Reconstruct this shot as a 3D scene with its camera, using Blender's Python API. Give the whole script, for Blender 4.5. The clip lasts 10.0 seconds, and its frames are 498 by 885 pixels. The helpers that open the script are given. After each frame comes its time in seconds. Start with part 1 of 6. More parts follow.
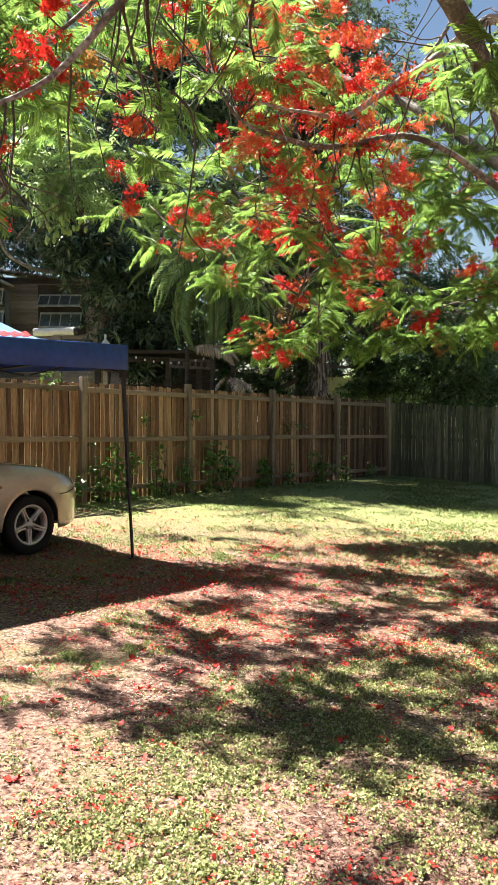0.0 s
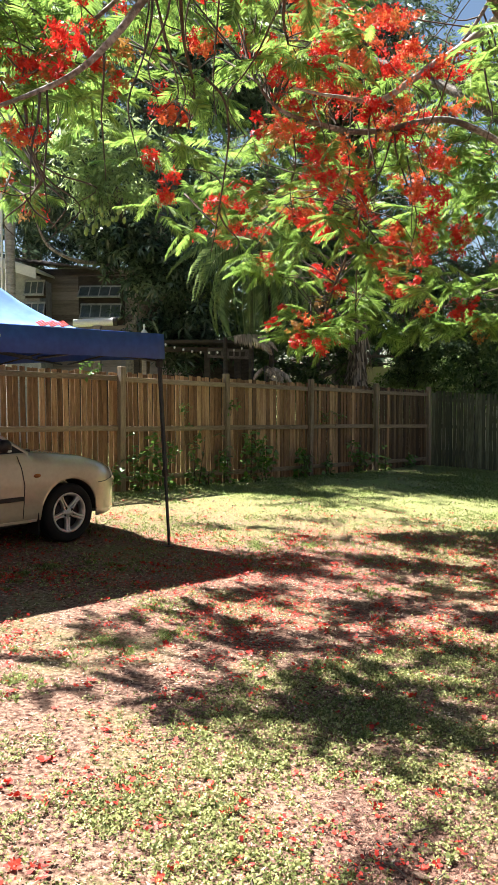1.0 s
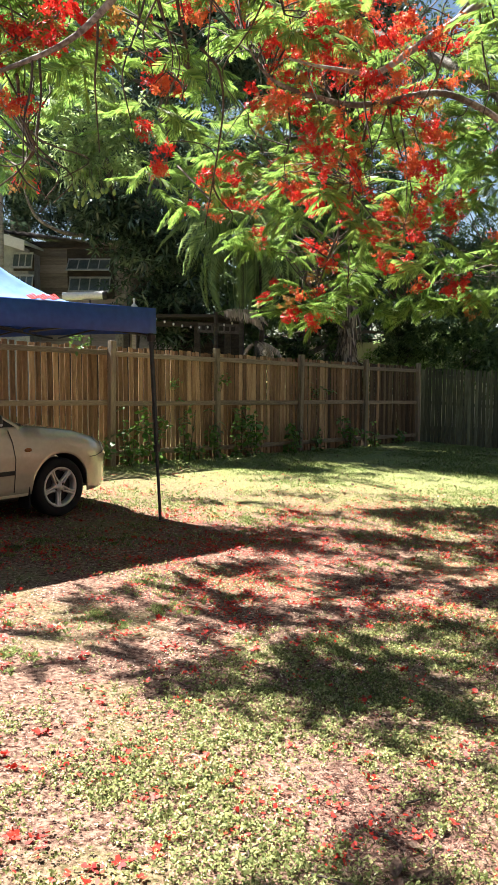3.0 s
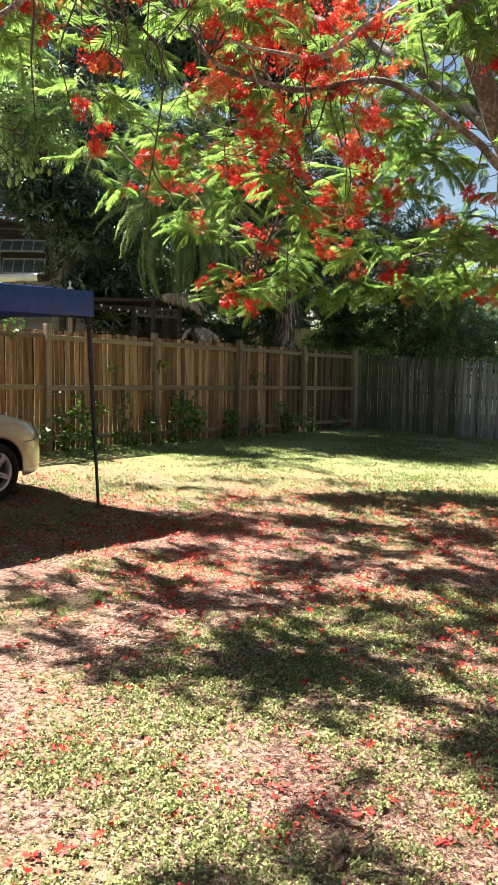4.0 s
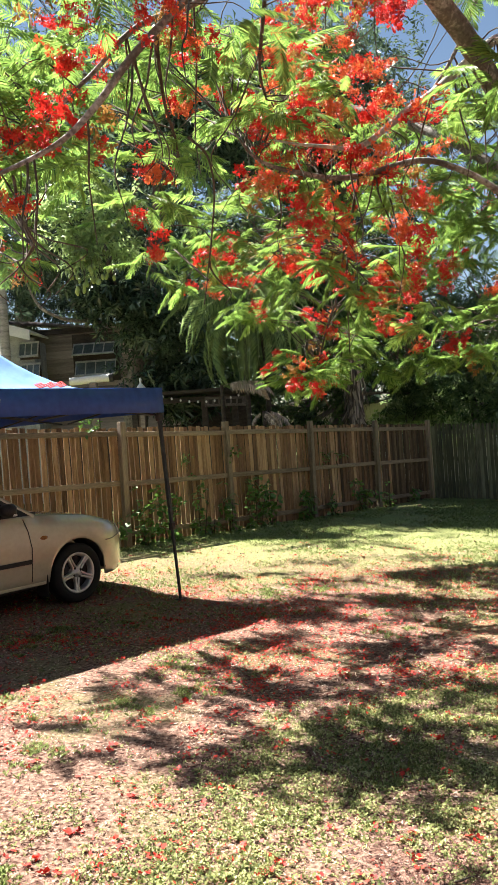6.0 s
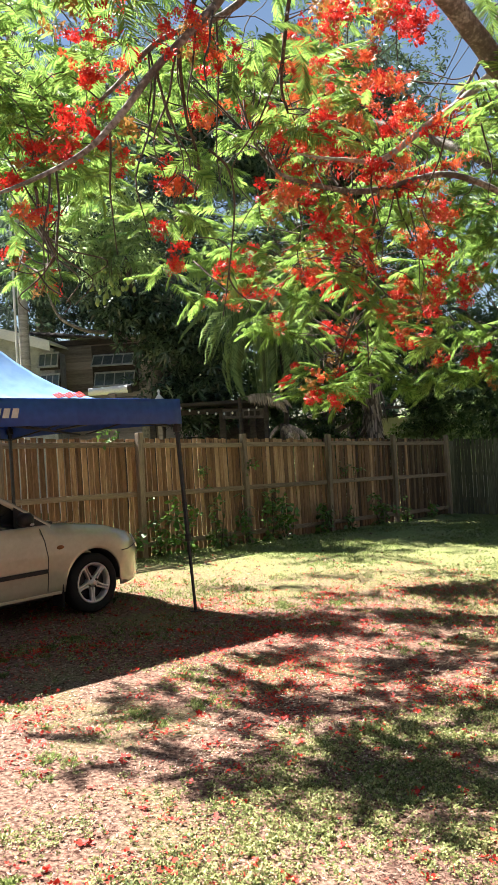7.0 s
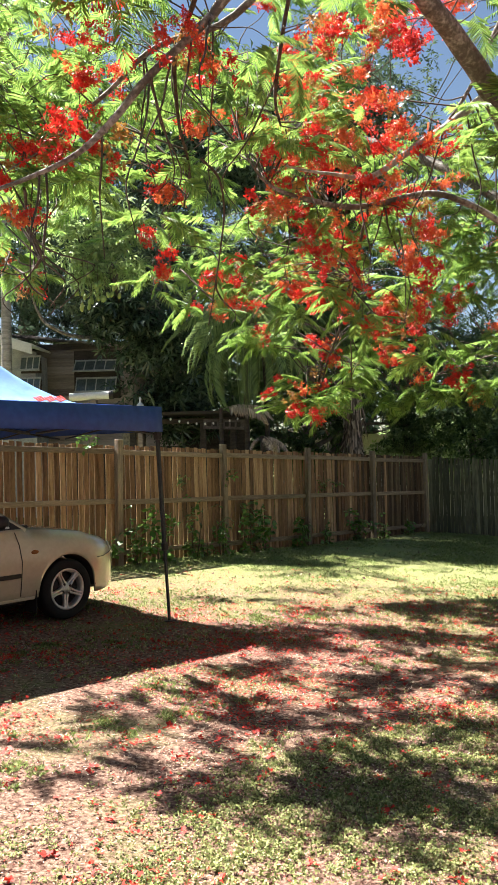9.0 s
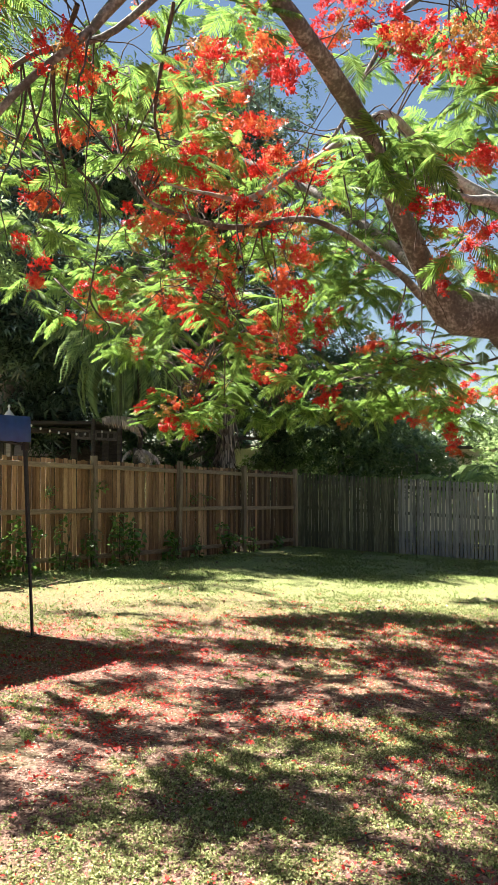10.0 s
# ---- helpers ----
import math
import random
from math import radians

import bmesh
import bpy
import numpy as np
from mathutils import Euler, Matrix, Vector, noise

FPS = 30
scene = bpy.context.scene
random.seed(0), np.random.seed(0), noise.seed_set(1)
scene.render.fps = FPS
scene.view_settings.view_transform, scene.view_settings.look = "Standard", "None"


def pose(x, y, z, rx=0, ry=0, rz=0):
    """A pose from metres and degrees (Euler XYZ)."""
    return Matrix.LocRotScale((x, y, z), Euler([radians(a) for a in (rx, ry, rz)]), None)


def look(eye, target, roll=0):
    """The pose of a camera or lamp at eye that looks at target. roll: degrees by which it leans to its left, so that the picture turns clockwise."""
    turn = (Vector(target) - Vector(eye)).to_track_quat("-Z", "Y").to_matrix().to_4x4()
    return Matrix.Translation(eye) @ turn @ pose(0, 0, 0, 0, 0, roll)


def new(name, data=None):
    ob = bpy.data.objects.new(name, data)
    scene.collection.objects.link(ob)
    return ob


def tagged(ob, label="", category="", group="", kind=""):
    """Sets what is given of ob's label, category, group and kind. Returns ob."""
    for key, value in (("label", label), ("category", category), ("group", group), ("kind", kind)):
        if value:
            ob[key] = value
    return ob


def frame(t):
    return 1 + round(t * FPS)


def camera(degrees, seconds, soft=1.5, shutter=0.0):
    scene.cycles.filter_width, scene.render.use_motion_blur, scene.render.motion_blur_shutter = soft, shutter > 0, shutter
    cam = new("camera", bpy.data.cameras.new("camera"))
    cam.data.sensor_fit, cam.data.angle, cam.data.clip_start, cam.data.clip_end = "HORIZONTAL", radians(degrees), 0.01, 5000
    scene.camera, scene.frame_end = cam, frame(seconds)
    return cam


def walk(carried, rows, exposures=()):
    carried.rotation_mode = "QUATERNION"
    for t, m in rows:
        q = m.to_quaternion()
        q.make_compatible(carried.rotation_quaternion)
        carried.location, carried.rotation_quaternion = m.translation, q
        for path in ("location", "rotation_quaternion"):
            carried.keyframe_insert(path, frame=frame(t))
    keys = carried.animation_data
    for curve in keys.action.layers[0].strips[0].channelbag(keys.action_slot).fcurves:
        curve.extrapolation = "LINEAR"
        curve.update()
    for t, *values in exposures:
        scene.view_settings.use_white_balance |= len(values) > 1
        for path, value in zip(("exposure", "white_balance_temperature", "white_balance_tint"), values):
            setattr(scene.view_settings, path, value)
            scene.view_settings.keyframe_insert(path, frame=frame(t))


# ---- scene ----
cam = camera(33.0, 10.0, soft=1.1)
# seconds, x, y, z, yaw, pitch, roll
PATH = [
    (0.0, -0.006, -0.008, 1.668, -0.00, -3.06, -0.03),
    (0.5, 0.035, -0.008, 1.658, 1.82, -3.94, -0.22),
    (1.0, 0.043, -0.006, 1.646, 2.77, -3.69, 0.15),
    (1.5, 0.026, -0.009, 1.653, 2.60, -3.33, -0.37),
    (2.0, 0.003, 0.001, 1.662, 1.98, -3.72, -0.37),
    (3.3, 0.008, -0.010, 1.643, 1.95, -6.08, -0.17),
    (3.5, 0.007, -0.012, 1.642, 0.92, -6.43, -0.53),
    (4.0, -0.013, 0.000, 1.643, -2.27, -6.33, -0.72),
    (4.5, -0.009, 0.006, 1.647, -4.20, -6.15, -0.19),
    (5.0, -0.006, -0.008, 1.654, -5.27, -5.25, 1.20),
    (5.5, 0.018, -0.015, 1.656, -2.38, -3.29, 3.08),
    (6.0, 0.013, -0.006, 1.675, 2.62, -0.67, 4.10),
    (6.2, 0.018, -0.007, 1.682, 3.87, -0.16, 4.16),
    (7.5, 0.009, 0.014, 1.661, 3.66, 0.30, 3.16),
    (8.0, 0.005, 0.012, 1.665, 3.86, 0.27, 3.23),
    (8.5, 0.009, 0.017, 1.658, 3.74, 0.39, 2.93),
    (9.0, 0.002, 0.031, 1.662, 2.40, 1.02, 1.33),
    (9.5, 0.002, 0.016, 1.673, -0.09, 1.94, 0.66),
    (10.0, 0.028, -0.009, 1.684, -6.19, 1.76, -0.01),
]
walk(cam, [(t, pose(x, y, z, 90 + p, r, w)) for t, x, y, z, w, p, r in PATH],
     exposures=[(0.0, 2.29, 6480, 10), (10.0, 2.29, 6480, 10)])

# ---- light ----
SUN = Vector((-0.528, 0.335, 1.0)).normalized()
sun = new("sun", bpy.data.lights.new("sun", "SUN"))
sun.data.energy, sun.data.angle, sun.data.color = 5.0, radians(0.53), (1.0, 0.96, 0.90)
sun.matrix_world = look(SUN * 40, (0, 0, 0))
world = bpy.data.worlds.new("sky")
scene.world = world
world.use_nodes = True
wn = world.node_tree
sky = wn.nodes.new("ShaderNodeTexSky")
sky.sky_type, sky.sun_disc = "NISHITA", False
sky.sun_elevation = math.asin(SUN.z)
sky.sun_rotation = math.atan2(SUN.x, SUN.y)
sky.air_density, sky.dust_density, sky.ozone_density = 1.1, 0.15, 0.45
wn.links.new(sky.outputs[0], wn.nodes["Background"].inputs[0])
wn.nodes["Background"].inputs[1].default_value = 0.0262

# ---- plan ----
SLOPE = -0.0524


def gz(x, y=0.0):
    """The lawn falls gently towards the far corner of the yard."""
    return SLOPE * max(-25.0, min(25.0, x))


U = Vector((0.603, 0.798, 0))        # along the timber fence, the car and the tent
N = Vector((0.798, -0.603, 0))       # from that fence into the yard
P1 = Vector((-2.48, 12.27, 0))
BAY = 2.376
CORNER = P1 + U * BAY * 4
W = Vector((0.955, -0.296, 0))       # along the grey back fence


# ---- mesh helpers ----
def np_mesh(name, verts, faces):
    """A mesh from arrays of corners and of equal-sided faces."""
    verts, faces = np.asarray(verts, np.float32), np.asarray(faces, np.int32)
    me = bpy.data.meshes.new(name)
    n, k = faces.shape
    me.vertices.add(len(verts))
    me.vertices.foreach_set("co", verts.ravel())
    me.loops.add(n * k)
    me.loops.foreach_set("vertex_index", faces.ravel())
    me.polygons.add(n)
    me.polygons.foreach_set("loop_start", np.arange(0, n * k, k, dtype=np.int32))
    me.update(calc_edges=True)
    return me


def put(name, me, material, parent=None, m=None, label="", smooth=False):
    """Links a mesh (or bmesh) as one object under its thing."""
    if isinstance(me, bmesh.types.BMesh):
        bm, me = me, bpy.data.meshes.new(name)
        bmesh.ops.recalc_face_normals(bm, faces=bm.faces)
        bm.to_mesh(me)
        bm.free()
    if material and not me.materials:
        me.materials.append(material)
    if smooth:
        me.polygons.foreach_set("use_smooth", [True] * len(me.polygons))
    ob = new(name, me)
    if parent:
        ob.parent = parent
    if m:
        ob.matrix_basis = m
    if label:
        tagged(ob, label)
    return ob


def thing(name, label, category, m=None, group="", kind=""):
    ob = new(name)
    ob.empty_display_size = 0.2
    if m:
        ob.matrix_basis = m
    return tagged(ob, label, category, group, kind)


def box(bm, lo, hi, bevel=0.0, m=None):
    r = bmesh.ops.create_cube(bm, size=1.0)
    vs = r["verts"]
    size, mid = Vector(hi) - Vector(lo), (Vector(hi) + Vector(lo)) / 2
    for v in vs:
        v.co = Vector((v.co.x * size.x, v.co.y * size.y, v.co.z * size.z)) + mid
        if m:
            v.co = m @ v.co
    if bevel:
        es = list({e for v in vs for e in v.link_edges})
        bmesh.ops.bevel(bm, geom=es, offset=bevel, segments=1, affect="EDGES")
    return bm


def boxm(lo, hi, bevel=0.0):
    return box(bmesh.new(), lo, hi, bevel)


def tube_arrays(points, radii, sides=8, cap=True):
    """A tapered tube through the points."""
    P = [Vector(p) for p in points]
    n = len(P)
    verts, faces = [], []
    ref = Vector((0.31, 0.17, 0.93))
    for i, p in enumerate(P):
        d = (P[min(i + 1, n - 1)] - P[max(i - 1, 0)]).normalized()
        a = d.cross(ref)
        if a.length < 0.05:
            a = d.cross(Vector((1, 0, 0)))
        a.normalize()
        b = d.cross(a)
        for k in range(sides):
            w = 2 * math.pi * k / sides
            verts.append(p + (a * math.cos(w) + b * math.sin(w)) * radii[i])
    for i in range(n - 1):
        for k in range(sides):
            k2 = (k + 1) % sides
            faces.append((i * sides + k, i * sides + k2, (i + 1) * sides + k2, (i + 1) * sides + k))
    return verts, faces


def smooth_line(points, steps=5):
    """Catmull-Rom through the control points; each has x, y, z and a radius."""
    P = [np.array(p, float) for p in points]
    P = [2 * P[0] - P[1]] + P + [2 * P[-1] - P[-2]]
    out = []
    for i in range(1, len(P) - 2):
        for s in range(steps):
            t = s / steps
            a, b, c, d = P[i - 1:i + 3]
            out.append(0.5 * (2 * b + (c - a) * t + (2 * a - 5 * b + 4 * c - d) * t * t + (3 * b - a - 3 * c + d) * t ** 3))
    out.append(P[-2])
    return np.array(out)


def tubes(name, lines, material, parent, sides=8, steps=5, wobble=0.0, label=""):
    """Several limbs joined in one mesh."""
    V, F = [], []
    for line in lines:
        q = smooth_line(line, steps)
        if wobble:
            for k in range(1, len(q)):
                q[k, :3] += np.array(noise.noise_vector(Vector(q[k, :3] * 3.1))) * wobble
        v, f = tube_arrays(q[:, :3], np.maximum(q[:, 3], 0.0015), sides)
        F += [tuple(i + len(V) for i in face) for face in f]
        V += v
    return put(name, np_mesh(name, [tuple(v) for v in V], F), material, parent, smooth=True, label=label)


# ---- materials ----
def material(name, dark, light, scale=6.0, rough=0.7, metal=0.0, bump=0.2, bump_scale=60.0, stretch=(1, 1, 1), vary=0.0,
             random_by="", translucent=0.0, specular=0.4, spots=None, coat=0.0):
    """Two tones mixed by noise at two scales, with relief. random_by: "object" or "island" shifts the brightness of each piece by vary."""
    m = bpy.data.materials.new(name)
    m.use_nodes = True
    t = m.node_tree
    nn, ln = t.nodes, t.links
    bs = nn["Principled BSDF"]
    co = nn.new("ShaderNodeTexCoord")
    mp = nn.new("ShaderNodeMapping")
    mp.inputs["Scale"].default_value = stretch
    ln.new(co.outputs["Object"], mp.inputs[0])
    vec = mp.outputs[0]
    info = None
    if random_by == "object":
        info = nn.new("ShaderNodeObjectInfo").outputs["Random"]
        ad = nn.new("ShaderNodeVectorMath")
        ad.operation = "ADD"
        sc = nn.new("ShaderNodeMath")
        sc.operation = "MULTIPLY"
        sc.inputs[1].default_value = 57.0
        ln.new(info, sc.inputs[0])
        ln.new(vec, ad.inputs[0])
        ln.new(sc.outputs[0], ad.inputs[1])
        vec = ad.outputs[0]
    elif random_by == "island":
        info = nn.new("ShaderNodeNewGeometry").outputs["Random Per Island"]
    n1 = nn.new("ShaderNodeTexNoise")
    n1.inputs["Scale"].default_value, n1.inputs["Detail"].default_value = scale, 6
    n2 = nn.new("ShaderNodeTexNoise")
    n2.inputs["Scale"].default_value, n2.inputs["Detail"].default_value = scale * 7, 4
    ln.new(vec, n1.inputs["Vector"])
    ln.new(vec, n2.inputs["Vector"])
    av = nn.new("ShaderNodeMath")
    av.operation = "ADD"
    ln.new(n1.outputs[0], av.inputs[0])
    ln.new(n2.outputs[0], av.inputs[1])
    rg = nn.new("ShaderNodeMapRange")
    rg.inputs["From Min"].default_value, rg.inputs["From Max"].default_value = 0.7, 1.3
    ln.new(av.outputs[0], rg.inputs[0])
    fac = rg.outputs[0]
    if info:
        mx = nn.new("ShaderNodeMix")
        mx.inputs[0].default_value = vary
        ln.new(fac, mx.inputs[2])
        ln.new(info, mx.inputs[3])
        fac = mx.outputs[0]
    ramp = nn.new("ShaderNodeValToRGB")
    ramp.color_ramp.elements[0].color, ramp.color_ramp.elements[1].color = (*dark, 1), (*light, 1)
    if spots:
        e = ramp.color_ramp.elements.new(0.5)
        e.color = (*spots, 1)
    ln.new(fac, ramp.inputs[0])
    ln.new(ramp.outputs[0], bs.inputs["Base Color"])
    bs.inputs["Roughness"].default_value, bs.inputs["Metallic"].default_value = rough, metal
    bs.inputs["Specular IOR Level"].default_value = specular
    bs.inputs["Coat Weight"].default_value = coat
    if bump:
        nb = nn.new("ShaderNodeTexNoise")
        nb.inputs["Scale"].default_value, nb.inputs["Detail"].default_value = bump_scale, 5
        ln.new(vec, nb.inputs["Vector"])
        bp = nn.new("ShaderNodeBump")
        bp.inputs["Strength"].default_value, bp.inputs["Distance"].default_value = bump, 0.01
        ln.new(nb.outputs[0], bp.inputs["Height"])
        ln.new(bp.outputs[0], bs.inputs["Normal"])
    if translucent:
        tr = nn.new("ShaderNodeBsdfTranslucent")
        ln.new(ramp.outputs[0], tr.inputs[0])
        ms = nn.new("ShaderNodeMixShader")
        ms.inputs[0].default_value = translucent
        ln.new(bs.outputs[0], ms.inputs[1])
        ln.new(tr.outputs[0], ms.inputs[2])
        ln.new(ms.outputs[0], nn["Material Output"].inputs[0])
    return m


M_PALING = material("weathered_hardwood", (0.04, 0.018, 0.008), (0.62, 0.41, 0.235), 2.2, 0.85, bump=0.5, bump_scale=30, stretch=(9, 9, 0.7), vary=0.55, random_by="object", spots=(0.25, 0.138, 0.068))
M_RAIL = material("silvered_rail", (0.09, 0.064, 0.04), (0.36, 0.275, 0.185), 2.0, 0.85, bump=0.4, bump_scale=30, stretch=(0.8, 9, 9), vary=0.3, random_by="object")
M_POST = material("hardwood_post", (0.095, 0.07, 0.045), (0.40, 0.31, 0.215), 2.0, 0.85, bump=0.5, bump_scale=30, stretch=(9, 9, 0.8), vary=0.3, random_by="object")
# Darker copy of the paling timber: shade by the corner put into its colour.
M_SHADED_PALING = material("tree_shaded_hardwood", (0.018, 0.009, 0.004), (0.26, 0.18, 0.10), 2.2, 0.85, bump=0.5, bump_scale=30, stretch=(9, 9, 0.7), vary=0.55, random_by="object", spots=(0.075, 0.044, 0.022))
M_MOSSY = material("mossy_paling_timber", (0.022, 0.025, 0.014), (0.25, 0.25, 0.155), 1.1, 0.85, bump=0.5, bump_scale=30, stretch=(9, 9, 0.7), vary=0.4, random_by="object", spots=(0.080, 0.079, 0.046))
M_GREY = material("grey_paling_timber", (0.07, 0.07, 0.064), (0.40, 0.39, 0.365), 1.1, 0.85, bump=0.5, bump_scale=30, stretch=(9, 9, 0.7), vary=0.4, random_by="object", spots=(0.22, 0.215, 0.20))
M_BARK = material("poinciana_bark", (0.085, 0.072, 0.06), (0.42, 0.39, 0.35), 5, 0.9, bump=0.9, bump_scale=40, spots=(0.145, 0.126, 0.108))
# Limbs of paler bark; some of their brightness is sunlight put into the colour.
M_PALEBARK = material("pale_sunlit_bark", (0.16, 0.15, 0.135), (0.60, 0.57, 0.52), 6, 0.85, bump=0.7, bump_scale=40, spots=(0.33, 0.31, 0.28))
M_TWIG = material("twig_bark", (0.03, 0.022, 0.016), (0.13, 0.095, 0.068), 9, 0.85, bump=0.3)
M_FROND = material("poinciana_leaf", (0.038, 0.12, 0.022), (0.38, 0.54, 0.12), 1.2, 0.4, bump=0, vary=0.6, random_by="island", translucent=0.55)
M_PETAL = material("red_petal", (0.42, 0.007, 0.009), (0.82, 0.060, 0.034), 6, 0.5, bump=0, vary=0.3, random_by="object", translucent=0.35)
M_ORANGE = material("orange_petal", (0.56, 0.05, 0.018), (0.80, 0.22, 0.070), 6, 0.5, bump=0, vary=0.3, random_by="object", translucent=0.35)
M_BUD = material("bud_calyx", (0.20, 0.07, 0.012), (0.56, 0.33, 0.09), 6, 0.6, bump=0, vary=0.4, random_by="object", translucent=0.3)
M_LEAF = material("dark_tree_leaf", (0.014, 0.034, 0.02), (0.15, 0.215, 0.13), 0.6, 0.22, bump=0, vary=0.6, random_by="island", translucent=0.35, specular=0.8)
M_LIME = material("bright_tree_leaf", (0.12, 0.21, 0.055), (0.54, 0.66, 0.30), 0.8, 0.3, bump=0, vary=0.6, random_by="island", translucent=0.6)
M_MID = material("green_tree_leaf", (0.024, 0.056, 0.022), (0.22, 0.31, 0.115), 0.6, 0.27, bump=0, vary=0.6, random_by="island", translucent=0.4, specular=0.6)
M_TRUNK = material("tree_bark", (0.06, 0.05, 0.04), (0.22, 0.19, 0.15), 3, 0.9, bump=0.8, bump_scale=20)
M_PALMLEAF = material("palm_leaf", (0.06, 0.12, 0.045), (0.40, 0.52, 0.20), 0.6, 0.25, bump=0, vary=0.6, random_by="island", translucent=0.45, specular=0.6)
M_STRAWLEAF = material("yellowing_palm_leaf", (0.05, 0.055, 0.025), (0.36, 0.34, 0.19), 2, 0.8, bump=0, vary=0.6, random_by="island", translucent=0.2)
M_DRYLEAF = material("dead_palm_leaf", (0.13, 0.09, 0.065), (0.80, 0.66, 0.53), 2, 0.8, bump=0, vary=0.6, random_by="island", translucent=0.15)
M_PALMTRUNK = material("palm_trunk_bark", (0.16, 0.15, 0.14), (0.46, 0.44, 0.41), 3, 0.9, bump=0.6, bump_scale=12, stretch=(1, 1, 6))
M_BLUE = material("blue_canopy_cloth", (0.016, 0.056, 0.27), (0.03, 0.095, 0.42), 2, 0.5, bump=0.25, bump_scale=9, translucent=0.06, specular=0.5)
# Roof cloth is a lighter copy of the canopy cloth, sunlight put into its colour.
M_ROOFCLOTH = material("sunlit_blue_cloth", (0.10, 0.23, 0.55), (0.20, 0.37, 0.66), 1.2, 0.5, bump=0.15, bump_scale=9, translucent=0.05, specular=1.0, coat=0.5)
M_STEEL = material("black_powder_steel", (0.02, 0.021, 0.024), (0.05, 0.052, 0.058), 12, 0.45, 0.3, bump=0.1)
M_PAINT = material("champagne_car_paint", (0.50, 0.455, 0.345), (0.58, 0.525, 0.40), 4, 0.22, 0.2, bump=0.01, coat=1.0)
M_RUBBER = material("black_rubber", (0.006, 0.006, 0.006), (0.013, 0.0125, 0.012), 12, 0.85, bump=0.2)
M_TRIM = material("black_plastic_trim", (0.012, 0.010, 0.010), (0.03, 0.026, 0.025), 12, 0.5, bump=0.1)
M_ALLOY = material("silver_alloy", (0.50, 0.50, 0.50), (0.68, 0.68, 0.68), 10, 0.35, 0.7, bump=0.05)
M_AMBER = material("amber_lens", (0.20, 0.065, 0.018), (0.34, 0.13, 0.03), 20, 0.2, bump=0.1)
M_LAMP = material("hazed_headlamp_lens", (0.42, 0.42, 0.38), (0.62, 0.60, 0.52), 14, 0.15, bump=0.1, coat=0.6)
M_CARGLASS = material("dark_car_glass", (0.012, 0.016, 0.020), (0.02, 0.026, 0.032), 3, 0.06, bump=0, specular=0.7)
M_WHITE = material("white_painted_board", (0.55, 0.56, 0.57), (0.72, 0.72, 0.70), 4, 0.6, bump=0.1)
M_BOARD = material("old_weatherboard", (0.045, 0.036, 0.031), (0.46, 0.39, 0.345), 2.0, 0.85, bump=0.5, bump_scale=25, stretch=(0.6, 6, 8), vary=0.6, random_by="object")
M_ROOF = material("rusty_roof_sheet", (0.05, 0.042, 0.038), (0.16, 0.135, 0.12), 1.5, 0.75, 0.2, bump=0.3)
M_DARK = material("dark_shed_timber", (0.016, 0.013, 0.011), (0.065, 0.052, 0.043), 4, 0.85, bump=0.3, stretch=(1, 1, 4))
M_SASH = material("weathered_sash_shaded_wall", (0.22, 0.23, 0.22), (0.46, 0.47, 0.45), 6, 0.7, bump=0.1)
M_LOUVRE = material("louvre_glass", (0.05, 0.07, 0.07), (0.12, 0.15, 0.15), 6, 0.12, bump=0.05, specular=0.6)


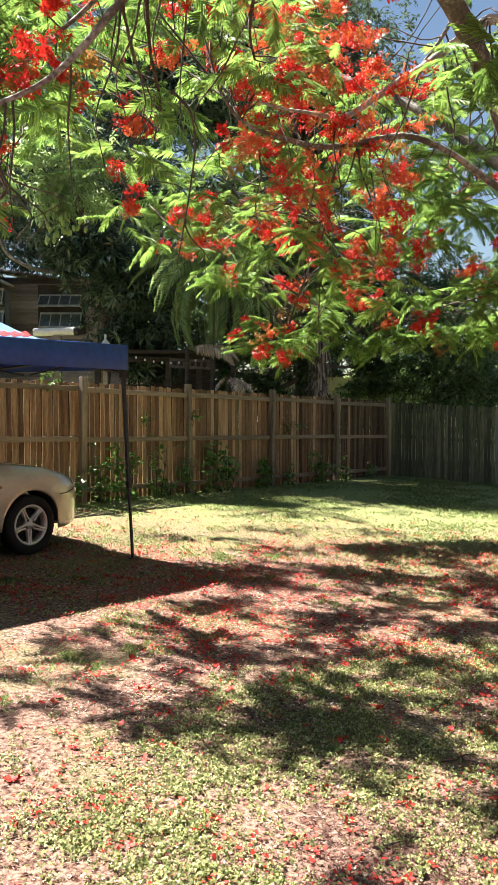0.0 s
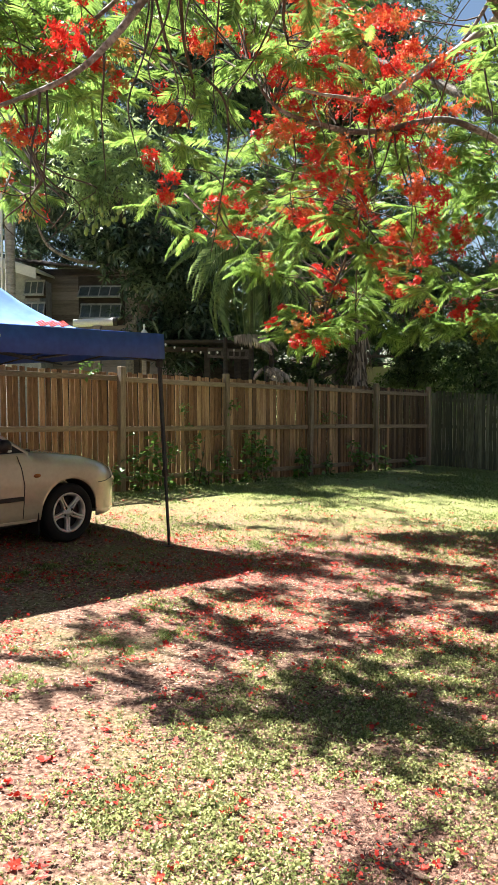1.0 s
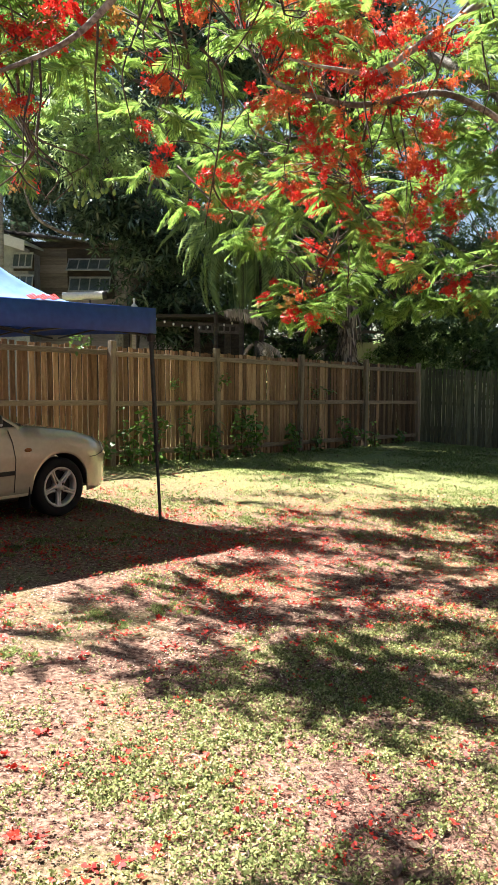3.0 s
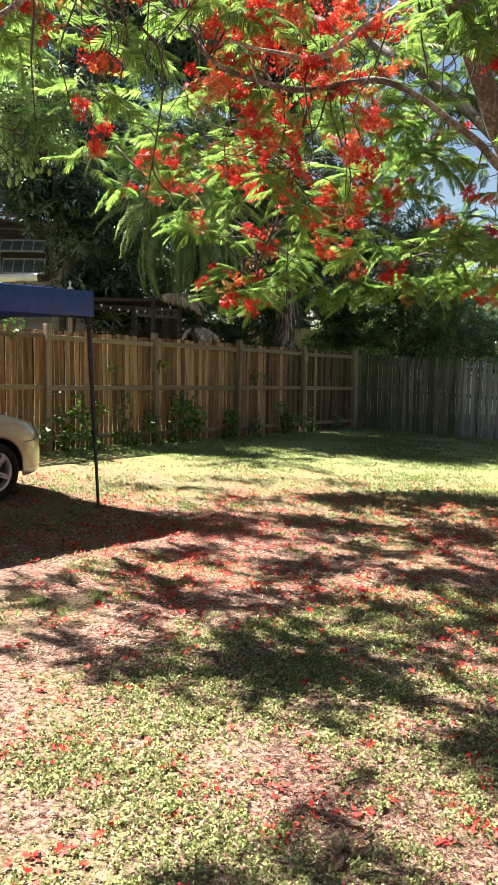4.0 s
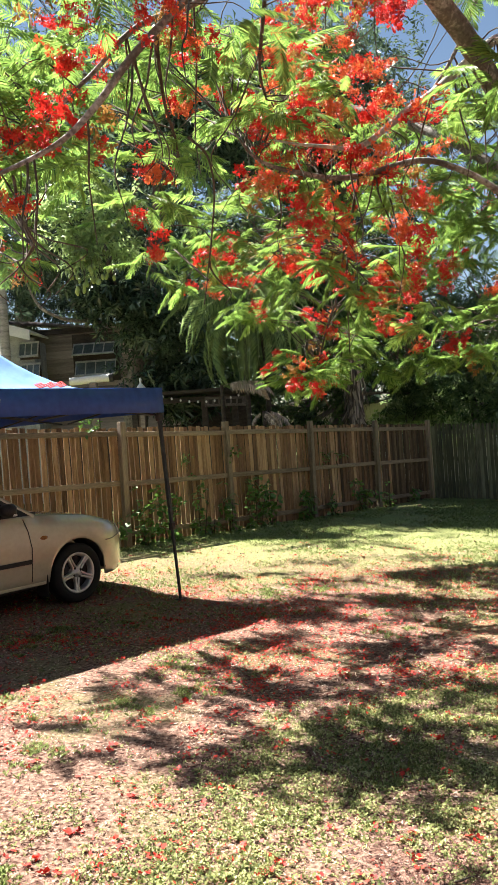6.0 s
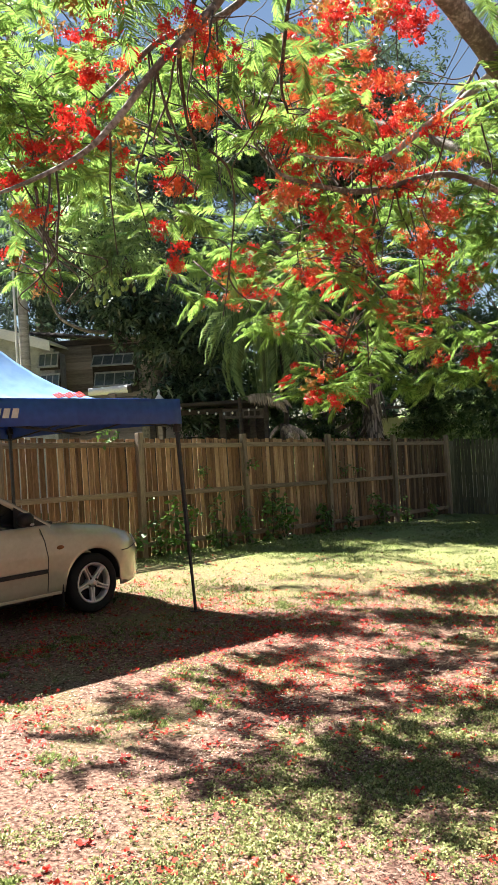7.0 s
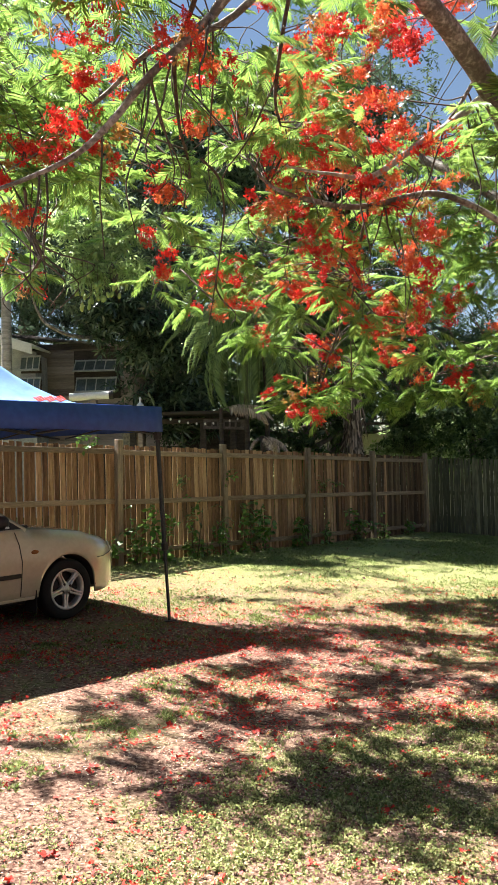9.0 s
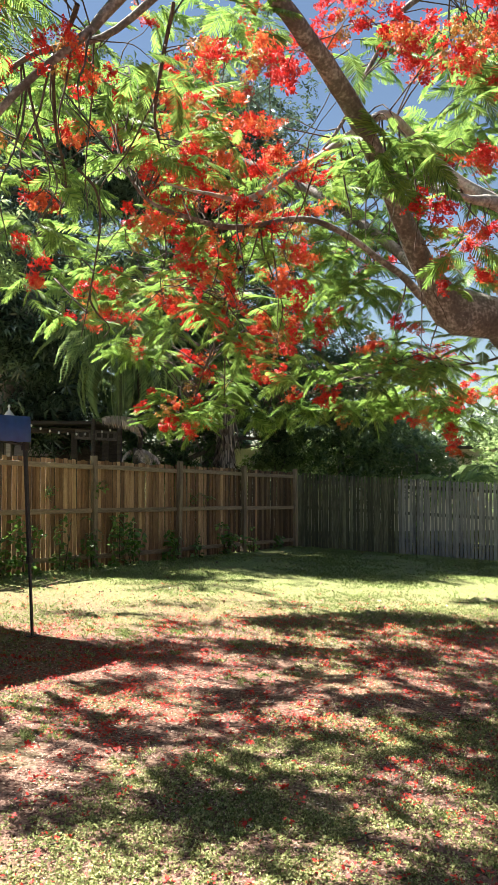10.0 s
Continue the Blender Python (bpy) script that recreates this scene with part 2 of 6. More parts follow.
# ---- ground ----
def ground_material():
    """Lawn of clover, grass, pale soil and leaf litter in patches."""
    m = bpy.data.materials.new("lawn_soil")
    m.use_nodes = True
    t = m.node_tree
    nn, ln = t.nodes, t.links
    bs = nn["Principled BSDF"]
    co = nn.new("ShaderNodeTexCoord").outputs["Object"]

    def ns(scale, detail=6, rough=0.6):
        n = nn.new("ShaderNodeTexNoise")
        n.inputs["Scale"].default_value, n.inputs["Detail"].default_value, n.inputs["Roughness"].default_value = scale, detail, rough
        ln.new(co, n.inputs["Vector"])
        return n.outputs[0]

    def rm(v, a, b):
        r = nn.new("ShaderNodeMapRange")
        r.inputs["From Min"].default_value, r.inputs["From Max"].default_value = a, b
        ln.new(v, r.inputs[0])
        return r.outputs[0]

    def mix(f, a, b):
        x = nn.new("ShaderNodeMix")
        x.data_type = "RGBA"
        ln.new(f, x.inputs[0])
        for k, v in ((6, a), (7, b)):
            if isinstance(v, tuple):
                x.inputs[k].default_value = (*v, 1)
            else:
                ln.new(v, x.inputs[k])
        return x.outputs[2]

    def math_(op, a, b):
        x = nn.new("ShaderNodeMath")
        x.operation, x.use_clamp = op, True
        for k, v in enumerate((a, b)):
            if isinstance(v, (int, float)):
                x.inputs[k].default_value = v
            else:
                ln.new(v, x.inputs[k])
        return x.outputs[0]

    soil = mix(rm(ns(38), 0.35, 0.65), (0.035, 0.011, 0.007), (0.34, 0.215, 0.16))
    grass = mix(rm(ns(55), 0.35, 0.65), (0.03, 0.045, 0.012), (0.36, 0.40, 0.15))
    sep = nn.new("ShaderNodeSeparateXYZ")
    ln.new(co, sep.inputs[0])
    far = rm(sep.outputs[1], 8.4, 13.0)
    cover = math_("MULTIPLY", far, 0.85)
    patch = rm(ns(0.9, 5), 0.62, 0.38)
    cover = math_("ADD", cover, math_("MULTIPLY", math_("SUBTRACT", patch, 0.6), 0.9))
    col = mix(cover, soil, grass)
    ln.new(col, bs.inputs["Base Color"])
    bs.inputs["Roughness"].default_value = 0.95
    bs.inputs["Specular IOR Level"].default_value = 0.1
    bp = nn.new("ShaderNodeBump")
    bp.inputs["Strength"].default_value, bp.inputs["Distance"].default_value = 0.8, 0.02
    ln.new(ns(70, 8), bp.inputs["Height"])
    ln.new(bp.outputs[0], bs.inputs["Normal"])
    return m


def axis_steps(lo, hi, fine, out):
    mid = np.arange(lo, hi + fine / 2, fine)
    ext = np.geomspace(fine * 2, out, 26)
    return np.concatenate([(lo - ext)[::-1], mid, hi + ext])


def hump(x, y):
    return 0.012 * math.sin(x * 1.7 + 0.6 * y) * math.sin(y * 1.3 - 0.4 * x) + 0.012 * noise.noise(Vector((x * 2.3, y * 2.3, 0)))


GX, GY = axis_steps(-6, 10, 0.16, 900), axis_steps(1, 22, 0.16, 900)
verts = [(x, y, gz(x) + (hump(x, y) if -6 <= x <= 10 and 1 <= y <= 22 else 0)) for y in GY for x in GX]
nx = len(GX)
faces = [(j * nx + i, j * nx + i + 1, (j + 1) * nx + i + 1, (j + 1) * nx + i) for j in range(len(GY) - 1) for i in range(nx - 1)]
tagged(put("ground", np_mesh("ground", verts, faces), ground_material(), smooth=True), "patchy lawn with bare soil and leaf litter", "lawn", kind="structure")


def lean(p, z=0.0):
    """A point of the plan on the lawn, z metres above it."""
    return Vector((p.x, p.y, gz(p.x) + z))


def turn_of(v):
    return math.degrees(math.atan2(v.y, v.x))


# ---- unseen walls added behind and beside the viewer to block sky light ----
M_BLOCKER = material("dark_blocker_boards", (0.045, 0.036, 0.03), (0.12, 0.10, 0.085), 2.0, 0.85, bump=0.3, stretch=(1, 1, 8))
tagged(put("wall_south", boxm((-14, -3.25, -1.0), (10.75, -3.0, 6.2)), M_BLOCKER), "unseen dark boarded wall closing the yard behind, added to block sky light", "wall", kind="structure")
tagged(put("wall_east", boxm((10.5, -3.0, -1.0), (10.75, 15.5, 6.2)), M_BLOCKER), "unseen dark boarded wall closing the yard's side, added to block sky light", "wall", kind="structure")


# ---- timber fence ----
def paling_mesh(name, width, height, thick, seed, crop=0.0):
    """One split, slightly warped board with a worn top."""
    rnd = random.Random(seed)
    bm = bmesh.new()
    zs = [0, height * 0.35, height * 0.7, height]
    rows = []
    for k, z in enumerate(zs):
        dx, dy = rnd.uniform(-0.004, 0.004), rnd.uniform(-0.005, 0.005)
        w = width * (1 - (crop if k == 3 else 0)) + rnd.uniform(-0.003, 0.003)
        tz = (rnd.uniform(-0.012, 0.006), rnd.uniform(-0.012, 0.006)) if k == 3 else (0, 0)
        rows.append([bm.verts.new((dx + s * w / 2, dy + q * thick / 2, z + tz[s > 0])) for s, q in ((-1, -1), (1, -1), (1, 1), (-1, 1))])
    for a, b in zip(rows, rows[1:]):
        for i in range(4):
            bm.faces.new((a[i], a[(i + 1) % 4], b[(i + 1) % 4], b[i]))
    bm.faces.new(rows[-1])
    bm.faces.new(rows[0][::-1])
    bmesh.ops.recalc_face_normals(bm, faces=bm.faces)
    me = bpy.data.meshes.new(name)
    bm.to_mesh(me)
    bm.free()
    return me


def fence_run(name, label, origin, along, face, bays, mats, rails, back, post_top, gap, seed, pitch, lift, pick):
    """Posts, rails and boards along a line; face points to the side that the posts stand on; pick(s, rnd) gives the mesh and the material of the board at s."""
    m_rail, m_post = mats
    f = thing(name, label, "fence", kind="structure")
    yaw = turn_of(along)
    rnd = random.Random(seed)
    grade = math.degrees(math.atan(SLOPE * along.x))
    post_me = boxm((-0.052, -0.042, -0.02), (0.052, 0.042, post_top), 0.006)
    first = None
    for i in range(bays + 1):
        q = origin + along * BAY * i + face * 0.05
        m = Matrix.Translation(lean(q)) @ pose(0, 0, 0, rnd.uniform(-0.8, 0.8), rnd.uniform(-0.9, 0.9), yaw)
        if first is None:
            first = put("post", post_me, m_post, f, m)
        else:
            put("post", first.data, None, f, m)
    rail_me = None
    for i in range(bays):
        for z, h in rails:
            q = origin + along * (BAY * (i + 0.5)) + face * (0.030 if back else -0.030)
            m = Matrix.Translation(lean(q, z + rnd.uniform(-0.008, 0.008))) @ pose(0, 0, 0, 0, -grade + rnd.uniform(-0.25, 0.25), yaw)
            if rail_me is None:
                rail_me = put("rail", boxm((-BAY / 2 + (0.053 if back else 0.0), -0.019, -0.038), (BAY / 2 - (0.053 if back else 0.002), 0.019, 0.038), 0.004), m_rail, f, m).data
            else:
                put("rail", rail_me, None, f, m)
    s = 0.02
    while s < bays * BAY - 0.05:
        me, skin = pick(s, rnd)
        q = origin + along * (s + 0.045)
        put("paling", me, skin, f, Matrix.Translation(lean(q, lift + rnd.uniform(-0.015, 0.012))) @ pose(0, 0, 0, rnd.uniform(-0.3, 0.3), rnd.uniform(-0.45, 0.45), yaw + rnd.uniform(-1.5, 1.5)))
        s += pitch + rnd.uniform(*gap)
    return f


PALINGS = [paling_mesh("paling_board", 0.083, 1.77, 0.012, k) for k in range(7)]
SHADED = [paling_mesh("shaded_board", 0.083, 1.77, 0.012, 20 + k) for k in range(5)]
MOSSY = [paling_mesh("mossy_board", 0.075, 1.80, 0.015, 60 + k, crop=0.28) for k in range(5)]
GREYS = [paling_mesh("grey_board", 0.069, 1.80, 0.015, 40 + k, crop=0.28) for k in range(7)]


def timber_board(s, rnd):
    """Towards the corner, under the trees, boards take a copy with shade painted in."""
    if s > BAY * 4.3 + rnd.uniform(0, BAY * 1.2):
        return rnd.choice(SHADED), M_SHADED_PALING
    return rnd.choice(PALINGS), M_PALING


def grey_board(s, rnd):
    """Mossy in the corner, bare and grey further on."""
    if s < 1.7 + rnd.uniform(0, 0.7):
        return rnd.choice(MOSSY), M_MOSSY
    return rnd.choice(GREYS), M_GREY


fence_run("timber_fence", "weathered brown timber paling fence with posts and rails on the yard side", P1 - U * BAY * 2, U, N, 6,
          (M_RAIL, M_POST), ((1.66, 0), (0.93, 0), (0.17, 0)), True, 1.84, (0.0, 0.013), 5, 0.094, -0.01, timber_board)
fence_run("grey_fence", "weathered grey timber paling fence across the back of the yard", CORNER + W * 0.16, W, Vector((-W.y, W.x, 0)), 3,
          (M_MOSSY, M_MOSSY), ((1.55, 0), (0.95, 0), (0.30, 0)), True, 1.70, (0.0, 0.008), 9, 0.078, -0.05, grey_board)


# ---- pop-up tent ----
def tent(base, yaw):
    """Square pop-up tent of 3 m; local x runs with the car, y across it; the corner at (3, 0) is the near one."""
    S, H, VAL = 3.0, 2.12, 0.245
    t = thing("canopy_tent", "blue pop-up canopy tent with black steel legs standing over the car", "canopy tent", Matrix.Translation(base) @ pose(0, 0, 0, 0, 0, yaw))
    # cloth roof: a pyramid whose panels sag between the hips
    n, wide = 12, 16
    V, F = [], []

    def cloth(k, a, b):
        """Height of panel k at a (0 edge, 1 peak) and b (-1 to 1 between its hips)."""
        x, y = b * (1 - a) * S / 2, -(1 - a) * S / 2
        z = 1.5 * max(0.0, a - 0.2) ** 2 - 0.02 * (1 - b * b) * math.sin(math.pi * a)
        c_, s_ = ((1, 0), (0, 1), (-1, 0), (0, -1))[k]
        return (S / 2 + x * c_ - y * s_, S / 2 + x * s_ + y * c_, H + z)

    for k in range(4):
        o = len(V)
        for i in range(n + 1):
            for j in range(wide + 1):
                V.append(cloth(k, i / n * 0.999, j / wide * 2 - 1))
        for i in range(n):
            for j in range(wide):
                q = o + i * (wide + 1) + j
                F.append((q, q + 1, q + wide + 2, q + wide + 1))
    roof = put("roof_cloth", np_mesh("roof_cloth", V, F), M_ROOFCLOTH, t, smooth=True, label="blue cloth roof with sunlight put into its pale colour")
    so = roof.modifiers.new("thickness", "SOLIDIFY")
    so.thickness = 0.004
    # valance: four hanging strips, each slightly wavy
    for k in range(4):
        V, F = [], []
        m = 30
        for i in range(m + 1):
            s = i / m
            wave = 0.010 * math.sin(s * 19 + k * 2) * math.sin(math.pi * s)
            for z, o in ((H + 0.004, 0.0), (H - VAL * 0.5, 0.006 + wave * 0.6), (H - VAL + 0.012 * math.sin(s * math.pi), 0.010 + wave)):
                p = ((s * S, -o), (S + o, s * S), (S - s * S, S + o), (-o, S - s * S))[k]
                V.append((p[0], p[1], z))
        for i in range(m):
            for q in (0, 1):
                a = i * 3 + q
                F.append((a, a + 1, a + 4, a + 3))
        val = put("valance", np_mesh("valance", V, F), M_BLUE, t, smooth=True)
        so = val.modifiers.new("thickness", "SOLIDIFY")
        so.thickness = 0.003
    # legs of two telescoping square tubes, collar and foot plate
    for k, (x, y) in enumerate(((0.035, 0.035), (S - 0.035, 0.035), (S - 0.035, S - 0.035), (0.035, S - 0.035))):
        foot = Vector((x, y, 0)) + Vector((0.03 if k == 1 else 0, -0.09 if k == 1 else 0, 0))
        world_foot = Matrix.Translation(base) @ pose(0, 0, 0, 0, 0, yaw) @ foot
        drop = gz(world_foot.x) - base.z
        lean_x, lean_y = math.degrees(math.atan2(-0.09 if k == 1 else 0, 1.9)), math.degrees(math.atan2(-0.03 if k == 1 else 0, 1.9))
        leg = put("leg", boxm((-0.017, -0.017, 0.72), (0.017, 0.017, H - 0.03 - drop), 0.003), M_STEEL, t, Matrix.Translation((foot.x, foot.y, drop)) @ pose(0, 0, 0, lean_x, lean_y, 0))
        put("inner_leg", boxm((-0.012, -0.012, 0.008), (0.012, 0.012, 0.73), 0.002), M_STEEL, leg)
        put("height_collar", boxm((-0.026, -0.026, 0.70), (0.026, 0.026, 0.775), 0.006), M_TRIM, leg)
        put("slider_bracket", boxm((-0.03, -0.03, 1.80), (0.03, 0.03, 1.87), 0.006), M_TRIM, leg)
        put("foot_plate", boxm((-0.045, -0.045, 0.0), (0.045, 0.045, 0.010), 0.002), M_STEEL, leg)
    # scissor trusses under each edge, and a mast under the peak
    for k in range(4):
        for half in (0, 1):
            for up in (0, 1):
                a, b = half * S / 2 + 0.04, (half + 1) * S / 2 - 0.04
                za, zb = (H - 0.27, H - 0.08) if up else (H - 0.08, H - 0.27)
                e = 0.05 + 0.02 * up
                pa, pb = ((a, e), (b, e)) if k == 0 else ((S - e, a), (S - e, b)) if k == 1 else ((S - a, S - e), (S - b, S - e)) if k == 2 else ((e, S - a), (e, S - b))
                v, f = tube_arrays([(*pa, za), (*pb, zb)], [0.011, 0.011], 4)
                put("truss_bar", np_mesh("truss_bar", [tuple(q) for q in v], f), M_STEEL, t)
    for k, (x, y) in enumerate(((0, 0), (S, 0), (S, S), (0, S))):
        arc = [(S / 2 + (x - S / 2) * (1 - a) * 0.96, S / 2 + (y - S / 2) * (1 - a) * 0.96, H + 1.5 * max(0.0, a - 0.2) ** 2 - 0.05) for a in (0, 0.2, 0.4, 0.6, 0.8, 0.96)]
        v, f = tube_arrays(arc, [0.011] * 6, 4)
        put("roof_bar", np_mesh("roof_bar", [tuple(q) for q in v], f), M_STEEL, t)
    # printed lettering reduced to plain bars: on the valance of the near side, and red along the roof's edge
    m_ink = material("pale_print", (0.5, 0.5, 0.5), (0.68, 0.68, 0.68), 20, 0.6, bump=0)
    m_red = material("red_print", (0.45, 0.02, 0.02), (0.65, 0.05, 0.04), 20, 0.6, bump=0)
    for i in range(9):
        bm = bmesh.new()
        box(bm, (1.04 - i * 0.085, -0.0225, H - 0.165), (1.10 - i * 0.085, -0.0195, H - 0.085))
        for v_ in bm.verts:
            v_.co.x += (v_.co.z - H + 0.12) * 0.3
        put("print_bar", bm, m_ink, t)
    for i in range(9):
        x, a0 = 1.98 + i * 0.041, 0.415 + 0.01 * (i % 3)
        lo_, hi_ = cloth(0, a0, ((x + 0.017) / 1.5 - 1) / (1 - a0)), cloth(0, a0 + 0.055, ((x + 0.017) / 1.5 - 1) / (0.945 - a0))
        bm = bmesh.new()
        vs = [bm.verts.new((x + dx, q[1], q[2] + up)) for up in (0.003, 0.006) for dx, q in ((0, lo_), (0.032, lo_), (0.032, hi_), (0, hi_))]
        for q in ((0, 3, 2, 1), (4, 5, 6, 7), (0, 1, 5, 4), (1, 2, 6, 5), (2, 3, 7, 6), (3, 0, 4, 7)):
            bm.faces.new([vs[k_] for k_ in q])
        put("red_print_bar", bm, m_red, t)
    return t


TENT_YAW = turn_of(U)
NEAR_LEG = Vector((-1.21, 8.37, 0))
TENT_BASE = lean(NEAR_LEG - U * 3.0)
TENT_BASE.z = gz(NEAR_LEG.x)
tent(TENT_BASE, TENT_YAW)


# ---- car ----
def car(base, yaw):
    """A small saloon; local x ahead from the front axle, y to its left, z up."""
    c = thing("sedan", "champagne beige four-door sedan parked nose to the fence", "car", Matrix.Translation(base) @ pose(0, 0, 0, 0, 0, yaw))
    WB, R_W, ARCH = -2.61, 0.295, 0.345
    HALF = 0.845

    def half(x):
        w = HALF
        if x > 0.15:
            w -= 0.42 * ((x - 0.15) / 0.73) ** 3.2
        if x < -2.6:
            w -= 0.30 * ((-2.6 - x) / 0.85) ** 2.6
        return w

    def deck(x):
        if x > -0.50:
            return float(np.interp(x, (-0.50, -0.2, 0.2, 0.5, 0.68, 0.79, 0.85, 0.88), (0.925, 0.90, 0.848, 0.765, 0.70, 0.655, 0.61, 0.57)))
        if x > -2.75:
            return 0.925
        return float(np.interp(x, (-3.45, -3.38, -2.75), (0.80, 0.93, 0.955)))

    def sill(x):
        z = 0.265
        for ax in (0.0, WB):
            d = abs(x - ax)
            if d < ARCH:
                z = max(z, R_W + math.sqrt(ARCH ** 2 - d ** 2))
        if x > ARCH:
            z = 0.225 + 0.09 * ((x - ARCH) / 0.5) ** 2
        return z

    xs = sorted(set([round(v, 4) for v in np.linspace(-3.45, 0.86, 70)] + [round(v, 4) for v in np.linspace(-0.35, 0.35, 36)] + [round(WB + v, 4) for v in np.linspace(-0.35, 0.35, 36)]))
    prof = (0.0, 0.12, 0.3, 0.5, 0.68, 0.82, 0.92, 0.97, 1.0)
    V, F, ring = [], [], 0
    for x in xs:
        w, zl, zt = half(x), sill(x), deck(x)
        row = []
        for p in prof:
            z = zl + (zt - zl) * p
            h = (z - 0.215) / 0.71
            bulge = 0.035 * math.sin(min(1, max(0, h)) * math.pi * 0.8) - 0.035
            inset = (0.085 if x > -0.5 else 0.03) * max(0.0, (z - zt + 0.13) / 0.13) ** 2
            row.append((w + bulge - inset, z))
        crown = 0.035 if x > -0.5 else 0.01
        top = [(row[-1][0] * q, row[-1][1] + crown * (1 - q * q)) for q in (0.75, 0.45, 0.15)]
        right = [(x, -a, z) for a, z in row + top]
        left = [(x, a, z) for a, z in (row + top)[::-1]]
        V += right + left
        ring = len(right) + len(left)
    for i in range(len(xs) - 1):
        for k in range(ring - 1):
            a = i * ring + k
            F.append((a, a + ring, a + ring + 1, a + 1))
    body = put("body", np_mesh("body", V, F), M_PAINT, c, smooth=True)
    so = body.modifiers.new("thickness", "SOLIDIFY")
    so.thickness, so.offset = 0.012, -1

    # plates that close the nose and the tail
    put("under_tray", boxm((-0.42, -0.48, 0.21), (0.78, 0.48, 0.28), 0.02), M_TRIM, c)
    put("grille", boxm((0.78, -0.34, 0.50), (0.845, 0.34, 0.58), 0.02), M_TRIM, c)
    put("tail_panel", boxm((-3.46, -0.60, 0.25), (-3.43, 0.60, 0.92), 0.01), M_PAINT, c)
    put("underbody", boxm((-3.30, -0.70, 0.20), (-0.40, 0.70, 0.27), 0.02), M_TRIM, c)
    # cabin: roof, glass and pillars
    sec = ((-0.46, 0.915, 0.755), (-0.80, 1.14, 0.66), (-1.14, 1.345, 0.575), (-1.35, 1.392, 0.56), (-1.9, 1.405, 0.56), (-2.35, 1.37, 0.56), (-2.62, 1.24, 0.60), (-3.0, 0.955, 0.68))
    V, F = [], []
    for x, z, w in sec:
        V += [(x, -w, z - 0.02), (x, -w * 0.55, z), (x, 0, z + 0.008), (x, w * 0.55, z), (x, w, z - 0.02)]
    for i in range(len(sec) - 1):
        for k in range(4):
            a = i * 5 + k
            F.append((a, a + 5, a + 6, a + 1))
    roof = put("roof", np_mesh("roof", V[10:30], [tuple(i - 10 for i in f) for f in F[8:20]]), M_PAINT, c, smooth=True)
    roof.modifiers.new("thickness", "SOLIDIFY").thickness = 0.02
    ws = put("windscreen", np_mesh("windscreen", V[:15], F[:8]), M_CARGLASS, c, smooth=True)
    ws.modifiers.new("thickness", "SOLIDIFY").thickness = 0.006
    rs = put("rear_screen", np_mesh("rear_screen", V[25:], [tuple(i - 25 for i in f) for f in F[20:]]), M_CARGLASS, c, smooth=True)
    rs.modifiers.new("thickness", "SOLIDIFY").thickness = 0.006
    for s in (-1, 1):
        prev = [(x, s * w, z - 0.03) for x, z, w in sec]
        for name, i0, i1, mt in (("side_window", 1, 3, M_CARGLASS), ("side_window", 3, 5, M_CARGLASS), ("side_window", 5, 7, M_CARGLASS)):
            up = prev[i0:i1 + 1]
            V = [(x, y, z) for x, y, z in up] + [(x, s * 0.775, 0.925) for x, y, z in up]
            k = len(up)
            w_ = put(name, np_mesh(name, V, [(i, i + 1, i + k + 1, i + k) for i in range(k - 1)]), mt, c)
            w_.modifiers.new("thickness", "SOLIDIFY").thickness = 0.006
        # triangular black quarter between the windscreen pillar and the mirror
        put("mirror_base", np_mesh("mirror_base", [(-0.48, s * 0.782, 0.925), (-0.86, s * 0.785, 0.925), (-0.80, s * 0.70, 1.12), (-0.48, s * 0.770, 0.93), (-0.86, s * 0.772, 0.925), (-0.80, s * 0.69, 1.12)],
                                   [(0, 1, 2), (3, 5, 4)]), M_TRIM, c)
        v, f = tube_arrays([(x, s * (w + 0.012), z - 0.012) for x, z, w in sec[:4]] + [(x, s * (w + 0.012), z - 0.018) for x, z, w in sec[4:]], [0.030] * 8, 6)
        put("pillar", np_mesh("pillar", [tuple(q) for q in v], f), M_PAINT, c, smooth=True)
        bm = bmesh.new()
        box(bm, (-0.86, s * 0.79 - (0.17 if s < 0 else 0), 0.945), (-0.735, s * 0.79 + (0.17 if s > 0 else 0), 1.065), 0.035)
        mr = put("door_mirror", bm, M_TRIM, c, smooth=True)
        put("mirror_edge", boxm((-0.79, s * 0.93 - 0.03, 0.952), (-0.755, s * 0.93 + 0.02, 0.972), 0.004), M_WHITE, mr)
        # black rubbing strip, sill line and shut lines
        strip = put("rub_strip", boxm((-2.15, s * 0.852 - 0.010, 0.475), (-0.56, s * 0.852 + 0.010, 0.515), 0.006), M_TRIM, c, label="dark red-brown rubbing strip")
        put("sill_trim", boxm((-2.20, s * 0.822 - 0.012, 0.255), (-0.40, s * 0.822 + 0.012, 0.285), 0.005), M_PAINT, c)
        for name, line in (("door_shut_line", [(-0.555, 0.30), (-0.55, 0.45), (-0.545, 0.62), (-0.575, 0.78), (-0.62, 0.90)]),
                           ("rear_shut_line", [(-1.62, 0.27), (-1.62, 0.5), (-1.62, 0.7), (-1.62, 0.9)]),
                           ("bumper_shut_line", [(0.352, 0.575), (0.45, 0.578), (0.56, 0.60), (0.66, 0.63)])):
            pts = []
            for x, z in line:
                h = (z - 0.215) / 0.71
                pts.append((x, s * (half(x) + 0.035 * math.sin(min(1, h) * math.pi * 0.8) - 0.032), z))
            v, f = tube_arrays(pts, [0.0045] * len(pts), 5)
            put(name, np_mesh(name, [tuple(q) for q in v], f), M_TRIM, c)
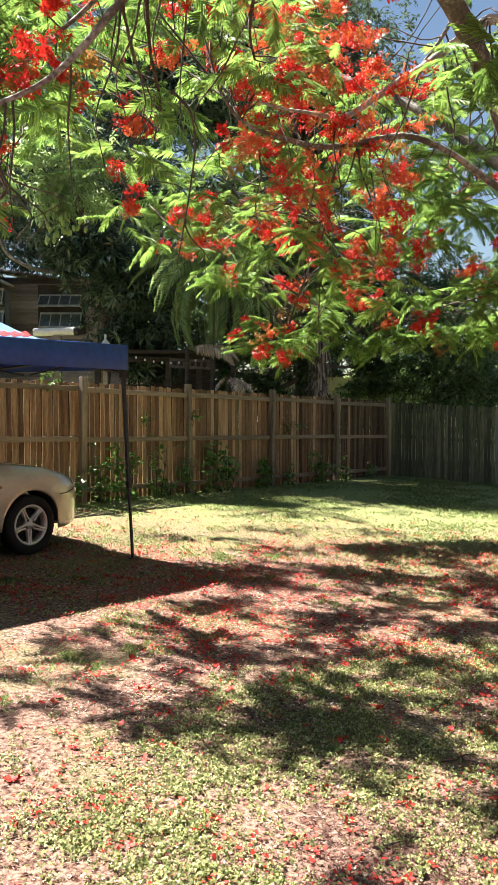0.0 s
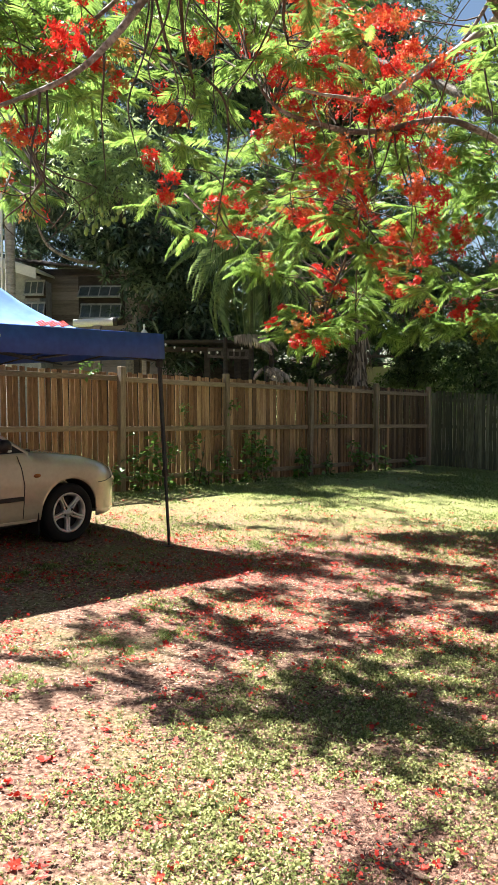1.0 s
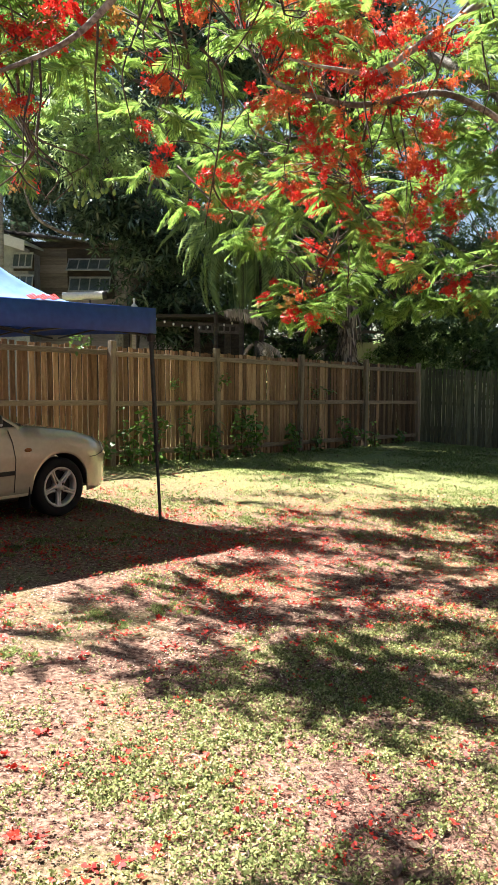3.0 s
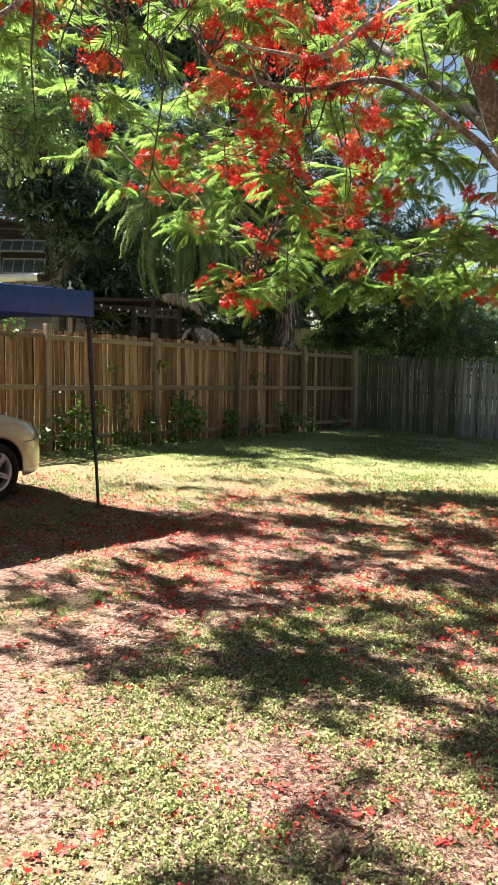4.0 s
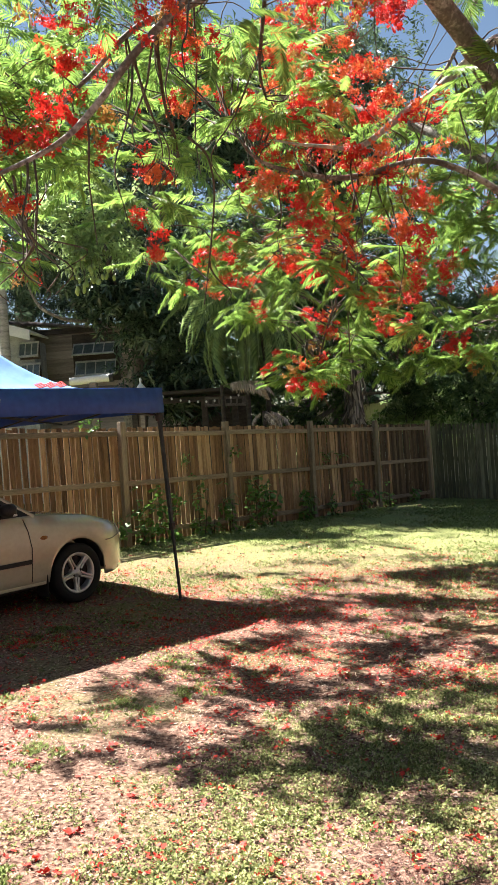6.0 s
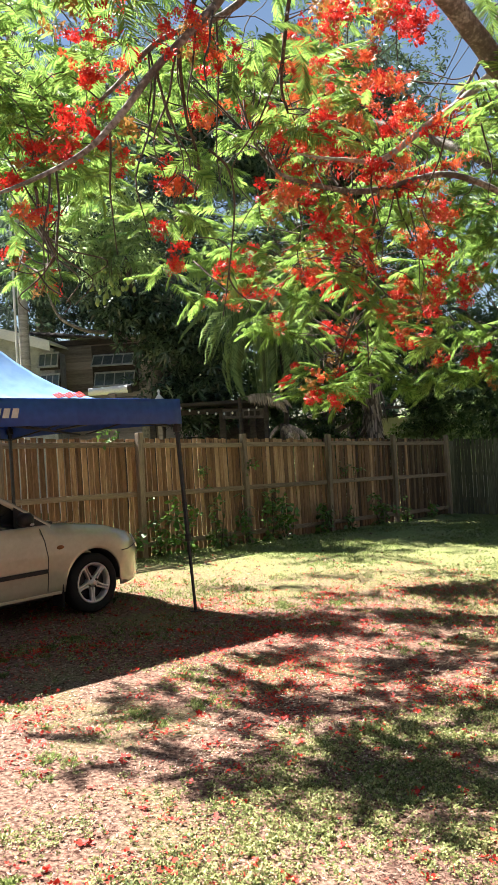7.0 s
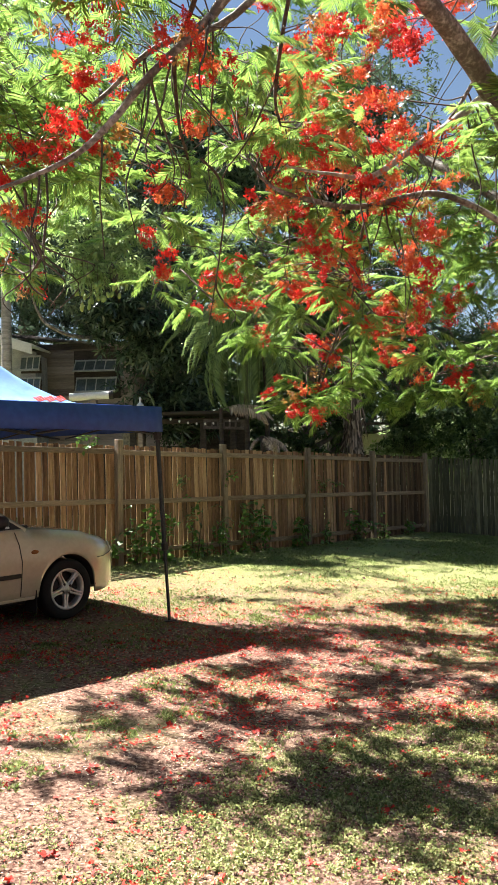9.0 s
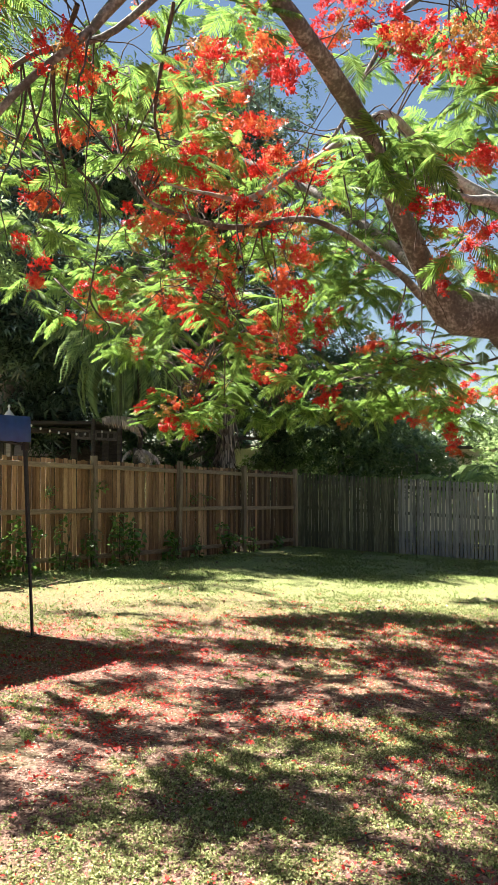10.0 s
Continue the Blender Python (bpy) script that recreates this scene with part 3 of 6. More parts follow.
        # side repeater and headlamp
        bm = bmesh.new()
        bmesh.ops.create_uvsphere(bm, u_segments=12, v_segments=8, radius=1)
        for v_ in bm.verts:
            v_.co = Vector((-0.40 + v_.co.x * 0.045, s * (half(-0.4) - 0.002) + v_.co.y * 0.012, 0.70 + v_.co.z * 0.02))
        put("side_repeater", bm, M_AMBER, c, smooth=True, label="amber oval side repeater lamp")
        V, F = [], []
        lx = np.linspace(0.60, 0.855, 8)
        for i, x in enumerate(lx):
            zt = deck(x) - 0.012
            zb = max(0.535, 0.60 - 0.07 * i / 7)
            for q in (0, 0.5, 1):
                z = zb + (zt - zb) * q
                V.append((x + 0.004, s * (half(x) + 0.002 - 0.05 * q * q), z))
        for i in range(7):
            for q in (0, 1):
                a = i * 3 + q
                F.append((a, a + 3, a + 4, a + 1))
        hl = put("headlamp", np_mesh("headlamp", V, F), M_LAMP, c, smooth=True, label="hazed headlamp lens")
        hl.modifiers.new("thickness", "SOLIDIFY").thickness = 0.008
    # dark wiper cowl at the foot of the windscreen
    put("cowl", boxm((-0.56, -0.72, 0.915), (-0.38, 0.72, 0.948), 0.01), M_TRIM, c)
    put("door_handle", boxm((-1.52, -0.862, 0.755), (-1.38, -0.838, 0.785), 0.008), M_PAINT, c)
    put("door_handle", boxm((-1.52, 0.838, 0.755), (-1.38, 0.862, 0.785), 0.008), M_PAINT, c)

    # wheels
    def wheel(x, y):
        s = -1 if y < 0 else 1
        w = put("wheel", wheel_tyre, M_RUBBER, c, Matrix.Translation((x, y, R_W)) @ pose(0, 0, 0, 0, 0, 180 if s > 0 else 0) @ pose(0, 0, 0, 0, 23, 0))
        put("rim", wheel_rim, M_ALLOY, w, smooth=True, label="silver five-spoke alloy rim")
        put("brake_disc", wheel_disc, M_TRIM, w)
        for k in range(5):
            put("spoke", wheel_spoke, M_ALLOY, w, pose(0, 0, 0, 0, 72 * k, 0))
        put("hub_cap", wheel_cap, M_ALLOY, w)
        for k in range(4):
            put("lug_nut", wheel_lug_hole, M_TRIM, w, pose(0, 0, 0, 0, 90 * k + 36, 0))

    def revolve(name, profile, n=40):
        """Profile of (radius, y) turned about the axle, y negative on the outside."""
        V, F = [], []
        k = len(profile)
        for i in range(n):
            a = 2 * math.pi * i / n
            V += [(r * math.cos(a), y, r * math.sin(a)) for r, y in profile]
        for i in range(n):
            for j in range(k - 1):
                a, b = i * k + j, ((i + 1) % n) * k + j
                F.append((a, b, b + 1, a + 1))
        me = np_mesh(name, V, F)
        me.polygons.foreach_set("use_smooth", [True] * len(me.polygons))
        return me

    wheel_tyre = revolve("tyre", [(0.198, -0.070), (0.215, -0.090), (0.26, -0.094), (0.285, -0.082), (0.295, -0.06), (0.295, 0.06), (0.285, 0.09), (0.215, 0.09), (0.198, 0.07)])
    wheel_rim = revolve("rim", [(0.165, 0.02), (0.172, -0.05), (0.180, -0.076), (0.196, -0.082), (0.203, -0.078), (0.200, -0.06), (0.19, 0.06)])
    wheel_disc = revolve("brake_disc", [(0.02, -0.012), (0.19, -0.012), (0.19, 0.0)], 28)
    wheel_cap = revolve("hub_cap", [(0.0005, -0.072), (0.022, -0.072), (0.028, -0.066), (0.060, -0.060), (0.066, -0.045), (0.066, -0.01)], 24)
    # Dark blocks on the cap stand in for the shaded lug holes.
    wheel_lug_hole = boxm((0.038, -0.067, -0.0125), (0.063, -0.058, 0.0125), 0.003)
    me_lug_hole = bpy.data.meshes.new("lug_nut")
    wheel_lug_hole.to_mesh(me_lug_hole)
    wheel_lug_hole.free()
    wheel_lug_hole = me_lug_hole
    bm = bmesh.new()
    for side in (-1, 1):
        q = []
        for r, c_, wd, y in ((0.045, 0.019, 0.011, -0.060), (0.085, 0.0155, 0.0105, -0.063), (0.12, 0.0125, 0.0105, -0.066), (0.15, 0.0115, 0.0115, -0.070), (0.187, 0.016, 0.016, -0.076)):
            z = side * c_
            q.append([bm.verts.new((r, y, z - wd)), bm.verts.new((r, y - 0.006, z - wd * 0.45)), bm.verts.new((r, y - 0.006, z + wd * 0.45)), bm.verts.new((r, y, z + wd)), bm.verts.new((r, y + 0.03, z + wd)), bm.verts.new((r, y + 0.03, z - wd))])
        for a, b in zip(q, q[1:]):
            for i in range(6):
                bm.faces.new((a[i], a[(i + 1) % 6], b[(i + 1) % 6], b[i]))
    bmesh.ops.recalc_face_normals(bm, faces=bm.faces)
    wheel_spoke = bpy.data.meshes.new("spoke")
    bm.to_mesh(wheel_spoke)
    bm.free()
    for x in (0.0, WB):
        for y in (-0.735, 0.735):
            wheel(x, y)
        # dark liners of the wheel housings
        for s in (-1, 1):
            V, F = [], []
            for i in range(15):
                a = math.pi * i / 14
                for y in (0.50, 0.815):
                    V.append((x + (ARCH + 0.004) * math.cos(a), s * y, R_W + (ARCH + 0.004) * math.sin(a)))
            for i in range(14):
                F.append((2 * i, 2 * i + 1, 2 * i + 3, 2 * i + 2))
            ln_ = put("wheel_liner", np_mesh("wheel_liner", V, F), M_TRIM, c, smooth=True)
            ln_.modifiers.new("thickness", "SOLIDIFY").thickness = 0.006
    for y in (-0.735, 0.735):
        put("mud_flap", boxm((-0.385, y - 0.09, 0.12), (-0.37, y + 0.09, 0.42), 0.003), M_RUBBER, c)
    return c


HUB = Vector((-2.17, 8.26, 0))
axle = HUB + Vector((-N.x, -N.y, 0)) * 0.80
car(Vector((axle.x, axle.y, gz(HUB.x))), turn_of(U))


# ---- poinciana tree ----
def frond_mesh(seed, pairs=22, length=0.42, wide=0.0046):
    """A feathery twice-cut leaf: a thin midrib with narrow pinnae, arching along x."""
    rnd = np.random.default_rng(seed)
    V, F = [], []
    droop = rnd.uniform(0.06, 0.20)

    def rib(t):
        return np.array([t * length, 0.0, 0.10 * t * length - droop * length * t * t * 1.6])

    for k in range(6):
        a, b = rib(k / 6), rib((k + 1) / 6)
        w = 0.0022
        i = len(V)
        V += [a + (0, -w, 0), a + (0, w, 0), b + (0, w, 0), b + (0, -w, 0)]
        F.append((i, i + 1, i + 2, i + 3))
    for k in range(pairs):
        t = 0.10 + 0.90 * k / (pairs - 1)
        p = rib(t)
        plen = length * 0.30 * (math.sin(math.pi * (0.16 + 0.74 * t)) ** 0.7) * rnd.uniform(0.85, 1.1)
        for s in (-1, 1):
            ang = math.radians(62 - 34 * t + rnd.uniform(-6, 6))
            d = np.array([math.cos(ang), s * math.sin(ang), rnd.uniform(-0.34, -0.02)])
            d /= np.linalg.norm(d)
            side = np.cross(d, (0, 0, 1))
            side /= np.linalg.norm(side)
            w = wide * rnd.uniform(0.85, 1.15)
            lift = np.array([0, 0, 0.006])
            i = len(V)
            q1, q2, q3 = p + d * plen * 0.12, p + d * plen * 0.6 + (0, 0, -0.05 * plen), p + d * plen + (0, 0, -0.16 * plen)
            V += [p, q1 + side * w + lift, q2 + side * w + lift, q3, q2 - side * w + lift, q1 - side * w + lift]
            F += [(i, i + 1, i + 2, i + 3), (i, i + 3, i + 4, i + 5)]
    return np.array(V), np.array(F)


def flower_mesh(seed, blooms=34, spread=0.15):
    """A loose, ragged raceme: stalks from one point, each with a five-petalled flower."""
    rnd = np.random.default_rng(seed)
    V, F = [np.array([0.0, 0.0, 0.0]), np.array([0.003, 0.0, 0.0])], []
    sub = rnd.normal(size=(4, 3)) * spread * 0.48
    for q in sub:
        F.append((0, 1, len(V) + 1, len(V)))
        V += [q, q + (0.002, 0, 0)]
    for _ in range(blooms):
        d = rnd.normal(size=3)
        d /= np.linalg.norm(d)
        g = int(rnd.integers(0, 4))
        c = sub[g] + d * spread * rnd.uniform(0.15, 0.75) * np.array([1.1, 1.1, 0.8])
        ax = d + rnd.normal(size=3) * 0.6
        ax /= np.linalg.norm(ax)
        a = np.cross(ax, (0.3, 0.5, 0.8))
        a /= np.linalg.norm(a)
        b = np.cross(ax, a)
        size = rnd.uniform(0.015, 0.029)
        heart = len(V)
        V += [c, c + (0.0015, 0, 0)]
        F.append((2 + 2 * g, 3 + 2 * g, heart + 1, heart))
        for k in range(rnd.integers(3, 6)):
            w = 2 * math.pi * k / 5 + rnd.uniform(-0.35, 0.35)
            e = a * math.cos(w) + b * math.sin(w)
            s = np.cross(ax, e)
            cup = rnd.uniform(-0.5, 0.7)
            p1 = c + e * size * 0.55 + ax * size * cup * 0.5
            p2 = c + e * size * rnd.uniform(0.9, 1.3) + ax * size * cup + rnd.normal(size=3) * 0.004
            hw = size * rnd.uniform(0.30, 0.52)
            i = len(V)
            V += [p1 + s * hw * 0.5, p2 + s * hw, p2 + e * size * 0.2 - ax * size * 0.1, p2 - s * hw, p1 - s * hw * 0.5]
            F += [(heart, i, i + 1, i + 2), (heart, i + 2, i + 3, i + 4)]
    return np_mesh("bloom", V, F)


def scatter(protos, places, turns, sizes, pick):
    """Copies of prototype arrays joined into one array pair."""
    VV, FF, off = [], [], 0
    for k, (pv, pf) in enumerate(protos):
        idx = np.where(pick == k)[0]
        if not len(idx):
            continue
        v = np.einsum("nij,vj->nvi", turns[idx], pv) * sizes[idx][:, None, None] + places[idx][:, None, :]
        f = pf[None] + (np.arange(len(idx)) * len(pv))[:, None, None] + off
        VV.append(v.reshape(-1, 3))
        FF.append(f.reshape(-1, pf.shape[1]))
        off += len(idx) * len(pv)
    return np.concatenate(VV), np.concatenate(FF)


def frames(heading, pitch, roll):
    """Rotation matrices whose x axis points along heading and pitch."""
    ch, sh, cp, sp, cr, sr = np.cos(heading), np.sin(heading), np.cos(pitch), np.sin(pitch), np.cos(roll), np.sin(roll)
    x = np.stack([ch * cp, sh * cp, sp], -1)
    y0 = np.stack([-sh, ch, np.zeros_like(ch)], -1)
    z0 = np.cross(x, y0)
    y = y0 * cr[:, None] + z0 * sr[:, None]
    z = np.cross(x, y)
    return np.stack([x, y, z], -1)


# boughs: x, y, z and radius
MAIN_LIMB = [(3.14, 7.36, 3.05, 0.195), (2.66, 7.20, 3.10, 0.200), (2.46, 7.08, 3.24, 0.135), (2.28, 6.93, 3.42, 0.106), (2.04, 6.70, 3.74, 0.086), (1.73, 6.34, 4.09, 0.080), (1.31, 5.85, 4.44, 0.074), (1.00, 5.49, 4.59, 0.066), (0.72, 5.13, 4.70, 0.056), (0.34, 4.70, 4.88, 0.036), (-0.07, 4.23, 5.03, 0.016)]
PALE_LIMB = [(3.49, 6.82, 3.62, 0.075), (2.81, 6.61, 3.86, 0.064), (2.35, 6.40, 4.00, 0.052), (1.99, 6.22, 4.21, 0.043), (1.76, 6.12, 4.35, 0.037), (1.61, 6.12, 4.30, 0.034), (1.38, 6.18, 4.14, 0.032), (1.13, 6.24, 3.99, 0.030), (0.88, 6.28, 3.83, 0.025), (0.66, 6.29, 3.73, 0.021), (0.40, 6.25, 3.74, 0.013), (0.06, 6.14, 3.78, 0.007)]
LOW_LIMB = [(2.72, 7.25, 3.06, 0.110), (2.50, 7.22, 3.14, 0.062), (2.31, 7.19, 3.24, 0.040), (2.03, 7.11, 3.45, 0.029), (1.57, 7.04, 3.72, 0.026), (1.26, 6.98, 3.79, 0.026), (0.83, 6.95, 3.72, 0.025), (0.49, 6.89, 3.70, 0.023), (0.11, 6.78, 3.77, 0.017), (-0.11, 6.69, 3.87, 0.011), (-0.26, 6.57, 4.07, 0.006)]
NEAR_LIMB = [(0.48, 4.81, 5.22, 0.060), (-0.30, 5.07, 4.43, 0.034), (-0.41, 5.07, 4.31, 0.027), (-0.71, 5.09, 4.05, 0.025), (-1.04, 5.12, 3.71, 0.022), (-1.22, 5.09, 3.54, 0.018), (-1.52, 5.00, 3.36, 0.014), (-1.89, 4.86, 3.19, 0.006)]
SECOND_NEAR_LIMB = [(0.44, 5.45, 5.23, 0.041), (-0.26, 5.57, 4.61, 0.025), (-0.76, 5.50, 4.39, 0.020), (-1.10, 5.47, 4.09, 0.015), (-1.48, 5.40, 3.72, 0.008), (-1.72, 5.29, 3.52, 0.004)]
UPPER_BRANCH = [(2.85, 6.45, 5.87, 0.040), (2.34, 6.36, 5.55, 0.032), (1.93, 6.29, 5.28, 0.024), (1.69, 6.35, 4.87, 0.021), (1.47, 6.38, 4.43, 0.016), (1.28, 6.42, 4.14, 0.010)]
RIGHT_BRANCH = [(3.45, 6.93, 3.70, 0.100), (2.74, 6.43, 3.81, 0.060), (2.42, 6.23, 3.78, 0.030), (2.22, 6.18, 3.81, 0.012)]
LOWER_RIGHT_BOUGH = [(3.6, 7.49, 2.9, 0.03), (3.16, 7.61, 2.7, 0.012), (2.99, 8.38, 2.74, 0.010), (2.76, 9.44, 2.82, 0.009), (2.42, 10.28, 2.80, 0.008), (1.9, 10.54, 2.62, 0.009), (1.41, 10.75, 2.46, 0.005)]
HANGING_BOUGH = [(0.42, 6.89, 3.74, 0.022), (0.67, 7.94, 3.67, 0.019), (0.72, 8.81, 3.42, 0.016), (0.66, 9.69, 3.09, 0.013), (0.51, 10.35, 2.65, 0.011), (0.46, 10.69, 2.25, 0.008), (0.56, 10.80, 1.93, 0.005)]
LEFT_BOUGH = [(-0.48, 5.22, 4.57, 0.018), (-0.66, 5.58, 4.33, 0.015), (-0.69, 5.95, 4.06, 0.013), (-0.66, 6.29, 3.81, 0.010), (-0.72, 6.48, 3.61, 0.006)]
MIDDLE_TWIG = [(0.12, 5.40, 4.72, 0.014), (0.04, 5.63, 4.40, 0.014), (0.00, 5.79, 4.17, 0.012), (0.04, 5.92, 3.99, 0.008)]
LONG_HANGING_TWIG = [(-0.53, 5.83, 3.75, 0.010), (-0.41, 5.98, 3.64, 0.009), (-0.40, 6.16, 3.41, 0.008), (-0.47, 6.35, 3.04, 0.006), (-0.55, 6.51, 2.69, 0.004)]
TRAILING_TWIG = [(0.74, 6.88, 3.71, 0.014), (0.74, 7.97, 3.52, 0.012), (0.75, 9.07, 3.11, 0.010), (0.83, 10.14, 2.61, 0.006)]
FAR_LEFT_SPRAY = [(-1.64, 5.39, 3.44, 0.012), (-1.74, 5.79, 3.29, 0.009), (-1.74, 6.09, 3.14, 0.007), (-1.89, 6.07, 3.04, 0.005), (-2.07, 6.00, 3.08, 0.004)]
BOUGHS = [MAIN_LIMB, PALE_LIMB, LOW_LIMB, NEAR_LIMB, SECOND_NEAR_LIMB, UPPER_BRANCH, RIGHT_BRANCH, LOWER_RIGHT_BOUGH, HANGING_BOUGH, LEFT_BOUGH, MIDDLE_TWIG, LONG_HANGING_TWIG, TRAILING_TWIG, FAR_LEFT_SPRAY]
BLOOMS_LEFT = [(-1.21, 5.31, 4.10), (-1.23, 5.30, 4.36), (-1.06, 5.79, 4.36), (-1.72, 5.69, 3.79), (-1.47, 5.42, 3.71), (-1.82, 5.68, 3.40), (-0.44, 5.66, 4.36), (-0.48, 5.21, 4.24), (-0.72, 7.13, 4.57), (-1.23, 5.45, 3.81), (-0.95, 6.85, 3.32), (-0.50, 8.55, 3.40), (-0.30, 8.43, 3.42), (-0.70, 8.67, 3.23), (0.12, 7.15, 4.61), (0.23, 7.50, 4.80), (-0.11, 6.51, 4.01), (0.01, 7.21, 4.01), (0.14, 7.38, 3.72), (-0.02, 6.64, 3.67), (0.29, 5.97, 3.99), (0.70, 7.54, 4.72), (0.85, 6.37, 4.31), (0.90, 6.46, 4.15), (0.73, 7.49, 4.43), (0.54, 7.03, 4.11), (0.26, 6.82, 4.14), (0.90, 7.29, 4.29)]
BLOOMS_MIDDLE = [(0.32, 6.26, 3.26), (0.45, 7.48, 3.39), (0.24, 8.36, 3.37), (0.33, 8.00, 3.15), (0.07, 8.77, 3.40), (0.66, 7.80, 3.69), (0.43, 6.54, 3.41), (0.91, 7.21, 3.71), (1.13, 6.60, 3.51), (1.36, 7.39, 3.55), (1.16, 7.41, 3.47), (1.15, 6.55, 3.10), (1.34, 7.44, 3.99), (1.82, 8.59, 3.30), (1.17, 8.75, 3.26), (1.07, 8.98, 3.14), (1.22, 8.43, 2.95), (1.46, 8.81, 3.26), (1.42, 10.89, 3.04), (1.39, 9.98, 2.79), (0.48, 10.93, 3.07), (0.60, 10.40, 2.89), (-0.16, 10.49, 3.13), (0.14, 10.17, 2.24), (0.45, 10.80, 2.66), (0.48, 10.34, 2.13), (0.75, 9.06, 3.26), (0.83, 8.20, 3.29), (1.76, 10.50, 2.59), (2.12, 10.24, 2.61)]
BLOOMS_HIGH = [(0.83, 5.75, 4.51), (0.84, 5.25, 4.20), (0.27, 5.25, 4.27), (0.58, 6.03, 4.41), (0.39, 5.92, 4.70), (-0.98, 7.00, 3.97), (-2.51, 7.43, 3.56), (-2.34, 7.77, 3.42), (-0.11, 7.40, 4.54), (0.65, 6.37, 3.69), (0.01, 7.62, 4.56), (0.55, 7.02, 4.34), (0.09, 5.89, 4.33)]
BLOOMS_RIGHT = [(1.3, 6.67, 5.01), (0.95, 6.48, 5.01), (1.41, 6.29, 5.21), (1.62, 5.47, 4.73), (1.9, 5.78, 4.81), (2.01, 5.46, 4.59), (2.28, 5.47, 4.67), (2.17, 5.61, 4.54), (2.63, 6.27, 4.68), (2.34, 5.69, 3.93), (2.1, 6.1, 3.69), (2.54, 6.26, 3.49), (3.36, 10.03, 2.67), (3.56, 10.12, 2.46), (3.59, 9.77, 2.64), (3.0, 9.37, 2.24), (3.49, 9.64, 2.06), (3.77, 9.71, 2.57), (3.05, 9.08, 2.92), (2.4, 8.21, 3.16), (2.47, 9.62, 3.08), (2.81, 9.83, 2.98), (2.36, 6.59, 3.39), (2.7, 6.5, 3.24), (1.87, 6.05, 4.73), (1.28, 6.55, 3.99), (1.48, 5.67, 4.81), (3.95, 9.36, 2.54)]


def poinciana():
    rng = np.random.default_rng(11)
    base = lean(Vector((4.9, 8.6, 0)))
    t = thing("poinciana_tree", "flowering poinciana tree with red blossom and feathery leaves over the lawn", "tree", Matrix.Translation(base))
    off = np.array(base)

    def loc(line):
        return [(x - off[0], y - off[1], z - off[2], r) for x, y, z, r in line]

    first = BOUGHS[0][0]
    trunk = [(base.x, base.y, base.z - 0.05, 0.42), (base.x - 0.05, base.y, base.z + 0.5, 0.33), (base.x - 0.25, base.y - 0.1, base.z + 1.6, 0.27), (base.x - 0.8, base.y - 0.35, base.z + 2.78, 0.23), first]
    tubes("trunk", [loc(trunk)], M_BARK, t, 16, 6, 0.03)
    hidden = [[(4.1, 8.2, 2.5, 0.22), (4.4, 7.6, 4.0, 0.16), (4.0, 6.2, 5.2, 0.11), (3.0, 4.4, 5.9, 0.07), (1.6, 2.6, 6.2, 0.04), (0.2, 1.0, 6.2, 0.02)],
              [(4.1, 8.2, 2.5, 0.20), (4.9, 9.6, 4.2, 0.14), (4.2, 11.0, 5.4, 0.09), (3.0, 12.0, 5.9, 0.04), (1.8, 12.6, 5.9, 0.02)],
              [(4.1, 8.2, 2.5, 0.20), (5.6, 8.0, 4.2, 0.14), (7.2, 7.4, 5.4, 0.08), (8.6, 7.0, 5.8, 0.03)],
              [(3.0, 4.4, 5.9, 0.06), (0.8, 4.6, 6.7, 0.05), (-1.4, 5.4, 7.0, 0.04), (-3.2, 6.6, 7.0, 0.03), (-4.6, 7.4, 6.4, 0.012)],
              [(2.75, 7.3, 3.1, 0.10), (2.3, 7.75, 3.75, 0.055), (1.6, 8.6, 4.6, 0.05), (0.4, 9.8, 5.5, 0.04), (-1.2, 10.2, 6.0, 0.03), (-2.6, 10.2, 6.2, 0.02), (-3.7, 9.8, 6.1, 0.008)],
              [(0.4, 9.8, 5.5, 0.035), (-0.2, 11.4, 6.2, 0.025), (-1.2, 12.2, 6.6, 0.018), (-2.2, 12.0, 6.8, 0.008)],
              [(3.0, 4.4, 5.9, 0.04), (0.6, 4.6, 5.7, 0.03), (-1.4, 5.0, 5.2, 0.022), (-2.6, 5.4, 4.8, 0.014), (-3.6, 5.9, 4.8, 0.006)]]
    for line in BOUGHS + hidden:
        tubes("limb", [loc(line)], M_PALEBARK if line in (PALE_LIMB, RIGHT_BRANCH) else M_BARK if line[0][3] > 0.03 else M_TWIG, t, 12 if line[0][3] > 0.05 else 6, 6, 0.016)
    # a healed knuckle under the fork
    tubes("knuckle", [loc([(2.74, 7.22, 3.10, 0.15), (2.66, 7.14, 3.00, 0.14), (2.61, 7.08, 2.93, 0.10), (2.59, 7.06, 2.90, 0.002)])], M_BARK, t, 12, 5, 0.02)
    # every point of the limbs, as roots of the twigs
    roots = np.concatenate([smooth_line(l, 8) for l in BOUGHS + hidden])
    blooms = np.array(BLOOMS_LEFT + BLOOMS_MIDDLE + BLOOMS_HIGH + BLOOMS_RIGHT)
    # leaf sprays: round each blossom and through the lobes of the crown (centre, radii, number)
    def fill(lobes):
        out = []
        for c, r, n in lobes:
            d = rng.normal(size=(n, 3))
            d /= np.linalg.norm(d, axis=1)[:, None]
            out.append(np.array(c) + d * np.array(r) * rng.uniform(0.15, 1.0, (n, 1)) ** 0.5)
        return np.concatenate(out)

    upper = fill(UPPER_LOBES)
    sprays = np.concatenate([blooms[::2] + rng.normal(size=blooms[::2].shape) * 0.18, fill(LOBES)])
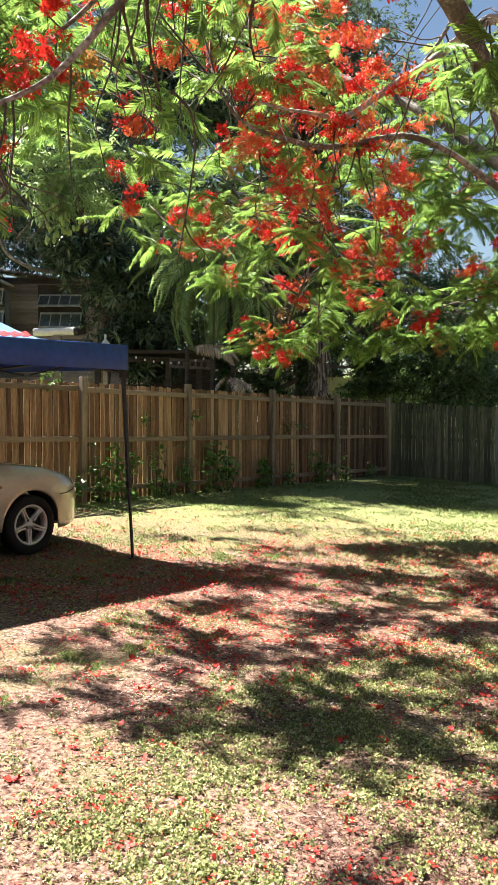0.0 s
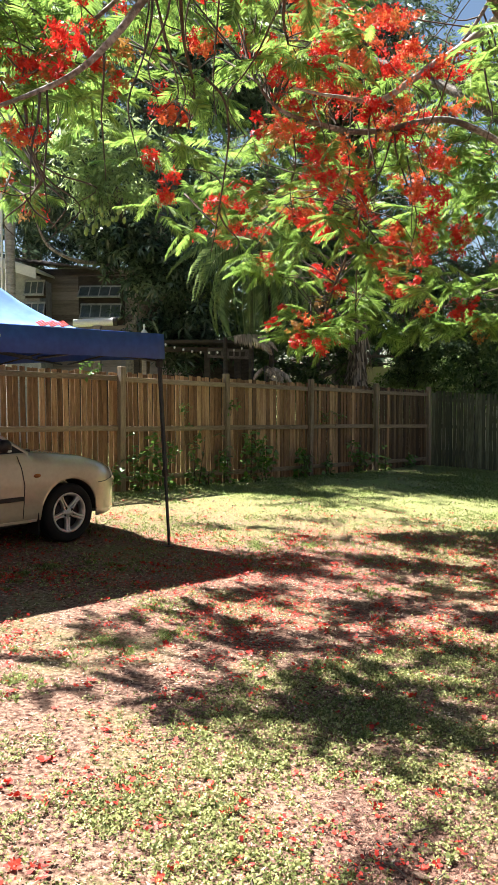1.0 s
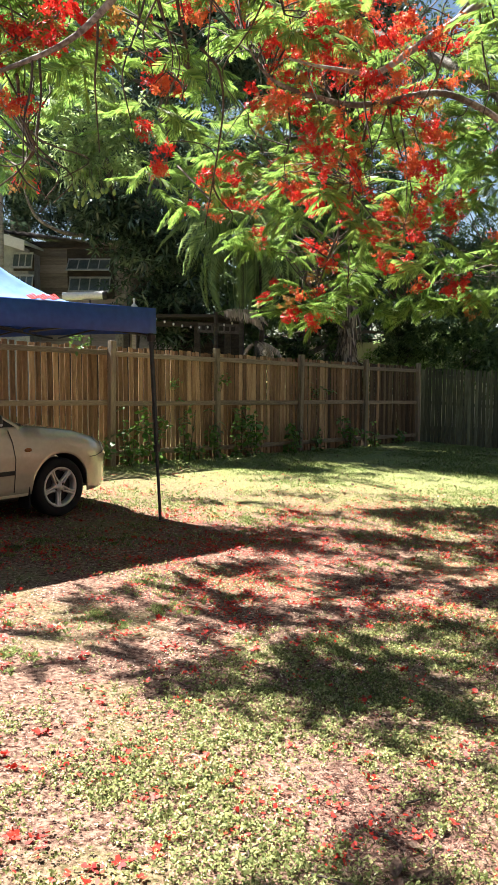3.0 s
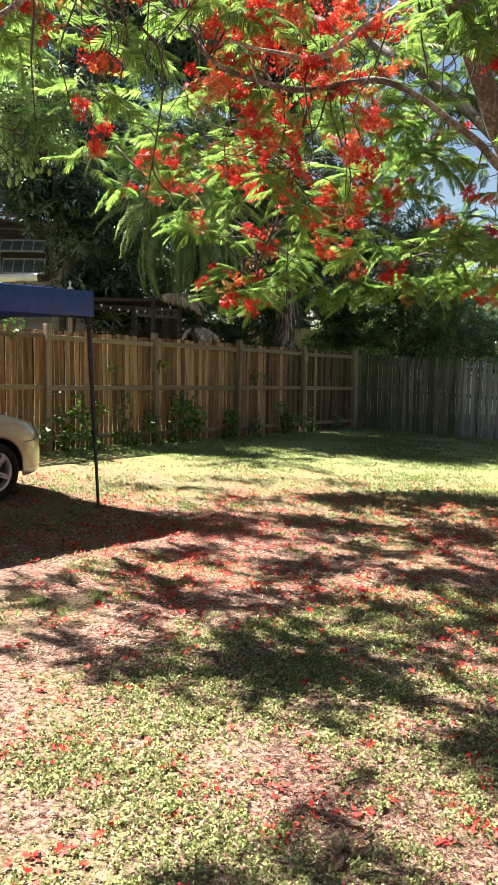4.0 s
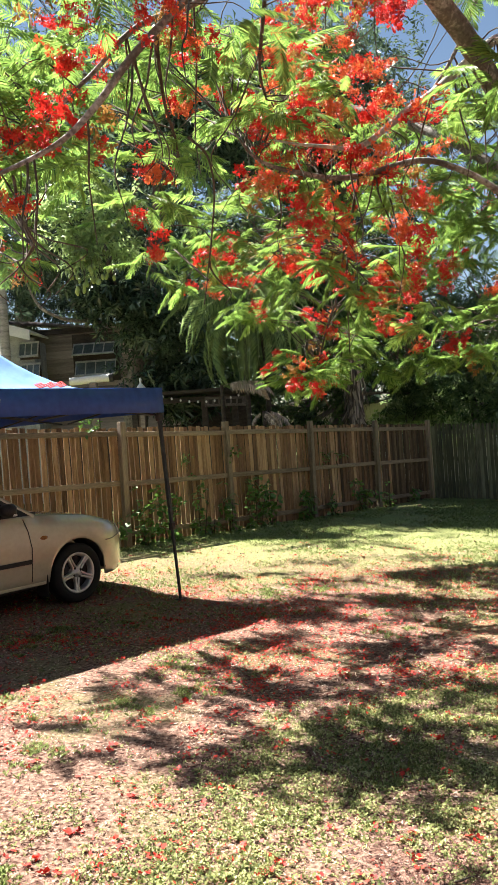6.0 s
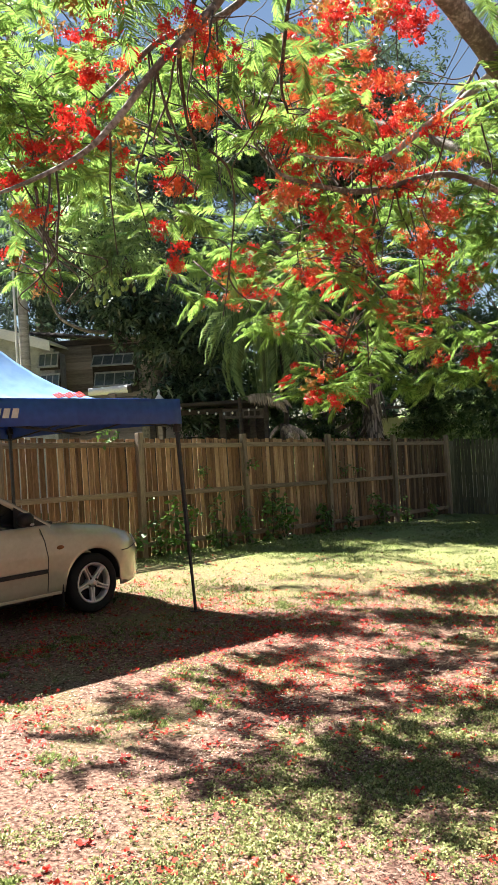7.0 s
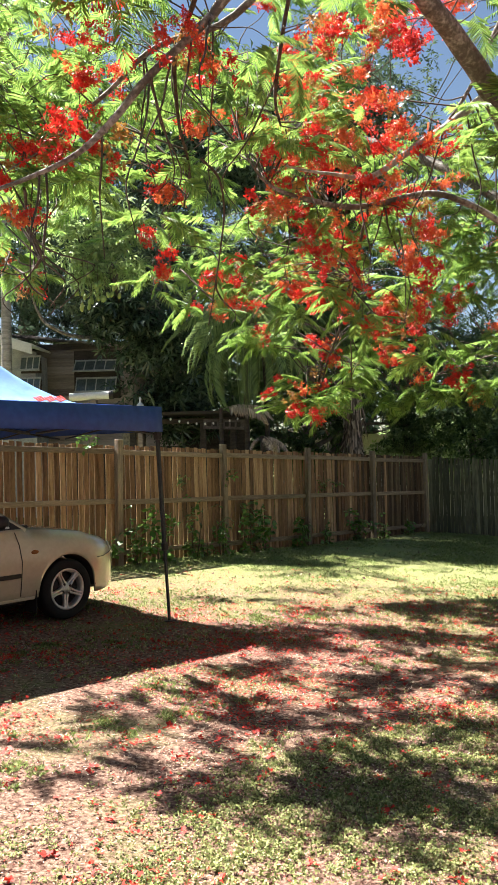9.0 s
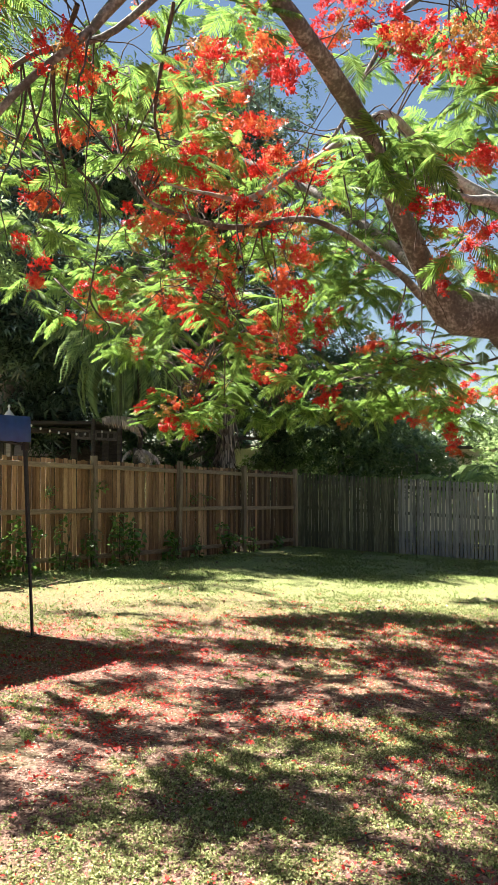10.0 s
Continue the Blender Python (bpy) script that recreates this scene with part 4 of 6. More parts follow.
    # a gap in the leaves along the sunlit side of the pale limb
    spine = smooth_line(PALE_LIMB, 4)[:21, :3]
    lane = np.concatenate([spine + np.array(SUN) * h for h in (0, 0.4, 0.8, 1.2, 1.6, 2.0, 2.4, 2.8, 3.2)])

    def beside(p):
        return p[np.min(np.linalg.norm(p[:, None] - lane[None], axis=2), axis=1) > 0.46]

    upper, sprays = beside(upper), beside(sprays)
    # smaller flower heads among the upper sprays
    small = upper[rng.permutation(len(upper))[:46]] + rng.normal(size=(46, 3)) * 0.15
    # twigs from the limbs to blossoms and sprays
    V, F = [], []
    for p in np.concatenate([blooms, small, sprays, upper]):
        d = np.linalg.norm(roots[:, :3] - p, axis=1) + 0.35 * np.maximum(0, p[2] - roots[:, 2])
        q = roots[rng.choice(np.argsort(d)[:12]), :3]
        far = np.linalg.norm(p - q)
        bend = rng.normal(size=3) * 0.10 * far
        a1, a2 = q + (p - q) * 0.35 + bend + np.array([0, 0, 0.14 * far]), q + (p - q) * 0.7 - bend * 0.3 + np.array([0, 0, 0.12 * far])
        way = smooth_line([(*q, 0), (*a1, 0), (*a2, 0), (*p, 0)], 3)[:, :3]
        v, f = tube_arrays(way - off, np.linspace(0.0045 + 0.003 * min(far, 1.4), 0.0025, len(way)), 4)
        F += [tuple(i + len(V) for i in face) for face in f]
        V += [tuple(x) for x in v]
    tagged(put("twig_growth", np_mesh("twig_growth", V, F), M_TWIG, t), kind="stuff")
    # bare twigs that hang from the boughs
    for k in range(60):
        q = roots[rng.integers(0, len(roots) - 150), :3] - off
        L = min(rng.uniform(0.35, 1.1), max(0.15, q[2] + off[2] - 2.7))
        sway = rng.normal(size=2) * 0.16
        tubes("hanging_twig", [[(*q, 0.008), (q[0] + sway[0] * 0.4, q[1] + sway[1] * 0.4, q[2] - L * 0.35, 0.007), (q[0] + sway[0] * 1.2, q[1] + sway[1], q[2] - L * 0.7, 0.005), (q[0] + sway[0] * 0.8, q[1] + sway[1], q[2] - L, 0.003)]], M_TWIG, t, 5, 4, 0.03)
    # fronds, arching outwards and down; those of the upper mass are cut more coarsely
    for name, at_, most, protos in (("crown", sprays, 8, [frond_mesh(s, 22 + s % 4, 0.38 + 0.03 * (s % 3)) for s in range(6)]),
                                    ("upper_crown", upper, 9, [frond_mesh(s + 30, 15, 0.38 + 0.03 * (s % 3), 0.0064) for s in range(6)])):
        per = rng.integers(5, most, len(at_))
        centre = np.repeat(at_, per, axis=0)
        n = len(centre)
        turns = frames(rng.uniform(0, 2 * math.pi, n), rng.normal(-0.2, 0.3, n), rng.normal(0, 0.4, n))
        V, F = scatter(protos, centre - off + rng.normal(size=(n, 3)) * 0.06, turns, rng.uniform(0.55, 1.02, n), rng.integers(0, 6, n))
        tagged(put(name, np_mesh(name, V, F), M_FROND, t, label="feathery bright green fronds"), kind="stuff")
    # blossom clusters
    meshes = [flower_mesh(s, 44 + 6 * (s % 4), 0.105 + 0.018 * (s % 3)) for s in range(8)]
    skins = (M_PETAL, M_PETAL, M_ORANGE, M_PETAL, M_BUD, M_PETAL, M_PETAL, M_ORANGE)
    heads = [(p + (p - np.array([0.0, 0.0, 1.7])) * -0.03, 3 + i % 2) for i, p in enumerate(blooms)] + [(p, 2) for p in small]
    for k, (p, most) in enumerate(heads):
        for j in range(most):
            me = meshes[(k * 3 + j) % 8]
            q = p - off + rng.normal(size=3) * np.array([0.11, 0.11, 0.10]) * min(j, 1)
            s = rng.uniform(0.6, 1.05)
            put("blossom", me, skins[(k * 3 + j) % 8], t, Matrix.Translation(Vector(q)) @ pose(0, 0, 0, rng.uniform(-25, 25), rng.uniform(-25, 25), rng.uniform(0, 360)) @ Matrix.Diagonal((s, s, s, 1)))
    return t


# Includes thin sprays, some out of view, added to cast the lawn's dapples.
UPPER_LOBES = [  # the deep upper mass of the umbrella-shaped crown
    ((-2.1, 5.8, 4.0), (0.4, 0.3, 0.25), 4), ((-1.5, 5.8, 3.8), (0.5, 0.4, 0.25), 8), ((-2.0, 6.1, 4.7), (0.4, 0.3, 0.25), 3), ((-3.3, 6.0, 4.3), (0.45, 0.15, 0.2), 1),
    ((-3.7, 6.9, 5.1), (0.5, 0.2, 0.25), 2), ((-1.2, 8.0, 5.3), (0.5, 0.4, 0.3), 7), ((-0.6, 7.6, 4.3), (0.4, 0.3, 0.3), 4),
    ((-3.1, 9.6, 5.5), (0.6, 0.35, 0.3), 7), ((-3.6, 10.0, 6.4), (0.5, 0.35, 0.3), 6), ((-2.8, 10.3, 6.5), (0.6, 0.3, 0.3), 7),
    ((-1.7, 10.1, 5.7), (0.6, 0.3, 0.3), 6), ((-3.4, 8.4, 5.8), (0.6, 0.12, 0.2), 2), ((-2.2, 8.2, 5.5), (0.6, 0.12, 0.2), 4), ((-1.2, 5.1, 4.7), (0.4, 0.2, 0.2), 2),
    ((2.6, 7.6, 5.8), (0.6, 0.6, 0.4), 8), ((3.0, 7.4, 5.2), (0.6, 0.6, 0.4), 9), ((2.9, 8.0, 4.9), (0.6, 0.6, 0.3), 7),
    ((2.2, 8.7, 6.1), (0.3, 0.4, 0.25), 3), ((2.3, 8.2, 4.5), (0.4, 0.4, 0.3), 5), ((3.1, 7.4, 4.3), (0.4, 0.5, 0.3), 6), ((0.9, 9.0, 6.4), (0.6, 0.5, 0.3), 7),
    ((0.3, 8.6, 6.3), (0.6, 0.5, 0.3), 6), ((-0.2, 8.6, 5.6), (0.5, 0.5, 0.3), 6), ((0.3, 8.4, 5.2), (0.4, 0.4, 0.25), 5), ((-0.6, 9.3, 3.7), (0.5, 0.3, 0.25), 7),
    ((0.3, 10.4, 2.45), (0.4, 0.3, 0.25), 7), ((-0.3, 10.6, 3.2), (0.5, 0.3, 0.2), 6), ((1.1, 11.2, 3.2), (0.6, 0.4, 0.25), 9), ((0.5, 11.6, 4.2), (0.6, 0.4, 0.25), 8),
    ((1.6, 10.0, 3.4), (0.6, 0.4, 0.25), 8), ((1.1, 10.4, 4.4), (0.6, 0.4, 0.3), 9), ((0.4, 8.9, 3.5), (0.5, 0.4, 0.25), 7), ((0.2, 9.7, 4.5), (0.5, 0.4, 0.25), 7),
    ((2.3, 9.2, 4.2), (0.4, 0.4, 0.25), 6), ((2.1, 9.6, 3.9), (0.4, 0.3, 0.2), 4), ((1.8, 9.3, 4.9), (0.4, 0.3, 0.2), 5),
    ((-4.1, 12.0, 6.8), (0.6, 0.13, 0.2), 5), ((-3.0, 11.5, 6.8), (0.6, 0.13, 0.2), 4), ((-3.7, 12.9, 7.2), (0.6, 0.13, 0.2), 3), ((-2.2, 13.2, 6.9), (0.6, 0.13, 0.2), 4), ((-1.4, 11.0, 6.3), (0.6, 0.13, 0.2), 4),
    ((-3.3, 9.8, 7.0), (0.7, 0.25, 0.25), 8), ((-3.7, 9.0, 6.6), (0.6, 0.15, 0.2), 3), ((-2.8, 8.6, 6.4), (0.6, 0.12, 0.2), 4), ((-2.2, 5.5, 4.0), (0.45, 0.3, 0.25), 4),
    ((-1.9, 5.4, 4.3), (0.45, 0.25, 0.25), 4), ((-3.4, 5.9, 4.7), (0.5, 0.12, 0.2), 3), ((-2.0, 4.0, 4.4), (0.3, 0.2, 0.2), 4), ((-1.1, 4.8, 4.5), (0.4, 0.2, 0.2), 4),
    ((1.8, 13.8, 5.75), (0.7, 0.13, 0.2), 5), ((1.0, 13.5, 5.8), (0.6, 0.13, 0.2), 4), ((0.4, 12.2, 5.8), (0.6, 0.13, 0.2), 4), ((1.4, 12.3, 6.0), (0.6, 0.13, 0.2), 4), ((2.0, 12.9, 5.9), (0.5, 0.13, 0.2), 4),
    ((-1.0, 6.2, 5.5), (0.4, 0.2, 0.2), 4), ((-1.3, 6.9, 5.5), (0.35, 0.15, 0.2), 3), ((-0.6, 7.9, 5.4), (0.4, 0.2, 0.2), 4), ((-0.85, 5.2, 4.9), (0.4, 0.2, 0.2), 5),
    ((-0.3, 12.2, 6.2), (0.7, 0.13, 0.2), 5), ((0.3, 12.2, 6.2), (0.7, 0.13, 0.2), 5), ((-0.0, 11.1, 6.0), (0.7, 0.13, 0.2), 5),
]
LOBES = [  # centre, radii, number of sprays
    ((-1.0, 6.6, 3.7), (0.6, 0.5, 0.4), 5), ((-0.1, 6.4, 4.5), (1.0, 0.8, 0.4), 7), ((0.3, 7.4, 3.3), (1.1, 0.9, 0.6), 5), ((-0.6, 7.6, 3.2), (0.6, 0.7, 0.5), 4),
    ((1.3, 7.7, 3.2), (1.0, 0.9, 0.7), 4), ((0.5, 10.4, 2.6), (0.8, 0.5, 0.45), 13), ((2.2, 8.4, 2.7), (0.9, 0.5, 0.2), 8), ((2.0, 6.6, 4.5), (1.1, 0.8, 0.5), 10),
    ((3.2, 7.4, 3.3), (0.7, 0.8, 0.7), 9), ((3.2, 11.0, 6.0), (1.6, 1.2, 0.5), 14), ((7.0, 7.5, 5.6), (1.8, 1.8, 0.6), 30),
    ((-1.9, 6.5, 4.1), (0.8, 0.6, 0.3), 9), ((-2.2, 6.7, 3.4), (0.5, 0.4, 0.3), 5), ((-0.9, 8.9, 3.9), (0.7, 0.7, 0.5), 5), ((-3.0, 6.9, 4.0), (0.5, 0.35, 0.3), 3),
    ((1.6, 8.0, 3.9), (0.7, 0.6, 0.6), 5), ((2.7, 7.6, 4.6), (0.8, 0.7, 0.7), 12), ((-1.3, 6.2, 4.7), (0.8, 0.6, 0.3), 4), ((2.5, 6.6, 5.0), (0.8, 0.7, 0.5), 12),
    ((1.75, 5.75, 3.85), (0.32, 0.25, 0.24), 8), ((-1.5, 7.6, 4.9), (0.8, 0.6, 0.4), 5),
    # sprays along the low bough
    ((1.5, 10.75, 2.39), (0.3, 0.24, 0.1), 4), ((2.0, 10.5, 2.45), (0.36, 0.24, 0.1), 5), ((2.38, 10.25, 2.5), (0.36, 0.3, 0.12), 5), ((2.88, 10.12, 2.45), (0.36, 0.3, 0.14), 5),
    ((3.25, 9.88, 2.57), (0.36, 0.3, 0.18), 4), ((3.75, 9.62, 2.63), (0.36, 0.3, 0.18), 4), ((2.25, 10.38, 2.95), (0.36, 0.36, 0.14), 5), ((2.7, 9.6, 2.95), (0.4, 0.3, 0.14), 6), ((3.1, 9.2, 2.85), (0.3, 0.3, 0.12), 4), ((3.7, 9.8, 2.35), (0.4, 0.3, 0.2), 6),
    # behind the fork of the main limb
    ((1.78, 8.00, 3.83), (0.34, 0.3, 0.24), 5), ((2.20, 8.31, 3.46), (0.34, 0.3, 0.24), 5), ((1.73, 8.62, 3.40), (0.34, 0.3, 0.24), 5), ((2.31, 8.08, 4.09), (0.34, 0.3, 0.24), 5),
]
poinciana()


# ---- trees behind the fences ----
def whorl(seed, leaves=9, length=0.19, width=0.045, droop=0.35):
    """A rosette of long bent leaves."""
    rnd = np.random.default_rng(seed)
    V, F = [], []
    for k in range(leaves):
        a = 2 * math.pi * k / leaves + rnd.uniform(-0.3, 0.3)
        up = rnd.uniform(-0.5, 0.6)
        d = np.array([math.cos(a), math.sin(a), up])
        d /= np.linalg.norm(d)
        s = np.cross(d, (0, 0, 1))
        s /= np.linalg.norm(s)
        L, w = length * rnd.uniform(0.75, 1.15), width * rnd.uniform(0.4, 0.55)
        p0 = d * 0.015
        p1 = p0 + d * L * 0.5
        p2 = p0 + d * L + np.array([0, 0, -droop * L])
        i = len(V)
        V += [p0, p1 + s * w, p2, p1 - s * w]
        F.append((i, i + 1, i + 2, i + 3))
    return np.array(V), np.array(F)


def tree(name, label, base, trunk, blobs, leaf, size, seed, bark=None, limb_r=0.07):
    """Trunk, a limb to each mass of leaves, and the leaves. trunk: rows of offset and radius; blobs: centre, radii, whorls."""
    rng = np.random.default_rng(seed)
    base = lean(base)
    t = thing(name, label, "tree", Matrix.Translation(base))
    tubes("trunk", [trunk], bark or M_TRUNK, t, 12, 5, 0.05)
    top = np.array(trunk[-1][:3])
    tr = smooth_line(trunk, 6)
    for c, r, n in blobs:
        q = tr[np.argmin(np.linalg.norm(tr[:, :3] - np.array(c), axis=1) + 2.0 * (tr[:, 2] > c[2] - 0.2))]
        mid = (q[:3] + np.array(c)) / 2 + rng.normal(size=3) * 0.15 + (0, 0, 0.2)
        tubes("limb", [[(*q[:3], min(limb_r, q[3] * 0.8)), (*mid, limb_r * 0.6), (*c, limb_r * 0.25)]], bark or M_TRUNK, t, 7, 5, 0.05)
    P = []
    for c, r, n in blobs:
        d = rng.normal(size=(n, 3))
        d /= np.linalg.norm(d, axis=1)[:, None]
        rad = 1 - 0.75 * rng.uniform(0, 1, (n, 1)) ** 2.2
        lump = 1 + 0.22 * np.sin(d[:, :1] * 5 + c[0]) * np.sin(d[:, 1:2] * 6 + c[1]) + 0.15 * np.sin(d[:, 2:] * 9)
        P.append(np.array(c) + d * np.array(r) * rad * lump)
    P = np.concatenate(P)
    n = len(P)
    protos = [whorl(seed * 10 + s, 8 + s % 3, *size) for s in range(5)]
    turns = frames(rng.uniform(0, 6.28, n), rng.normal(0, 0.5, n), rng.normal(0, 0.5, n))
    V, F = scatter(protos, P, turns, rng.uniform(0.75, 1.25, n), rng.integers(0, 5, n))
    tagged(put("crown", np_mesh("crown", V, F), leaf, t), kind="stuff")
    return t


LONG, MED, SMALL = (0.21, 0.046, 0.45), (0.15, 0.055, 0.25), (0.10, 0.05, 0.2)
mango = tree("mango_tree", "mango tree with dark glossy leaves and hanging green fruit", Vector((-3.4, 18.2, 0)),
             [(0, 0, -0.1, 0.34), (0.1, 0, 1.5, 0.28), (0.3, 0.1, 3.2, 0.24), (0.8, 0.2, 5.5, 0.18), (1.0, 0.2, 7.5, 0.10)],
             [((-1.6, -0.4, 5.9), (1.5, 1.4, 1.2), 520), ((0.9, -0.6, 3.6), (1.2, 1.0, 1.3), 400), ((-0.1, 0.6, 7.4), (2.0, 1.6, 1.3), 620), ((-2.8, 2.4, 8.6), (2.0, 1.6, 1.6), 560),
              ((1.7, 0.0, 5.6), (1.2, 1.2, 1.2), 160), ((1.2, 0.2, 2.6), (1.0, 0.9, 0.9), 300), ((0.0, -1.2, 4.5), (0.8, 0.5, 0.6), 260), ((0.9, -1.3, 4.0), (0.7, 0.5, 0.8), 260), ((-0.2, 0.4, 9.6), (2.4, 2.0, 1.6), 500), ((1.4, 0.4, 9.0), (1.6, 1.6, 1.8), 420), ((2.0, 0.9, 9.0), (1.7, 1.2, 1.4), 1200), ((3.8, 1.2, 8.8), (1.8, 1.3, 1.4), 1200), ((2.6, 1.6, 8.6), (1.8, 1.2, 1.2), 900), ((4.4, 2.4, 8.2), (1.6, 1.2, 1.2), 800), ((2.9, -0.8, 7.6), (1.4, 1.2, 1.0), 450), ((5.2, 1.6, 8.8), (1.8, 1.6, 1.5), 800), ((4.0, 1.8, 10.0), (1.8, 1.2, 1.0), 650)],
             M_LEAF, LONG, 21)
tree("mango_tree", "leafy mango branch mass with pale new leaves above the shed", Vector((-3.5, 17.3, 0)),
     [(0.4, 1.0, -0.1, 0.06), (0.4, 1.0, 1.5, 0.05), (0.4, 0.7, 3.6, 0.04), (0.2, -1.2, 5.2, 0.025)],
     [((0.15, -2.1, 5.9), (0.75, 0.35, 0.5), 90), ((0.55, -2.2, 5.3), (0.5, 0.3, 0.45), 60), ((-0.1, -2.2, 5.3), (0.5, 0.3, 0.5), 70), ((0.1, -2.3, 4.75), (0.4, 0.3, 0.3), 40), ((0.9, -2.1, 5.75), (0.4, 0.3, 0.35), 36), ((-0.4, -2.0, 5.9), (0.35, 0.3, 0.4), 34), ((0.85, -2.0, 4.9), (0.35, 0.3, 0.3), 30)],
     M_LIME, (0.17, 0.045, 0.45), 22, bark=M_DARK, limb_r=0.03)
tree("mango_tree", "young mango with pale new leaves beside the palm", Vector((-0.35, 18.0, 0)),
     [(0, 0, -0.1, 0.07), (0.0, 0.0, 1.5, 0.06), (0.0, -0.3, 3.4, 0.04), (-0.1, -0.9, 4.4, 0.02)],
     [((-0.1, -1.9, 4.7), (0.5, 0.45, 0.45), 140), ((0.15, -2.0, 4.1), (0.35, 0.35, 0.35), 70)], M_LIME, (0.17, 0.045, 0.45), 32, bark=M_DARK, limb_r=0.02)
tree("shade_tree", "tall dark-leaved shade tree behind the timber fence", Vector((1.6, 23.4, 0)),
     [(0, 0, -0.1, 0.45), (0, 0, 3, 0.36), (0.3, 0.2, 6.5, 0.28), (0.4, 0, 10, 0.16)],
     [((0.2, 0, 12.0), (2.6, 2.2, 1.9), 900), ((-1.6, -0.5, 9.6), (2.0, 1.8, 1.7), 620), ((1.6, -0.4, 9.4), (1.7, 1.8, 1.7), 260), ((0.0, -1.0, 7.2), (2.4, 1.6, 1.6), 700), ((2.2, -0.8, 6.4), (1.7, 1.5, 1.4), 200),
      ((-2.2, -0.6, 5.6), (1.8, 1.6, 1.5), 520), ((0.4, -1.4, 4.6), (1.8, 1.2, 1.2), 460), ((2.2, -1.2, 4.0), (1.6, 1.2, 1.1), 240)],
     M_LEAF, MED, 23)
tree("shade_tree", "broad dark tree behind the old timber house", Vector((-8.0, 25.5, 0)),
     [(0, 0, -0.1, 0.45), (0, 0, 3, 0.36), (0.3, 0.2, 6.5, 0.28), (0.4, 0, 9, 0.16)],
     [((0, 0, 10.5), (3.4, 2.6, 2.4), 900), ((-2.6, -0.5, 7.6), (2.4, 2.0, 1.9), 520), ((2.8, -0.6, 7.4), (2.6, 2.0, 2.0), 700), ((4.6, -0.2, 10.0), (2.6, 2.2, 2.4), 700), ((1.5, -1.2, 5.2), (2.2, 1.5, 1.2), 360), ((1.6, -1.0, 6.4), (2.4, 0.8, 1.5), 900), ((4.2, -0.6, 6.8), (2.0, 0.9, 1.6), 900), ((-1.0, -1.0, 7.0), (1.8, 0.8, 1.6), 600)],
     M_LEAF, LONG, 24)
tree("shade_tree", "round dark tree behind the corner of the fences", Vector((4.7, 21.5, 0)),
     [(0, 0, -0.1, 0.12), (0.1, 0, 1.5, 0.10), (0, 0.1, 3.0, 0.08), (0.1, 0, 4.2, 0.05)],
     [((-0.6, -0.5, 3.4), (1.6, 1.2, 1.2), 620), ((0.4, -0.2, 4.6), (1.2, 1.1, 0.9), 420), ((-1.6, 0.0, 4.8), (1.1, 1.0, 1.1), 340), ((1.0, -0.5, 3.2), (1.0, 0.8, 0.7), 180), ((0.0, -0.9, 2.2), (1.1, 0.4, 0.8), 330)],
     M_MID, (0.17, 0.045, 0.4), 25)
tree("shade_tree", "dense dark tree hanging over the timber fence", Vector((0.6, 20.9, 0)),
     [(0, 0, -0.1, 0.2), (0, 0, 1.5, 0.17), (0.1, 0.1, 4.0, 0.13), (0.1, 0, 6.5, 0.07)],
     [((-0.9, -0.2, 3.4), (1.1, 0.8, 1.1), 520), ((0.6, 0.3, 3.0), (0.9, 0.7, 1.0), 420), ((2.0, 0.1, 3.6), (1.1, 0.8, 1.1), 320), ((-0.2, 0.0, 5.0), (1.3, 0.9, 1.0), 480), ((1.6, 0.2, 5.4), (1.3, 1.0, 1.1), 220),
      ((0.4, 0.2, 7.2), (1.5, 1.2, 1.2), 480), ((2.6, 0.3, 2.4), (0.7, 0.6, 0.6), 220), ((-1.6, 0.6, 6.6), (1.2, 1.0, 1.1), 360), ((-1.5, -0.3, 2.0), (0.9, 0.6, 0.8), 300), ((-0.25, -0.6, 1.75), (0.5, 0.3, 0.5), 170), ((-0.9, 0.6, 0.9), (1.3, 0.5, 0.9), 340), ((1.0, 0.6, 0.9), (1.0, 0.5, 0.9), 240), ((-2.3, -0.2, 2.4), (1.0, 0.6, 1.1), 420), ((-2.6, 0.0, 4.0), (1.0, 0.6, 1.0), 420)],
     M_MID, (0.17, 0.05, 0.4), 29)
tree("shrub", "sunlit yellow-green shrub behind the timber fence", Vector((4.4, 25.0, 0)),
     [(0, 0, -0.1, 0.07), (0.05, 0, 0.8, 0.05), (0.1, 0, 1.8, 0.03)],
     [((-0.5, -0.2, 2.5), (0.9, 0.6, 0.7), 330), ((0.7, -0.1, 2.3), (0.8, 0.5, 0.6), 260), ((0.1, 0, 1.5), (1.2, 0.6, 0.6), 260)], M_LIME, SMALL, 26, limb_r=0.02)
tree("shrub", "sunlit leafy shrub behind the corner of the fences", Vector((3.1, 21.4, 0)),
     [(0, 0, -0.1, 0.05), (0.05, 0, 0.8, 0.04), (0.0, 0, 1.6, 0.02)],
     [((-0.4, 0.0, 1.95), (0.5, 0.35, 0.4), 150), ((0.35, -0.1, 1.9), (0.5, 0.35, 0.35), 140), ((0.0, 0, 2.25), (0.4, 0.3, 0.3), 80)], M_LIME, SMALL, 33, limb_r=0.02)
tree("shrub", "straggling shrub with thin leaves behind the grey fence", Vector((6.6, 21.2, 0)),
     [(0, 0, -0.1, 0.06), (0.1, 0, 0.8, 0.045), (0.1, 0, 2.4, 0.02)],
     [((-0.5, 0, 2.4), (0.9, 0.6, 0.8), 240), ((0.5, 0.1, 2.0), (0.8, 0.6, 0.7), 200), ((-0.9, 0.2, 1.6), (0.8, 0.5, 0.6), 160)], M_MID, SMALL, 27, limb_r=0.02)
